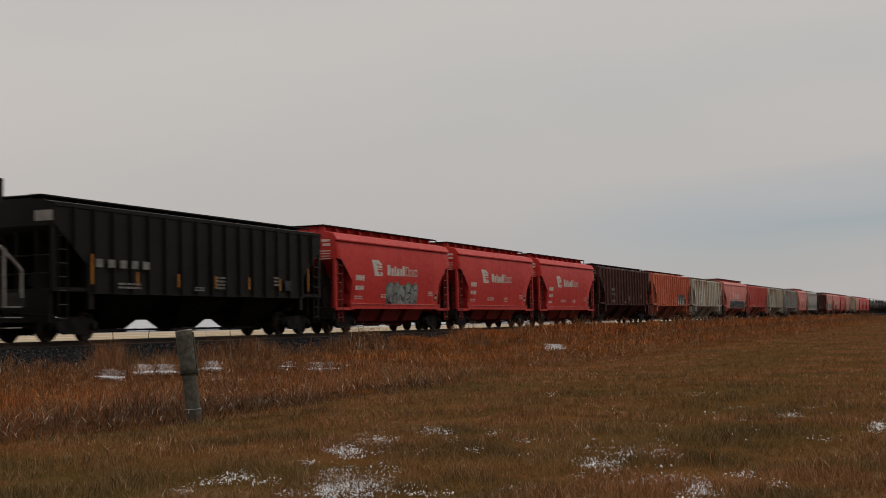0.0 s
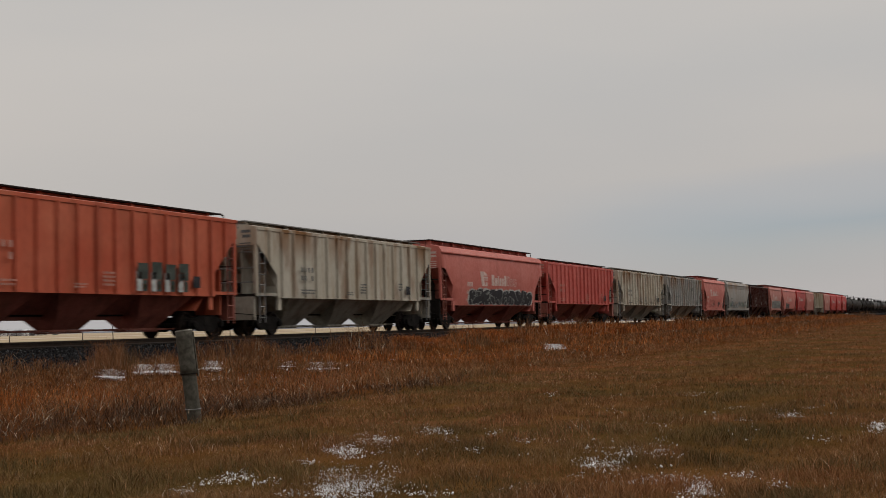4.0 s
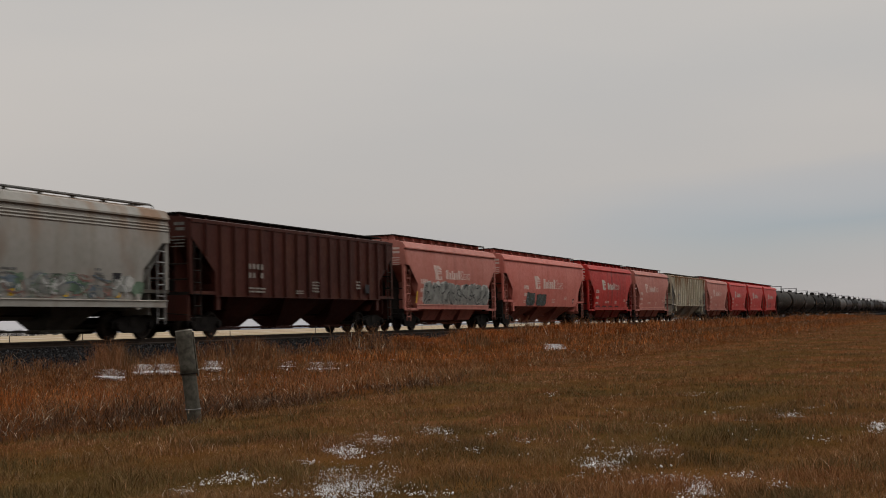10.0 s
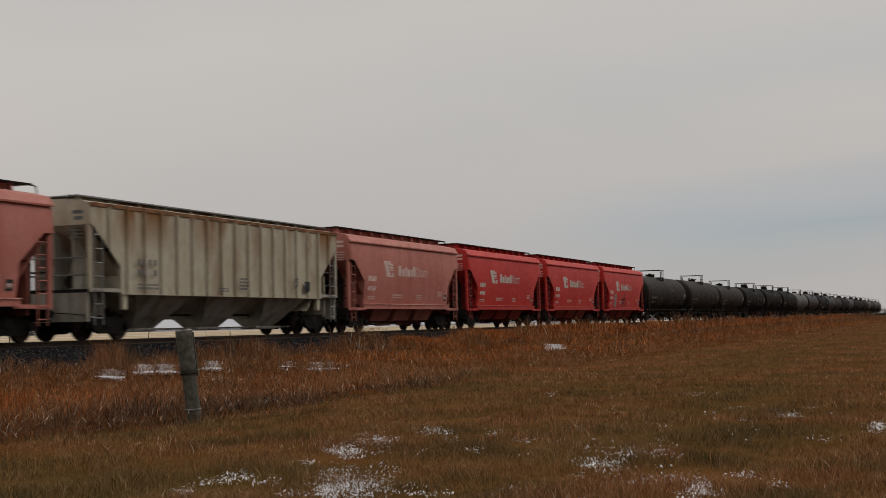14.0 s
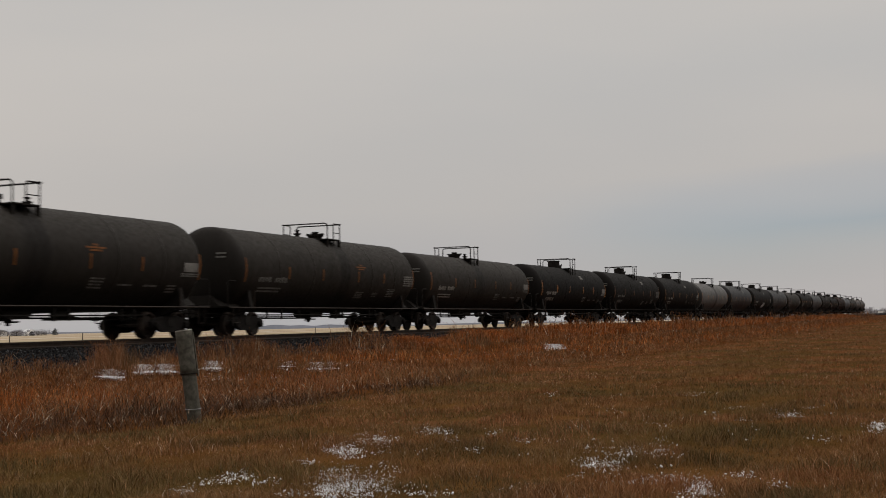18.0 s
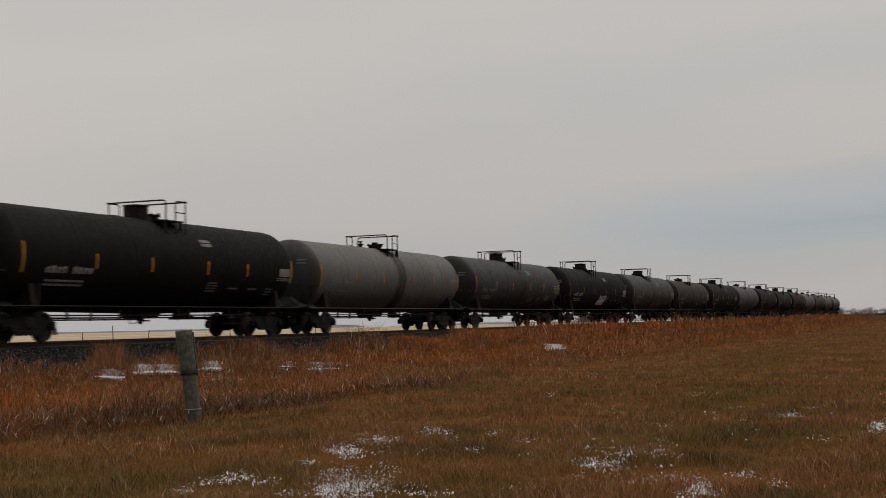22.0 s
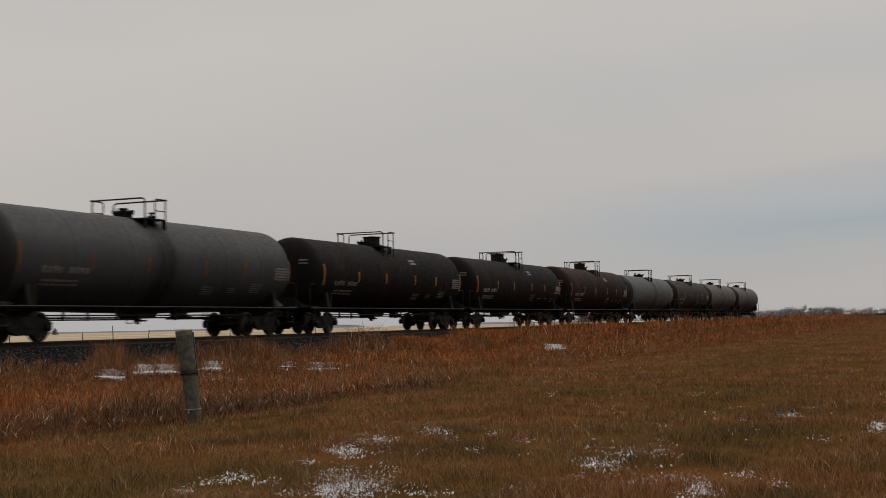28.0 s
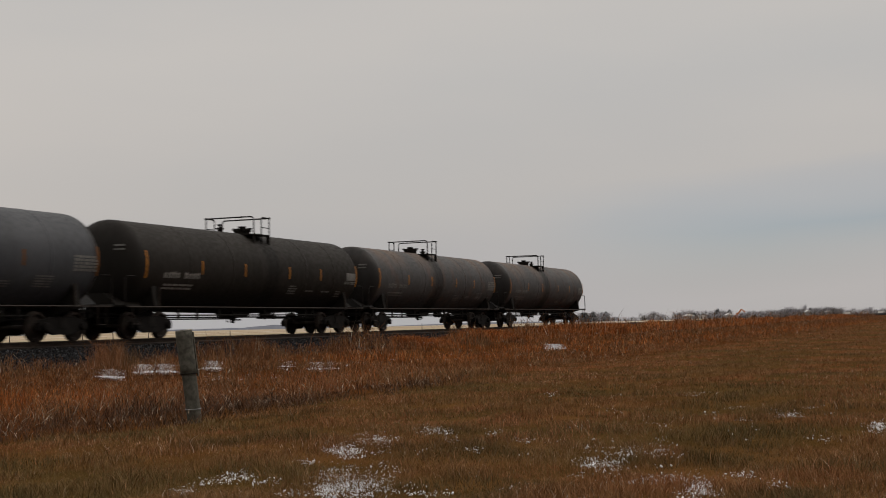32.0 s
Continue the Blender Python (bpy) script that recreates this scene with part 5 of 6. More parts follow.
SHADES = {"slate": "slate-grey oil-streaked", "black": "black", "jet": "soot-black", "blue": "blue-grey oil-streaked", "light": "grey oil-streaked", "grey": "dusty dark grey", "old": "rust-stained grey", "brown": "dark brown", "rust": "rusty brown-black"}
for i, (coat, boxed, way, shift, R) in enumerate(TANKS):
    label = SHADES[coat] + " cylindrical tank car with " + ("boxed valve housing" if boxed else "pipe railing on top") + (" and white scrawl" if i == 8 else "")
    train.append((tank_car(coat, TANK_LEN, label, boxed, i, way, R), TANK_FIRST + TANK_LEN * i + shift))


# ---- ground, track ----
LAND_Y = [-4000, -30, 9, 13, 17, 20.5, 22.8, 25.2, 27.8, 30.5, 34, 60, 300, 4000]
LAND_Z = [0.0, 0.0, 0.0, -0.12, -0.05, 0.18, 0.30, RAIL_Z - 0.20, RAIL_Z - 0.20, 0.25, 0.05, 0.0, -0.6, -1.0]


def land(x, y):
    """Height of the land: mown verge, shallow ditch, low embankment, field beyond."""
    x, y = np.asarray(x, float), np.asarray(y, float)
    z = np.interp(y, LAND_Y, LAND_Z)
    g = 0.00125 * (np.sqrt((np.minimum(x, 700) - 75) ** 2 + 1600) + (np.minimum(x, 700) - 75)) - 0.011
    near = np.exp(-((x - 30) / 70) ** 2) * np.where(y < 21, 1.0, 0.0)
    lump = 0.035 * np.sin(0.9 * x + 1.7 * np.sin(0.5 * y)) * np.sin(0.7 * y + 1.1 * np.sin(0.6 * x)) * near
    return z + g * np.clip(1 - np.abs(y - TRACK_Y) / 1500, 0, 1) + lump


def verge(x):
    """Edge between the mown verge and the tall grass of the ditch."""
    x = np.asarray(x, float)
    return 10.3 + 0.5 * np.sin(0.21 * x + 0.6) + 0.3 * np.sin(0.73 * x) - np.clip((x - 70) * 0.022, 0, 4.5)


def build_ground():
    xs = sorted(set([-3500, -1500, -700, -300, -150, -80] + list(range(-50, 60, 1)) + list(range(60, 160, 4)) + list(range(160, 700, 30)) + [760, 1000, 1500, 2500, 3500]))
    ys = sorted(set([-2500, -900, -300, -120, -60, -30] + [k * 0.8 for k in range(-25, 52)] + list(range(42, 100, 4)) + [120, 160, 220, 300, 450, 700, 1100, 1800, 2800, 4000] + [22.8, 25.2, 27.8, 30.5]))
    X, Y = np.meshgrid(xs, ys, indexing="ij")
    verts = np.stack([X, Y, land(X, Y)], -1).reshape(-1, 3)
    n = len(ys)
    faces = [(i * n + j, (i + 1) * n + j, (i + 1) * n + j + 1, i * n + j + 1) for i in range(len(xs) - 1) for j in range(n - 1)]
    me = bpy.data.meshes.new("ground")
    me.from_pydata(verts.tolist(), [], faces)
    me.polygons.foreach_set("use_smooth", [True] * len(faces))
    ob = new("ground", me)
    m, nt, p = nodes("prairie_ground")
    N, L = nt.nodes.new, nt.links.new
    near = blend(nt, noise_fac(nt, 0.9, 8), (0.070, 0.034, 0.011), (0.120, 0.056, 0.018))
    near = blend(nt, times(nt, noise_fac(nt, 0.25, 5, (1, 1, 1), 0.45, 0.6), 0.6), near, (0.060, 0.040, 0.012))
    tall = blend(nt, noise_fac(nt, 1.3, 8), (0.045, 0.017, 0.006), (0.11, 0.038, 0.010))
    stub = blend(nt, noise_fac(nt, 0.03, 6, (0.22, 1.6, 1)), (0.31, 0.25, 0.155), (0.44, 0.37, 0.26))
    stub = blend(nt, times(nt, noise_fac(nt, 0.022, 7, (0.25, 2.2, 1), 0.50, 0.58), 0.85), stub, (0.66, 0.64, 0.60))
    tilled = blend(nt, noise_fac(nt, 0.02, 6, (0.2, 1.8, 1)), (0.29, 0.226, 0.150), (0.42, 0.340, 0.242))
    tilled = blend(nt, times(nt, noise_fac(nt, 0.012, 6, (0.25, 2.2, 1), 0.54, 0.62), 0.7), tilled, (0.56, 0.52, 0.46))
    stone = blend(nt, noise_fac(nt, 14, 6), (0.010, 0.010, 0.011), (0.030, 0.029, 0.030))
    tc, sep = N("ShaderNodeTexCoord"), N("ShaderNodeSeparateXYZ")
    L(tc.outputs["Object"], sep.inputs[0])

    def step(lo, hi):
        r = N("ShaderNodeMapRange")
        r.inputs["From Min"].default_value, r.inputs["From Max"].default_value = lo, hi
        L(sep.outputs["Y"], r.inputs["Value"])
        return r.outputs["Result"]
    c = blend(nt, step(9.6, 11.5), near, tall)
    c = blend(nt, step(22.2, 23.0), c, stone)
    c = blend(nt, step(30.0, 31.0), c, stub)
    c = blend(nt, step(78.0, 100.0), c, tilled)
    L(c, p.inputs["Base Color"])
    p.inputs["Roughness"].default_value = 0.95
    p.inputs["Specular IOR Level"].default_value = 0.0
    bump(nt, p, noise_fac(nt, 18, 5), 0.6, 0.05)
    me.materials.append(m)
    return tagged(ob, "brown autumn prairie with ballast strip and pale stubble field", "ground", "", "structure")


build_ground()


def build_track():
    track = tagged(new("railway_track", None), "single railway track of steel rails on timber ties", "railway track", "", "structure")
    for y in (TRACK_Y - 0.76, TRACK_Y + 0.76):
        bm = bmesh.new()
        xs = list(range(-120, 160, 10)) + list(range(160, 1200, 40))
        prof = [(-0.07, -0.17), (0.07, -0.17), (0.07, -0.155), (0.012, -0.13), (0.012, -0.05), (0.036, -0.04), (0.036, -0.004), (0.028, 0), (-0.028, 0), (-0.036, -0.004), (-0.036, -0.04), (-0.012, -0.05), (-0.012, -0.13), (-0.07, -0.155)]
        rings = [[bm.verts.new((x, y + a, RAIL_Z + grade(x) + b)) for a, b in prof] for x in xs]
        for q, r in zip(rings, rings[1:]):
            for k in range(len(prof)):
                bm.faces.new((q[k], q[(k + 1) % len(prof)], r[(k + 1) % len(prof)], r[k]))
        bmesh.ops.recalc_face_normals(bm, faces=bm.faces)
        part("rail", bm, RAIL_M, track)
    tie = cached("tie", lambda bm: box(bm, -0.115, 0.115, -1.3, 1.3, -0.16, 0.0))
    rng = random.Random(5)
    for k in range(220):
        x = -40 + 0.55 * k
        ob = part("tie", tie, TIE_M, track)
        ob.location = (x, TRACK_Y + rng.uniform(-0.03, 0.03), RAIL_Z + grade(x) - 0.172)
        ob.rotation_euler = (0, 0, rng.uniform(-0.02, 0.02))


build_track()


def shaded(name, stops, patch=None, rough=0.8):
    """A plant or stone material whose shade differs from piece to piece, with broad patches."""
    m, nt, p = nodes(name)
    geo, ramp = nt.nodes.new("ShaderNodeNewGeometry"), nt.nodes.new("ShaderNodeValToRGB")
    e = ramp.color_ramp.elements
    e[0].position, e[0].color = stops[0][0], (*stops[0][1], 1)
    e[1].position, e[1].color = stops[-1][0], (*stops[-1][1], 1)
    for pos, col in stops[1:-1]:
        e.new(pos).color = (*col, 1)
    nt.links.new(geo.outputs["Random Per Island"], ramp.inputs["Fac"])
    c = ramp.outputs["Color"]
    for scale, lo, hi, amount, col in patch or ():
        c = blend(nt, times(nt, noise_fac(nt, scale, 4, (1, 1, 0.2), lo, hi), amount), c, col)
    nt.links.new(c, p.inputs["Base Color"])
    p.inputs["Roughness"].default_value = rough
    p.inputs["Specular IOR Level"].default_value = 0.04
    return m


SHORT_GRASS = shaded("mown_grass", [(0.0, (0.121, 0.061, 0.027)), (0.3, (0.172, 0.088, 0.038)), (0.75, (0.241, 0.117, 0.050)), (0.95, (0.322, 0.175, 0.090)), (1.0, (0.570, 0.451, 0.351))],
                     [(0.24, 0.44, 0.56, 0.80, (0.135, 0.095, 0.037)), (0.34, 0.52, 0.62, 0.60, (0.274, 0.111, 0.047)), (0.75, 0.50, 0.60, 0.80, (0.075, 0.058, 0.025)), (3.0, 0.52, 0.66, 0.35, (0.102, 0.061, 0.028)), (6.0, 0.58, 0.66, 0.35, (0.365, 0.203, 0.106))])
TAN_GRASS = shaded("dry_tan_grass", [(0.0, (0.145, 0.068, 0.033)), (0.3, (0.204, 0.096, 0.047)), (0.75, (0.281, 0.129, 0.059)), (0.95, (0.354, 0.186, 0.098)), (1.0, (0.570, 0.451, 0.360))],
                   [(0.16, 0.44, 0.58, 0.60, (0.322, 0.124, 0.049)), (0.30, 0.48, 0.60, 0.70, (0.145, 0.097, 0.043)), (0.7, 0.51, 0.62, 0.75, (0.088, 0.062, 0.028)), (3.6, 0.57, 0.66, 0.35, (0.387, 0.197, 0.098))])
TALL_GRASS = shaded("tall_dry_grass", [(0.0, (0.097, 0.040, 0.020)), (0.25, (0.151, 0.062, 0.028)), (0.5, (0.218, 0.087, 0.035)), (0.75, (0.273, 0.124, 0.052)), (0.90, (0.230, 0.140, 0.070)), (0.97, (0.338, 0.231, 0.130)), (1.0, (0.570, 0.559, 0.448))],
                    [(0.3, 0.47, 0.60, 0.55, (0.142, 0.094, 0.048)), (0.22, 0.52, 0.66, 0.45, (0.388, 0.142, 0.040)), (0.9, 0.50, 0.62, 0.6, (0.075, 0.037, 0.020)), (2.6, 0.52, 0.66, 0.5, (0.080, 0.040, 0.023)), (3.3, 0.58, 0.66, 0.40, (0.411, 0.210, 0.094))])
FOX_GRASS = shaded("rust_orange_grass", [(0.0, (0.130, 0.040, 0.014)), (0.3, (0.271, 0.078, 0.020)), (0.65, (0.437, 0.132, 0.030)), (0.92, (0.543, 0.206, 0.059)), (1.0, (0.600, 0.425, 0.212))],
                   [(0.6, 0.50, 0.62, 0.55, (0.147, 0.050, 0.020)), (2.2, 0.50, 0.64, 0.5, (0.124, 0.042, 0.017)), (3.0, 0.58, 0.66, 0.45, (0.600, 0.248, 0.085))])
DARK_WEEDS = shaded("dark_weeds", [(0.0, (0.034, 0.020, 0.014)), (0.55, (0.068, 0.040, 0.027)), (0.88, (0.105, 0.066, 0.042)), (0.96, (0.17, 0.12, 0.08)), (1.0, (0.27, 0.21, 0.15))],
                   [(0.7, 0.48, 0.62, 0.5, (0.105, 0.050, 0.024)), (2.4, 0.50, 0.64, 0.5, (0.040, 0.024, 0.016))])
SEED_HEADS = shaded("pale_seed_heads", [(0.0, (0.16, 0.12, 0.08)), (0.6, (0.30, 0.235, 0.165)), (1.0, (0.50, 0.42, 0.32))])
STONES = shaded("ballast_stone", [(0.0, (0.007, 0.007, 0.0075)), (0.8, (0.020, 0.0195, 0.0205)), (1.0, (0.10, 0.10, 0.105))], None, 0.9)
SNOW = shaded("old_snow", [(0.0, (0.62, 0.63, 0.66)), (1.0, (0.82, 0.83, 0.85))], None, 0.6)


# old snow caught in the grass, placed and turned to fit the camera's view: (x, y, length, width, turn, pieces)
DRIFTS_HOLLOW = [
    (11.05, 5.52, 0.49, 0.11, 27, 316), (12.13, 5.64, 0.39, 0.09, 25, 170), (11.91, 5.81, 0.32, 0.08, 26, 77), (9.40, 4.78, 0.36, 0.085, 27, 285), (8.49, 4.39, 0.39, 0.06, 27, 310),
    (8.72, 4.37, 0.34, 0.09, 27, 230), (8.99, 4.27, 0.32, 0.08, 25, 230), (8.54, 4.15, 0.26, 0.085, 26, 170), (9.09, 4.47, 0.26, 0.06, 26, 97), (9.89, 4.57, 0.34, 0.04, 25, 35),
    (13.87, 5.74, 0.57, 0.15, 22, 210), (14.0, 5.98, 0.34, 0.07, 23, 26), (12.79, 5.11, 0.41, 0.075, 22, 39), (10.16, 5.46, 0.29, 0.07, 28, 36),
]
DRIFTS_VERGE = [
    (9.23, 5.61, 0.33, 0.09, 31, 110), (8.94, 5.16, 0.19, 0.07, 30, 41), (8.77, 5.62, 0.19, 0.09, 33, 55), (8.15, 5.44, 0.14, 0.06, 34, 67), (8.28, 4.61, 0.16, 0.04, 29, 27), (8.57, 3.60, 0.12, 0.08, 23, 44),
    (10.85, 3.03, 0.27, 0.08, 16, 140), (10.79, 2.83, 0.27, 0.09, 15, 130), (11.61, 2.88, 0.41, 0.065, 14, 105), (11.75, 2.62, 0.31, 0.055, 13, 90), (9.92, 2.23, 0.22, 0.09, 13, 132),
    (10.07, 2.05, 0.15, 0.055, 11, 52), (9.44, 1.81, 0.39, 0.06, 11, 320), (9.11, 1.70, 0.18, 0.04, 11, 112),
]
DRIFTS_OPEN = [
    (8.89, 1.77, 0.17, 0.025, 11, 39), (10.35, 1.64, 0.15, 0.035, 9, 60), (16.54, 2.01, 0.39, 0.10, 7, 150), (18.14, 1.88, 0.23, 0.065, 6, 20), (14.48, 0.82, 0.65, 0.10, 3, 270), (13.16, 1.26, 0.24, 0.08, 5, 30),
    (20.77, 3.98, 0.64, 0.11, 11, 40), (17.96, 2.99, 0.35, 0.10, 9, 15), (16.56, 2.98, 0.40, 0.075, 10, 17), (16.97, 4.42, 0.44, 0.065, 15, 14), (12.66, 4.20, 0.26, 0.07, 18, 26), (13.66, 4.97, 0.31, 0.08, 20, 26),
    (11.61, 4.43, 0.28, 0.065, 21, 33), (20.77, 6.41, 0.68, 0.10, 17, 26), (9.75, 2.34, 0.14, 0.035, 13, 28),
]
DRIFTS_THIN = [(9.14, 3.06, 0.17, 0.06, 19, 30), (9.68, 1.32, 0.17, 0.06, 8, 30), (10.21, 2.96, 0.16, 0.04, 16, 21), (11.2, 5.3, 1.7, 0.33, 25, 99), (11.6, 2.84, 2.7, 0.64, 14, 200), (15.7, 2.6, 3.8, 1.3, 9, 130), (9.1, 4.43, 1.1, 0.41, 26, 240)]
DRIFTS = DRIFTS_HOLLOW + DRIFTS_VERGE + DRIFTS_OPEN + DRIFTS_THIN
DITCH_SNOW = [(25.3, 18.9, 0.35, 0.32, 37, 260), (27.2, 19.3, 0.28, 0.20, 35, 420), (27.7, 19.0, 0.26, 0.26, 34, 420), (30.0, 19.0, 0.28, 0.20, 32, 380), (32.9, 18.3, 0.20, 0.12, 29, 110), (31.9, 16.8, 0.32, 0.16, 28, 420), (32.8, 16.8, 0.18, 0.10, 27, 90),
              (54.6, 16.8, 0.62, 0.34, 17, 3000), (27.0, 16.5, 5.0, 2.2, 0, 45), (38.0, 17.5, 8.0, 2.5, 0, 45)]


def drifted(x, y, drifts, wide):
    """How deep a spot lies in drifted snow, 0 to 1: the grass is matted down there."""
    d = np.zeros(len(x))
    for cx, cy, a, b, turn, n in drifts:
        t = radians(turn)
        u = ((x - cx) * math.cos(t) + (y - cy) * math.sin(t)) / (a * 0.7 * wide)
        v = (-(x - cx) * math.sin(t) + (y - cy) * math.cos(t)) / (b * 0.9 * wide)
        d = np.maximum(d, min(1, n / 200 * min(1, 0.2 / (a * b))) * np.exp(-u * u - v * v))
    return d


def blades(name, x, y, h, w, lean, material, label, seed, lift=0.0):
    """Bent blades of grass as one mesh: a strip and a tip each."""
    g = np.random.default_rng(seed)
    n = len(x)
    z = land(x, y) - 0.01 + lift
    az, tilt = g.uniform(0, 2 * np.pi, n), g.uniform(0, 2 * np.pi, n)
    side = np.stack([np.cos(az), np.sin(az), np.zeros(n)], 1) * (w / 2)[:, None]
    bend = np.stack([np.cos(tilt), np.sin(tilt), np.zeros(n)], 1) * (h * lean * g.uniform(0.2, 1.0, n))[:, None]
    base = np.stack([x, y, z], 1)
    mid = base + bend * 0.35 + np.stack([np.zeros(n), np.zeros(n), h * 0.62], 1)
    tip = base + bend + np.stack([np.zeros(n), np.zeros(n), h * g.uniform(0.85, 1.05, n)], 1)
    co = np.stack([base - side, base + side, mid + side * 0.75, mid - side * 0.75, tip], 1).reshape(-1, 3)
    k = np.arange(n) * 5
    loops = np.stack([k, k + 1, k + 2, k + 3, k + 3, k + 2, k + 4], 1).reshape(-1)
    starts = np.stack([np.arange(n) * 7, np.arange(n) * 7 + 4], 1).reshape(-1)
    me = bpy.data.meshes.new(name)
    me.vertices.add(n * 5)
    me.vertices.foreach_set("co", co.astype(np.float32).ravel())
    me.loops.add(n * 7)
    me.loops.foreach_set("vertex_index", loops.astype(np.int32))
    me.polygons.add(n * 2)
    me.polygons.foreach_set("loop_start", starts.astype(np.int32))
    me.update(calc_edges=True)
    me.validate()
    me.materials.append(material)
    return tagged(new(name, me), label, "grass", "", "stuff")


def scatter(seed, tufts, per, r0, r1, spread):
    """Tufts in a wedge fitted to the camera's view, thinning out with distance."""
    g = np.random.default_rng(seed)
    r = np.exp(g.uniform(np.log(r0), np.log(r1), tufts))
    a = np.radians(g.uniform(-2.0, 47.0, tufts))
    cx, cy = np.repeat(r * np.cos(a), per), np.repeat(r * np.sin(a), per)
    s = spread * (0.5 + np.repeat(r, per) / 18)
    return cx + g.normal(0, 1, tufts * per) * s, cy + g.normal(0, 1, tufts * per) * s, np.repeat(g.uniform(0.6, 1.25, tufts), per), g


def build_grass():
    x, y, k, g = scatter(3, 58000, 12, 5.5, 360, 0.085)
    keep = y < verge(x) + g.normal(0, 0.25, len(x))
    x, y, k = x[keep], y[keep], k[keep]
    d = np.hypot(x, y)
    clump = 0.9 + 0.35 * np.sin(2.1 * x + 1.3 * y + 2.2 * np.sin(1.7 * y - 0.6 * x)) + 0.3 * np.sin(3.7 * y - 1.9 * x + 1.8 * np.sin(2.3 * x))
    h = 0.088 * k * np.clip(clump, 0.4, 1.6) * g.uniform(0.45, 1.3, len(x)) * np.clip(1.1 - d / 90, 0.75, 1) * np.clip(1 + (d - 60) / 120, 1, 2.2)
    h *= 1 - 0.40 * drifted(x, y, DRIFTS, 1.3)
    w = 0.0046 * np.maximum(1, d / 11) * g.uniform(0.7, 1.3, len(x))
    tan = g.random(len(x)) < np.clip((d - 14) / 18 + 0.35 * np.sin(0.42 * x + 1.9 * np.sin(0.35 * y)) + 0.3 * np.sin(1.1 * y - 0.3 * x), 0.05, 0.97)
    blades("mown_grass", x[~tan], y[~tan], h[~tan], w[~tan], 1.15, SHORT_GRASS, "short brown and olive autumn grass with straw blades", 4)
    blades("dry_grass", x[tan], y[tan], h[tan], w[tan], 1.15, TAN_GRASS, "short dry tan and rust-brown grass of the open verge", 5)
    g = np.random.default_rng(31)
    r, a = np.exp(g.uniform(np.log(0.6), np.log(45), 42000)), g.uniform(0, 2 * np.pi, 42000)
    x, y = r * np.cos(a), r * np.sin(a)
    keep = (y < 9.5) & ((a > np.radians(46)) & (a < np.radians(358)) | (r < 5.5))
    x, y = x[keep], y[keep]
    blades("roadside_grass", x, y, 0.10 * g.uniform(0.4, 1.5, len(x)), 0.008 * np.maximum(1, np.hypot(x, y) / 8) * g.uniform(0.7, 1.3, len(x)), 1.25, SHORT_GRASS, "short brown and olive autumn grass beside the road", 33)
    x, y, k, g = scatter(7, 17500, 11, 13, 420, 0.10)
    edge = verge(x)
    keep = (y > edge - 0.2) & (y < 22.9 + np.clip((x - 30) * 0.05, -0.4, 0.9) + np.clip((x - 56) * 0.03, 0, 0.9) + 0.35 * np.sin(0.8 * x) + g.normal(0, 0.25, len(x)))
    x, y, k, edge = x[keep], y[keep], k[keep], edge[keep]
    d = np.hypot(x, y)
    wave = np.clip(0.85 + 0.5 * np.sin(0.55 * x + 1.4 * np.sin(0.4 * y)) * np.sin(0.6 * y + 0.5), 0.45, 1.35)
    rise = 0.30 * np.clip((y - 20.0) / 2.5, 0, 1) * np.clip((x - 31) / 6, 0, 1) + 0.50 * np.clip((y - 20.8) / 1.5, 0, 1) * np.clip((x - 52) / 30, 0, 1)
    h = (0.40 + rise) * k * wave * g.uniform(0.5, 1.2, len(x))
    h *= np.where(x > 24, np.clip(0.30 + (y - edge) / 6 + np.clip((40 - x) / 16, 0, 1), 0.30, 1), 1)
    h *= 1 - 0.4 * drifted(x, y, DITCH_SNOW, 1.5)
    dark = (y < edge + 2.3 + 0.5 * np.sin(0.9 * x) + g.normal(0, 0.35, len(x))) & (x < 24 + 3 * np.sin(1.3 * y) + g.normal(0, 1.0, len(x)))
    w = 0.0056 * np.maximum(1, d / 16) * g.uniform(0.6, 1.3, len(x))
    # rust-orange grass fills the wet foot of the ditch and, farther on, the lower bank
    low = np.exp(-((y - 15.6 + 0.10 * (x - 20)) / 2.1) ** 2) * np.clip((34 - x) / 10, 0, 1) + 0.95 * np.exp(-((y - 16.5 + 0.04 * (x - 60)) / 4.0) ** 2) * np.clip((x - 30) / 14, 0, 1)
    tan = ~dark & (x > 26) & (g.random(len(x)) < np.clip(1.15 - (y - edge) / 5.5, 0, 0.9))
    dark |= (x < 31) & (y > 17.4) & (g.random(len(x)) < 0.40 * np.clip((31 - x) / 5, 0, 1))
    fox = ~dark & ~tan & (g.random(len(x)) < low * (0.62 + 0.55 * np.sin(0.5 * x + 1.1 * np.sin(0.7 * y))))
    rest = ~dark & ~fox & ~tan
    blades("tall_grass", x[rest], y[rest], h[rest], w[rest], 0.95, TALL_GRASS, "tall brown and rust-red dry grass in the ditch", 8)
    blades("bank_foot_grass", x[tan], y[tan], 0.8 * h[tan], w[tan], 1.4, TAN_GRASS, "tan grass where the verge meets the ditch", 12)
    blades("fox_grass", x[fox], y[fox], 0.85 * h[fox], w[fox], 0.95, FOX_GRASS, "rust-orange dry grass in the wet foot of the ditch", 11)
    blades("dark_weeds", x[dark], y[dark], h[dark] * 0.70, w[dark], 1.6, DARK_WEEDS, "dark withered weeds along the mown edge", 9)
    # dead leaves and seed heads, bent every way, that mat the upper half of the stand
    up = h * g.uniform(0.25, 0.85, len(x))
    lx, ly = x + g.normal(0, 0.12, len(x)), y + g.normal(0, 0.12, len(x))
    some = rest & (g.random(len(x)) < 0.8)
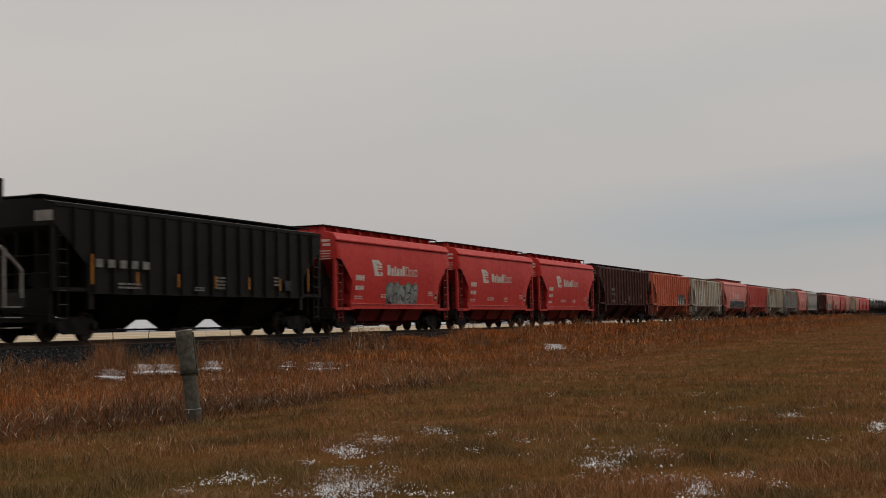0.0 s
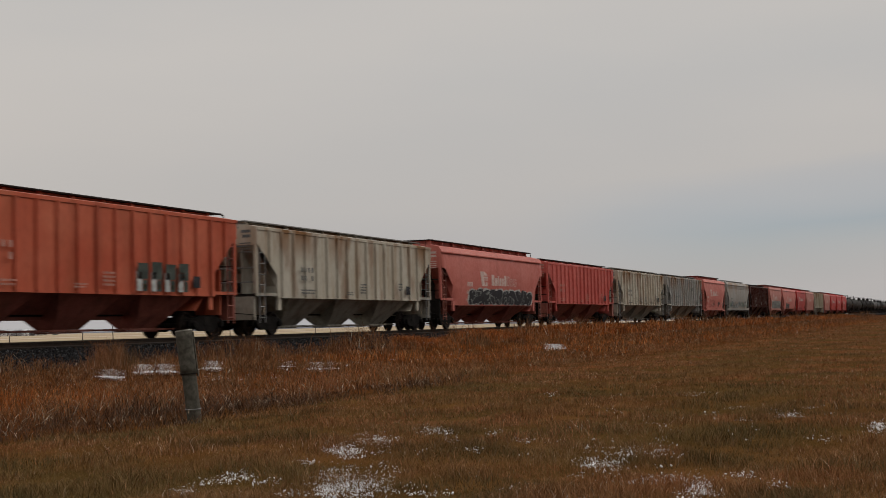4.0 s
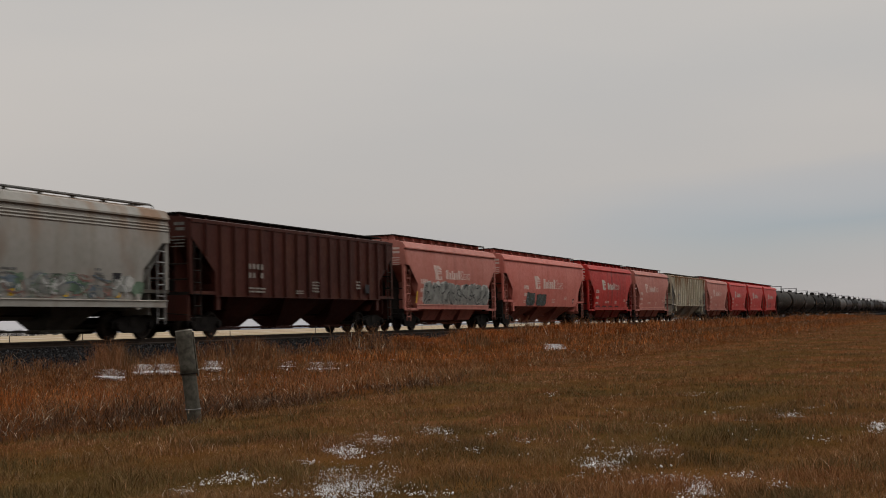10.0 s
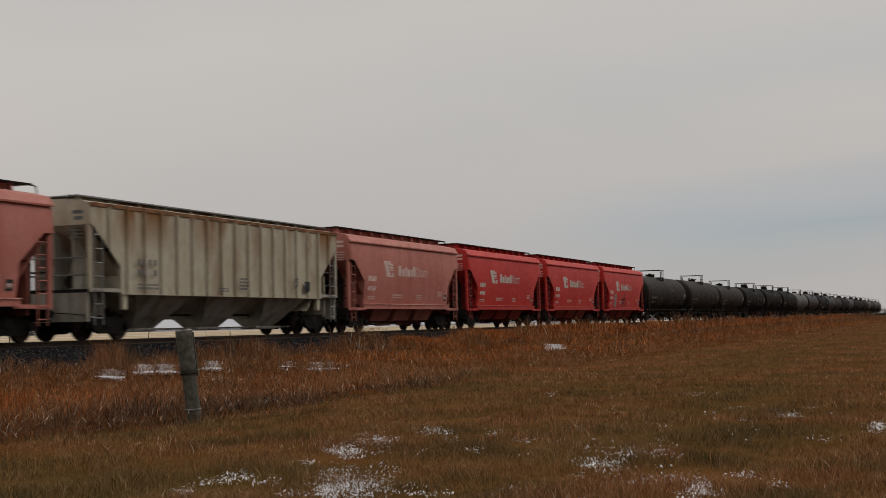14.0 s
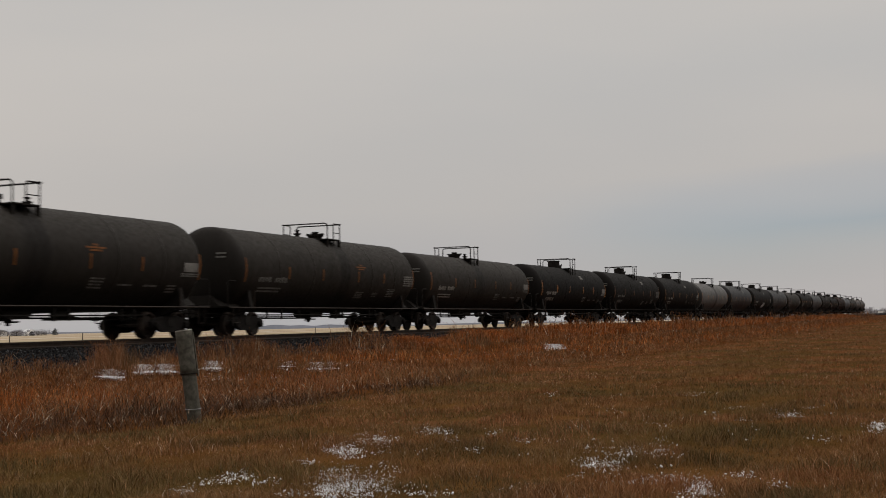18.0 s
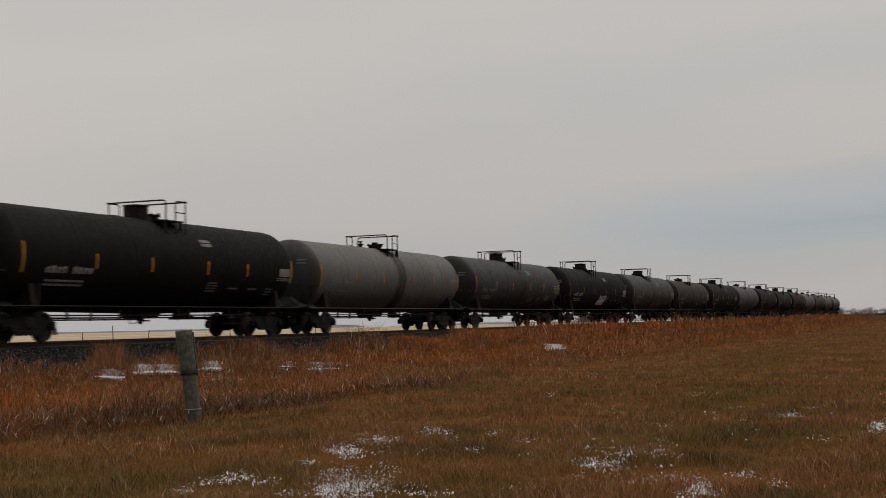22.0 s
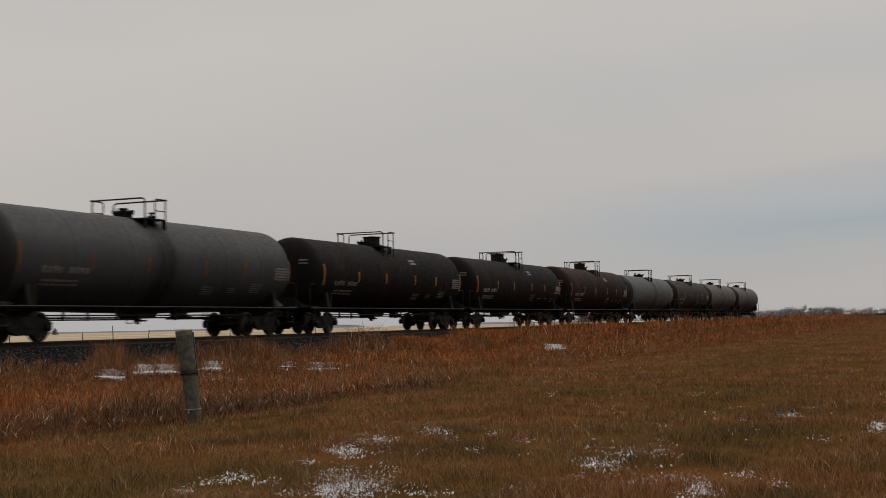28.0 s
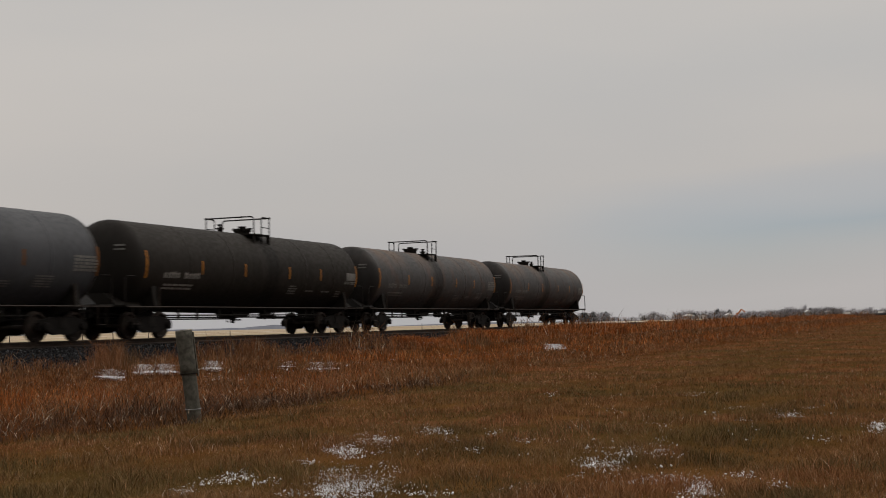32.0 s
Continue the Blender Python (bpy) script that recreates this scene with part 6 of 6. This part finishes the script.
    blades("dead_leaves", lx[some], ly[some], 0.13 * g.uniform(0.4, 1.2, len(x))[some], 1.15 * w[some], 2.6, TALL_GRASS, "bent dead leaves and seed heads of ditch grass", 18, up[some])
    pale = (dark & (g.random(len(x)) < 0.09)) | (rest & (x < 60) & (g.random(len(x)) < 0.022))
    blades("seed_heads", lx[pale], ly[pale], 0.07 * g.uniform(0.5, 1.5, len(x))[pale], 1.5 * w[pale], 3.2, SEED_HEADS, "pale curled seed heads on withered weeds", 19, up[pale])
    # the bank beside the ballast, farther down the line, where the grass has grown up to the ties
    g2 = np.random.default_rng(41)
    bx = np.exp(g2.uniform(np.log(50), np.log(330), 46000))
    by = 22.0 + 2.9 * g2.random(len(bx)) ** 0.8 * np.clip((bx - 44) / 26, 0.2, 1)
    bh = 0.52 * g2.uniform(0.5, 1.15, len(bx)) * np.clip(0.8 + 0.3 * np.sin(0.31 * bx + 2 * np.sin(0.11 * bx)), 0.5, 1.2)
    blades("bank_grass", bx, by, bh, 0.0065 * bx / 16 * g2.uniform(0.6, 1.3, len(bx)), 1.2, FOX_GRASS, "rusty grass grown up the bank to the track", 42)
    # taller tufts here and there by the ballast and in the ditch
    for name, material, label, seed, spots in (
            ("grass_tufts", TALL_GRASS, "taller rusty grass tufts beside the ballast", 10, ((31.1, 21.3, 0.50, 420), (36.3, 21.4, 0.85, 620), (34.8, 22.2, 0.6, 260), (24.0, 21.9, 0.45, 200), (43.0, 21.8, 0.75, 300), (50.0, 22.0, 0.7, 260), (20.6, 11.2, 0.55, 200), (17.0, 12.4, 0.6, 160), (58.0, 21.5, 0.7, 260), (66.0, 21.0, 0.7, 260))),
            ("tan_tufts", TAN_GRASS, "soft tan grass tufts beside the ballast", 13, ((28.5, 21.2, 0.92, 900), (27.7, 21.0, 0.55, 300), (37.4, 21.6, 0.6, 240), (23.4, 12.2, 0.5, 160)))):
        tx, ty, th = [], [], []
        for cx, cy, hh, n in spots:
            r = g.normal(0, 1, n)
            tx.append(cx + 0.36 * r)
            ty.append(g.normal(cy, 0.28, n))
            th.append(hh * g.uniform(0.5, 1.1, n) * np.exp(-0.22 * r * r))
        tx, ty, th = map(np.concatenate, (tx, ty, th))
        blades(name, tx, ty, th, np.full(len(tx), 0.009), 0.7, material, label, seed)


build_grass()


def lumps(name, pts, material, label, category, seed, flat=0.6, lean=0.0):
    """Small angular lumps, six-cornered, as one mesh; lean makes them long, tilted scraps."""
    g = np.random.default_rng(seed)
    n = len(pts)
    unit = np.array([(1, 0, 0), (0, 1, 0), (-1, 0, 0), (0, -1, 0), (0, 0, flat), (0, 0, -flat)])
    jit = unit[None] * g.uniform(0.6, 1.3, (n, 6, 1)) + g.normal(0, 0.12, (n, 6, 3))
    turn = g.uniform(0, 6.28, n)
    c, sn = np.cos(turn)[:, None], np.sin(turn)[:, None]
    if lean:
        long = g.uniform(0.4, 1.9, (n, 1))
        jit[..., 2] *= long
        jit[..., 0] += jit[..., 2] * g.normal(0, lean, (n, 1))
        jit[..., 1] *= 0.6
    jx, jy = jit[..., 0] * c - jit[..., 1] * sn, jit[..., 0] * sn + jit[..., 1] * c
    jit[..., 0], jit[..., 1] = jx, jy
    co = (pts[:, None, :3] + jit * pts[:, None, 3:4]).reshape(-1, 3)
    tri = np.array([(0, 1, 4), (1, 2, 4), (2, 3, 4), (3, 0, 4), (1, 0, 5), (2, 1, 5), (3, 2, 5), (0, 3, 5)])
    f = (np.arange(n)[:, None, None] * 6 + tri[None]).reshape(-1, 3)
    me = bpy.data.meshes.new(name)
    me.vertices.add(n * 6)
    me.vertices.foreach_set("co", co.astype(np.float32).ravel())
    me.loops.add(len(f) * 3)
    me.loops.foreach_set("vertex_index", f.astype(np.int32).ravel())
    me.polygons.add(len(f))
    me.polygons.foreach_set("loop_start", (np.arange(len(f)) * 3).astype(np.int32))
    me.update(calc_edges=True)
    me.validate()
    me.materials.append(material)
    return tagged(new(name, me), label, category, "", "stuff")


def build_ballast():
    g = np.random.default_rng(12)
    n = 26000
    x = np.concatenate([g.uniform(5, 60, n), g.uniform(60, 140, n // 2)])
    y = g.uniform(22.6, 25.7, len(x))
    r = g.uniform(0.02, 0.05, len(x))
    z = land(x, y) + r * 0.2
    lumps("ballast", np.stack([x, y, z, r], 1), STONES, "dark grey crushed-stone ballast under the track", "ballast", 13)


build_ballast()

def build_snow():
    g = np.random.default_rng(15)
    for name, drifts, lift, size, per, label in (("snow_patches", DRIFTS, 0.050, 0.0068, 1.5, "thin old snow caught between grass blades"), ("ditch_snow", DITCH_SNOW, 0.30, 0.013, 3.4, "patches of old snow lying on flattened ditch grass")):
        pts = []
        far = size > 0.012
        for x, y, a, b, turn, n in drifts:
            m = max(3, int(n * per) // 9)
            cu, cv = np.repeat(g.normal(0, 0.45 if far else 0.62, m) * a, 9), np.repeat(g.normal(0, 0.5 if far else 0.7, m) * b, 9)
            u, v = cu + g.normal(0, 0.06, m * 9) * (1 + 0.5 * far), cv + g.normal(0, 0.05, m * 9) * (1 + 0.5 * far)
            t = radians(turn)
            px, py = x + u * math.cos(t) - v * math.sin(t), y + u * math.sin(t) + v * math.cos(t)
            low = g.random(len(px)) < (0.30 if far else 0.25)
            up = np.where(low, lift * 0.35, lift * g.uniform(0.2, 1.0, len(px)) ** 1.5)
            pts.append(np.stack([px, py, land(px, py) + up, size * (0.35 + g.exponential(0.45, len(px))).clip(0, 1.5) * np.where(low, 2.2 if far else 1.6, 0.95)], 1))
        lumps(name, np.concatenate(pts), SNOW, label, "snow", 16, 0.30 if far else 0.62, 0.3 if far else 0.7)


build_snow()


# ---- the old fence post beside the ditch ----
def build_post_thing():
    post = tagged(new("fence_post", None), "thick weathered grey timber fence post leaning in grass", "fence post")
    def shaft(bm, r0, r1, z0, z1, n=20, rough=0.006):
        rng = random.Random(8)
        rings = []
        for i in range(7):
            f = i / 6
            z, r = z0 + (z1 - z0) * f, r0 + (r1 - r0) * f
            rings.append([bm.verts.new(((r + 0.5 * rough * math.sin(5 * t + 1)) * math.cos(t) + rng.uniform(-rough, rough) * 0.5, (r + 0.5 * rough * math.sin(5 * t + 1)) * math.sin(t) + rng.uniform(-rough, rough) * 0.5, z)) for t in (2 * math.pi * k / n for k in range(n))])
        for q, w in zip(rings, rings[1:]):
            for k in range(n):
                f = bm.faces.new((q[k], q[(k + 1) % n], w[(k + 1) % n], w[k]))
                f.smooth = True
        bm.faces.new(rings[0][::-1])
        bm.faces.new(rings[-1])
    bm = bmesh.new()
    shaft(bm, 0.100, 0.098, -0.1, 0.75)
    part("shaft", bm, WOOD, post)
    bm = bmesh.new()
    shaft(bm, 0.112, 0.117, 0.68, 1.295)
    part("upper_shaft", bm, WOOD, post, "thicker upper half with split grain")
    bm = bmesh.new()
    shaft(bm, 0.119, 0.114, 1.287, 1.301)
    part("worn_top", bm, PALE_WOOD, post, "pale worn end grain of the post")
    bm = bmesh.new()
    box(bm, 0.050, 0.074, -0.116, -0.094, 0.64, 1.26)
    part("batten", bm, WOOD, post)
    for z, r, m in ((0.695, 0.119, STEEL_DARK), (0.20, 0.106, GALV)):
        bm = bmesh.new()
        tube(bm, [(r * math.cos(t), r * math.sin(t), z + 0.01 * math.sin(t)) for t in (2 * math.pi * k / 20 for k in range(21))], 0.007, 6)
        part("wire_loop", bm, m, post)
    post.matrix_world = Matrix.Translation((15.06, 9.85, float(land(15.06, 9.85)))) @ Matrix.Rotation(radians(-6.6), 4, Vector((0.927, 0.375, 0)))
    return post


build_post_thing()


# ---- beyond the track ----
def at_bearing(deg, dist):
    """A spot seen from the tripod: degrees off the track's line, and metres."""
    x, y = dist * math.cos(radians(deg)), dist * math.sin(radians(deg))
    return x, y, float(land(x, y))


BARK = plain("bark", (0.075, 0.062, 0.052), 0.9, 0, 0.3, 3)
# crown colours carry painted haze: paler and greyer than twigs close by
HAZY_TWIGS = shaded("hazy_bare_twigs", [(0.0, (0.165, 0.160, 0.175)), (1.0, (0.26, 0.25, 0.27))], None, 0.95)
HAZY_SPRUCE = shaded("hazy_spruce_needles", [(0.0, (0.095, 0.100, 0.105)), (1.0, (0.150, 0.155, 0.160))], None, 0.95)
SIDING = plain("white_siding", (0.62, 0.62, 0.62), 0.6, 0, 0.08, 1)
WHITE_STEEL = plain("white_sheet_steel", (0.86, 0.86, 0.87), 0.5, 0, 0.05, 1)
ROOFING = plain("grey_roof", (0.28, 0.29, 0.31), 0.7, 0, 0.15, 1)
ORANGE = plain("orange_paint", (0.42, 0.15, 0.05), 0.6, 0, 0.2, 1)
# the blue of distant haze is mixed into the hill colour
HAZY_HILL = plain("far_hill", (0.135, 0.142, 0.170), 0.95, 0, 0.15, 0.01)


def build_tree(kind, seed):
    """A tree in its own space: tapered trunk and limbs, and a crown of many small twig clumps with gaps."""
    rng = random.Random(seed)
    trunk, crown = bmesh.new(), bmesh.new()
    h = 6.5
    for i in range(5):
        z0, z1 = h * 0.16 * i, h * 0.16 * (i + 1)
        tube(trunk, [(rng.uniform(-.05, .05), rng.uniform(-.05, .05), z0 - (0.3 if i == 0 else 0.05)), (rng.uniform(-.1, .1), rng.uniform(-.1, .1), z1)], 0.22 - 0.035 * i, 6)
    limbs = []
    for i in range(16 if kind == "bare" else 6):
        a, z = rng.uniform(0, 6.28), h * rng.uniform(0.02, 0.62)
        l = rng.uniform(1.0, 2.2)
        e = (l * math.cos(a), l * math.sin(a), z + l * rng.uniform(0.5, 1.2))
        tube(trunk, [(0, 0, z), e], 0.06, 4)
        limbs.append(e)
    n = 900 if kind == "bare" else 560
    for _ in range(n):
        if kind == "bare":
            e = rng.choice(limbs)
            c = Vector((e[0] + rng.gauss(0, 0.55), e[1] + rng.gauss(0, 0.55), e[2] + rng.gauss(0.1, 0.7)))
            s = rng.uniform(0.10, 0.34)
        else:
            z = rng.uniform(0.05, 1.0)
            r = (1 - z) ** 0.7 * 1.9 * rng.uniform(0.55, 1.0)
            a = rng.uniform(0, 6.28)
            c, s = Vector((r * math.cos(a), r * math.sin(a), h * z)), rng.uniform(0.15, 0.4)
        d = Vector((rng.gauss(0, 1), rng.gauss(0, 1), rng.gauss(0.6, 0.8))).normalized()
        u = d.orthogonal().normalized() * s * (0.30 if kind == "bare" else 0.6)
        v = [crown.verts.new(c - u), crown.verts.new(c + u), crown.verts.new(c + d * s * 1.5)]
        crown.faces.new(v)
    me_t, me_c = bpy.data.meshes.new("trunk"), bpy.data.meshes.new("crown")
    trunk.to_mesh(me_t), crown.to_mesh(me_c)
    trunk.free(), crown.free()
    tree = new("tree", None)
    tagged(tree, "far bare tree with fine leafless twigs, paled with painted haze" if kind == "bare" else "far spruce in a shelterbelt, greyed with painted haze", "tree", "far trees")
    part("trunk", me_t, BARK, tree)
    part("crown", me_c, HAZY_TWIGS if kind == "bare" else HAZY_SPRUCE, tree)
    return tree


def plant(masters, rng, b0, b1, dist, n, scale, made):
    for k in range(n):
        b = b0 + (b1 - b0) * (k + rng.uniform(0.1, 0.9)) / n
        x, y, z = at_bearing(b, dist * rng.uniform(0.93, 1.07))
        src = rng.choice(masters)
        m = Matrix.Translation((x, y, z - 0.2)) @ Matrix.Rotation(rng.uniform(0, 6.28), 4, "Z")
        t = copy_thing(src, m)
        sc = 0.88 * scale * rng.uniform(0.7, 1.2)
        t.scale = (sc * 2.0, sc * 2.0, sc)
        made.append(t)


def build_far_trees():
    rng = random.Random(77)
    bare = [build_tree("bare", k) for k in (1, 2, 3)]
    spruce = [build_tree("spruce", k) for k in (4, 5)]
    spots = [(15.6, 820), (11.3, 840), (6.2, 800), (15.3, 800), (9.8, 830)]
    for src, (b, dist) in zip(bare + spruce, spots):
        x, y, z = at_bearing(b, dist)
        src.location = (x, y, z - 0.2)
    made = []
    plant(spruce + bare, rng, 14.7, 15.9, 760, 26, 0.85, made)      # dense rounded grove
    plant(bare, rng, 11.6, 14.6, 860, 16, 0.55, made)
    plant(bare, rng, 12.2, 13.2, 820, 8, 0.80, made)
    plant(bare * 2 + spruce[:1], rng, 9.3, 11.6, 830, 28, 0.85, made)
    plant(bare, rng, 6.6, 8.9, 800, 50, 0.66, made)
    plant(spruce[:1] + bare * 4, rng, 4.6, 6.9, 800, 60, 0.80, made)
    plant(bare, rng, 2.2, 4.7, 900, 20, 0.75, made)
    plant(bare, rng, 40.25, 42.5, 700, 34, 0.52, made)
    plant(bare, rng, 39.45, 39.95, 700, 6, 0.50, made)
    plant(spruce, rng, 39.05, 39.2, 700, 2, 0.55, made)


build_far_trees()


def building(b, dist, w, d, h, roof, wall_m, label):
    x, y, z = at_bearing(b, dist)
    ob = tagged(new("farm_building", None), label, "building", "far farm buildings")
    bm = bmesh.new()
    box(bm, -w / 2, w / 2, -d / 2, d / 2, -0.5, h)
    part("wall", bm, wall_m, ob)
    bm = bmesh.new()
    prism_x(bm, -w / 2 - 0.3, w / 2 + 0.3, [(-d / 2 - 0.3, h), (d / 2 + 0.3, h), (0, h + roof)])
    part("roof", bm, ROOFING if wall_m is SIDING else SIDING, ob)
    for k in (-0.25, 0.2):
        bm = bmesh.new()
        box(bm, w * k - 0.6, w * k + 0.6, -d / 2 - 0.06, -d / 2 + 0.02, h * 0.35, h * 0.75)
        part("window", bm, MARK_DARK, ob)
    ob.location = (x, y, z)
    ob.rotation_euler = (0, 0, radians(b + 12))


for b, dist, w, d, h, roof, m, label in (
        (11.1, 780, 9, 6, 2.0, 1.2, ROOFING, "low far shed with a snow-white roof"), (10.5, 790, 5, 4, 2.4, 1.2, SIDING, "small white far farm building"), (9.35, 780, 5, 4, 2.0, 1.2, ROOFING, "far shed with a white roof"),
        (6.75, 770, 3.5, 3, 2.0, 0.8, SIDING, "small white far shed"), (6.0, 770, 5, 4, 2.4, 1.3, ROOFING, "far house with a white roof"), (5.15, 760, 5, 4, 2.2, 1.2, ROOFING, "far house with a white roof"),
        (4.4, 760, 5.5, 3, 2.0, 0.7, SIDING, "long white far shed"), (3.0, 760, 2.6, 2.4, 2.0, 0.8, SIDING, "small white far hut"), (40.7, 690, 7, 5, 2.0, 1.0, SIDING, "low white farm shed among trees"), (41.3, 690, 6, 5, 2.2, 1.2, SIDING, "grey-roofed farm house among trees")):
    building(b, dist, w, d, h, roof, m, label)


def build_quonset():
    ob = tagged(new("arched_shed", None), "white round-arched farm shed with a dark open door", "shed")
    x, y, z = at_bearing(40.15, 690)
    bm = bmesh.new()
    arc = [(2.6 * math.cos(t), 3.2 * math.sin(t)) for t in (math.pi * k / 14 for k in range(15))]
    prism_x(bm, -5, 5, arc)
    part("shell", bm, WHITE_STEEL, ob)
    bm = bmesh.new()
    prism_x(bm, -5.06, -5.0, [(1.5 * math.cos(t), 2.2 * math.sin(t)) for t in (math.pi * k / 10 for k in range(11))])
    part("door", bm, MARK_DARK, ob)
    ob.location = (x, y, z)
    ob.rotation_euler = (0, 0, radians(40.15 + 15))


build_quonset()


def build_loader():
    """Orange machine with its boom raised, far off by the trees."""
    ob = tagged(new("loader", None), "far orange loader with a raised boom beside trees", "machine")
    x, y, z = at_bearing(9.0, 770)
    bm = bmesh.new()
    box(bm, -1.2, 1.2, -1.6, 1.6, 0.6, 1.8)
    box(bm, -0.8, 0.8, -0.7, 0.8, 1.8, 3.0)
    part("body", bm, ORANGE, ob)
    bm = bmesh.new()
    tube(bm, [(0, 0, 1.8), (0.4, 2.6, 5.2), (0.5, 4.6, 3.6)], 0.5, 6)
    part("boom", bm, ORANGE, ob)
    for sx in (-1, 1):
        for yy in (-1.1, 1.1):
            bm = bmesh.new()
            lathe_x(bm, [(sx * 1.2, 0.6), (sx * 1.6, 0.6)], 12, yy, 0.6)
            part("wheel", bm, STEEL_DARK, ob)
    ob.location = (x, y, z)
    ob.rotation_euler = (0, 0, radians(190))


build_loader()


def build_field_fence():
    fence = tagged(new("field_fence", None), "line of thin grey fence posts across the stubble field", "fence")
    rng = random.Random(3)
    me = cached("picket", lambda bm: tube(bm, [(0, 0, -0.2), (0, 0, 1.25)], 0.055, 6))
    for x, tall, tilt in ((103.5, 0.8, 0.03), (115.3, 0.95, 0.02), (121.0, 1.5, 0.01), (127.2, 1.1, 0.22), (146.0, 0.8, 0.0), (171.0, 0.9, 0.05), (186.0, 0.8, -0.04), (212.0, 1.0, 0.02), (238.0, 0.8, 0.0), (262.0, 0.9, 0.08)):
        ob = part("post", me, BARK, fence)
        ob.location = (x, 90 + rng.uniform(-0.3, 0.3), float(land(x, 90)))
        ob.rotation_euler = (rng.uniform(-0.04, 0.04), tilt, 0)
        ob.scale = (1, 1, tall)


build_field_fence()


def build_hills():
    for name, b0, b1, dist, top, seed in (("far_hill", 25.6, 31.4, 2600, 9.0, 1), ("far_hill", 30.0, 35.5, 3000, 4.5, 2), ("far_hill", 35.0, 46.0, 3200, 4.0, 3), ("far_hill", 12.0, 24.5, 3000, 4.0, 4), ("far_hill", 1.0, 12.5, 2800, 7.0, 5)):
        bm = bmesh.new()
        rng = random.Random(seed)
        ph = [rng.uniform(0, 6.28) for _ in range(4)]
        n = 40
        front, ridge, back = [], [], []
        for k in range(n + 1):
            f = k / n
            b = b0 + (b1 - b0) * f
            z = top * (math.sin(math.pi * f) ** 0.6) * (0.75 + 0.2 * math.sin(9 * f + ph[0]) + 0.08 * math.sin(31 * f + ph[1]))
            for lst, dd, zz in ((front, dist - 150, -2.0), (ridge, dist, z + 0.6), (back, dist + 200, -2.0)):
                lst.append(bm.verts.new((dd * math.cos(radians(b)), dd * math.sin(radians(b)), zz)))
        for k in range(n):
            bm.faces.new((front[k], front[k + 1], ridge[k + 1], ridge[k]))
            bm.faces.new((ridge[k], ridge[k + 1], back[k + 1], back[k]))
        tagged(part(name, bm, HAZY_HILL, None), "low wooded rise on the horizon, painted blue-grey with haze", "hill", "far hills", "structure")


build_hills()


def motions():
    times_ = [0.0] + [float(k) for k in range(1, 32)] + [32.0]
    for car, place in train:
        rows = []
        for t in times_:
            x = place - SPEED * t
            rows.append((t, pose(x, TRACK_Y, RAIL_Z + grade(x), 0, -math.degrees(math.atan(grade_slope(x))), 0)))
        walk(car, rows)


motions()
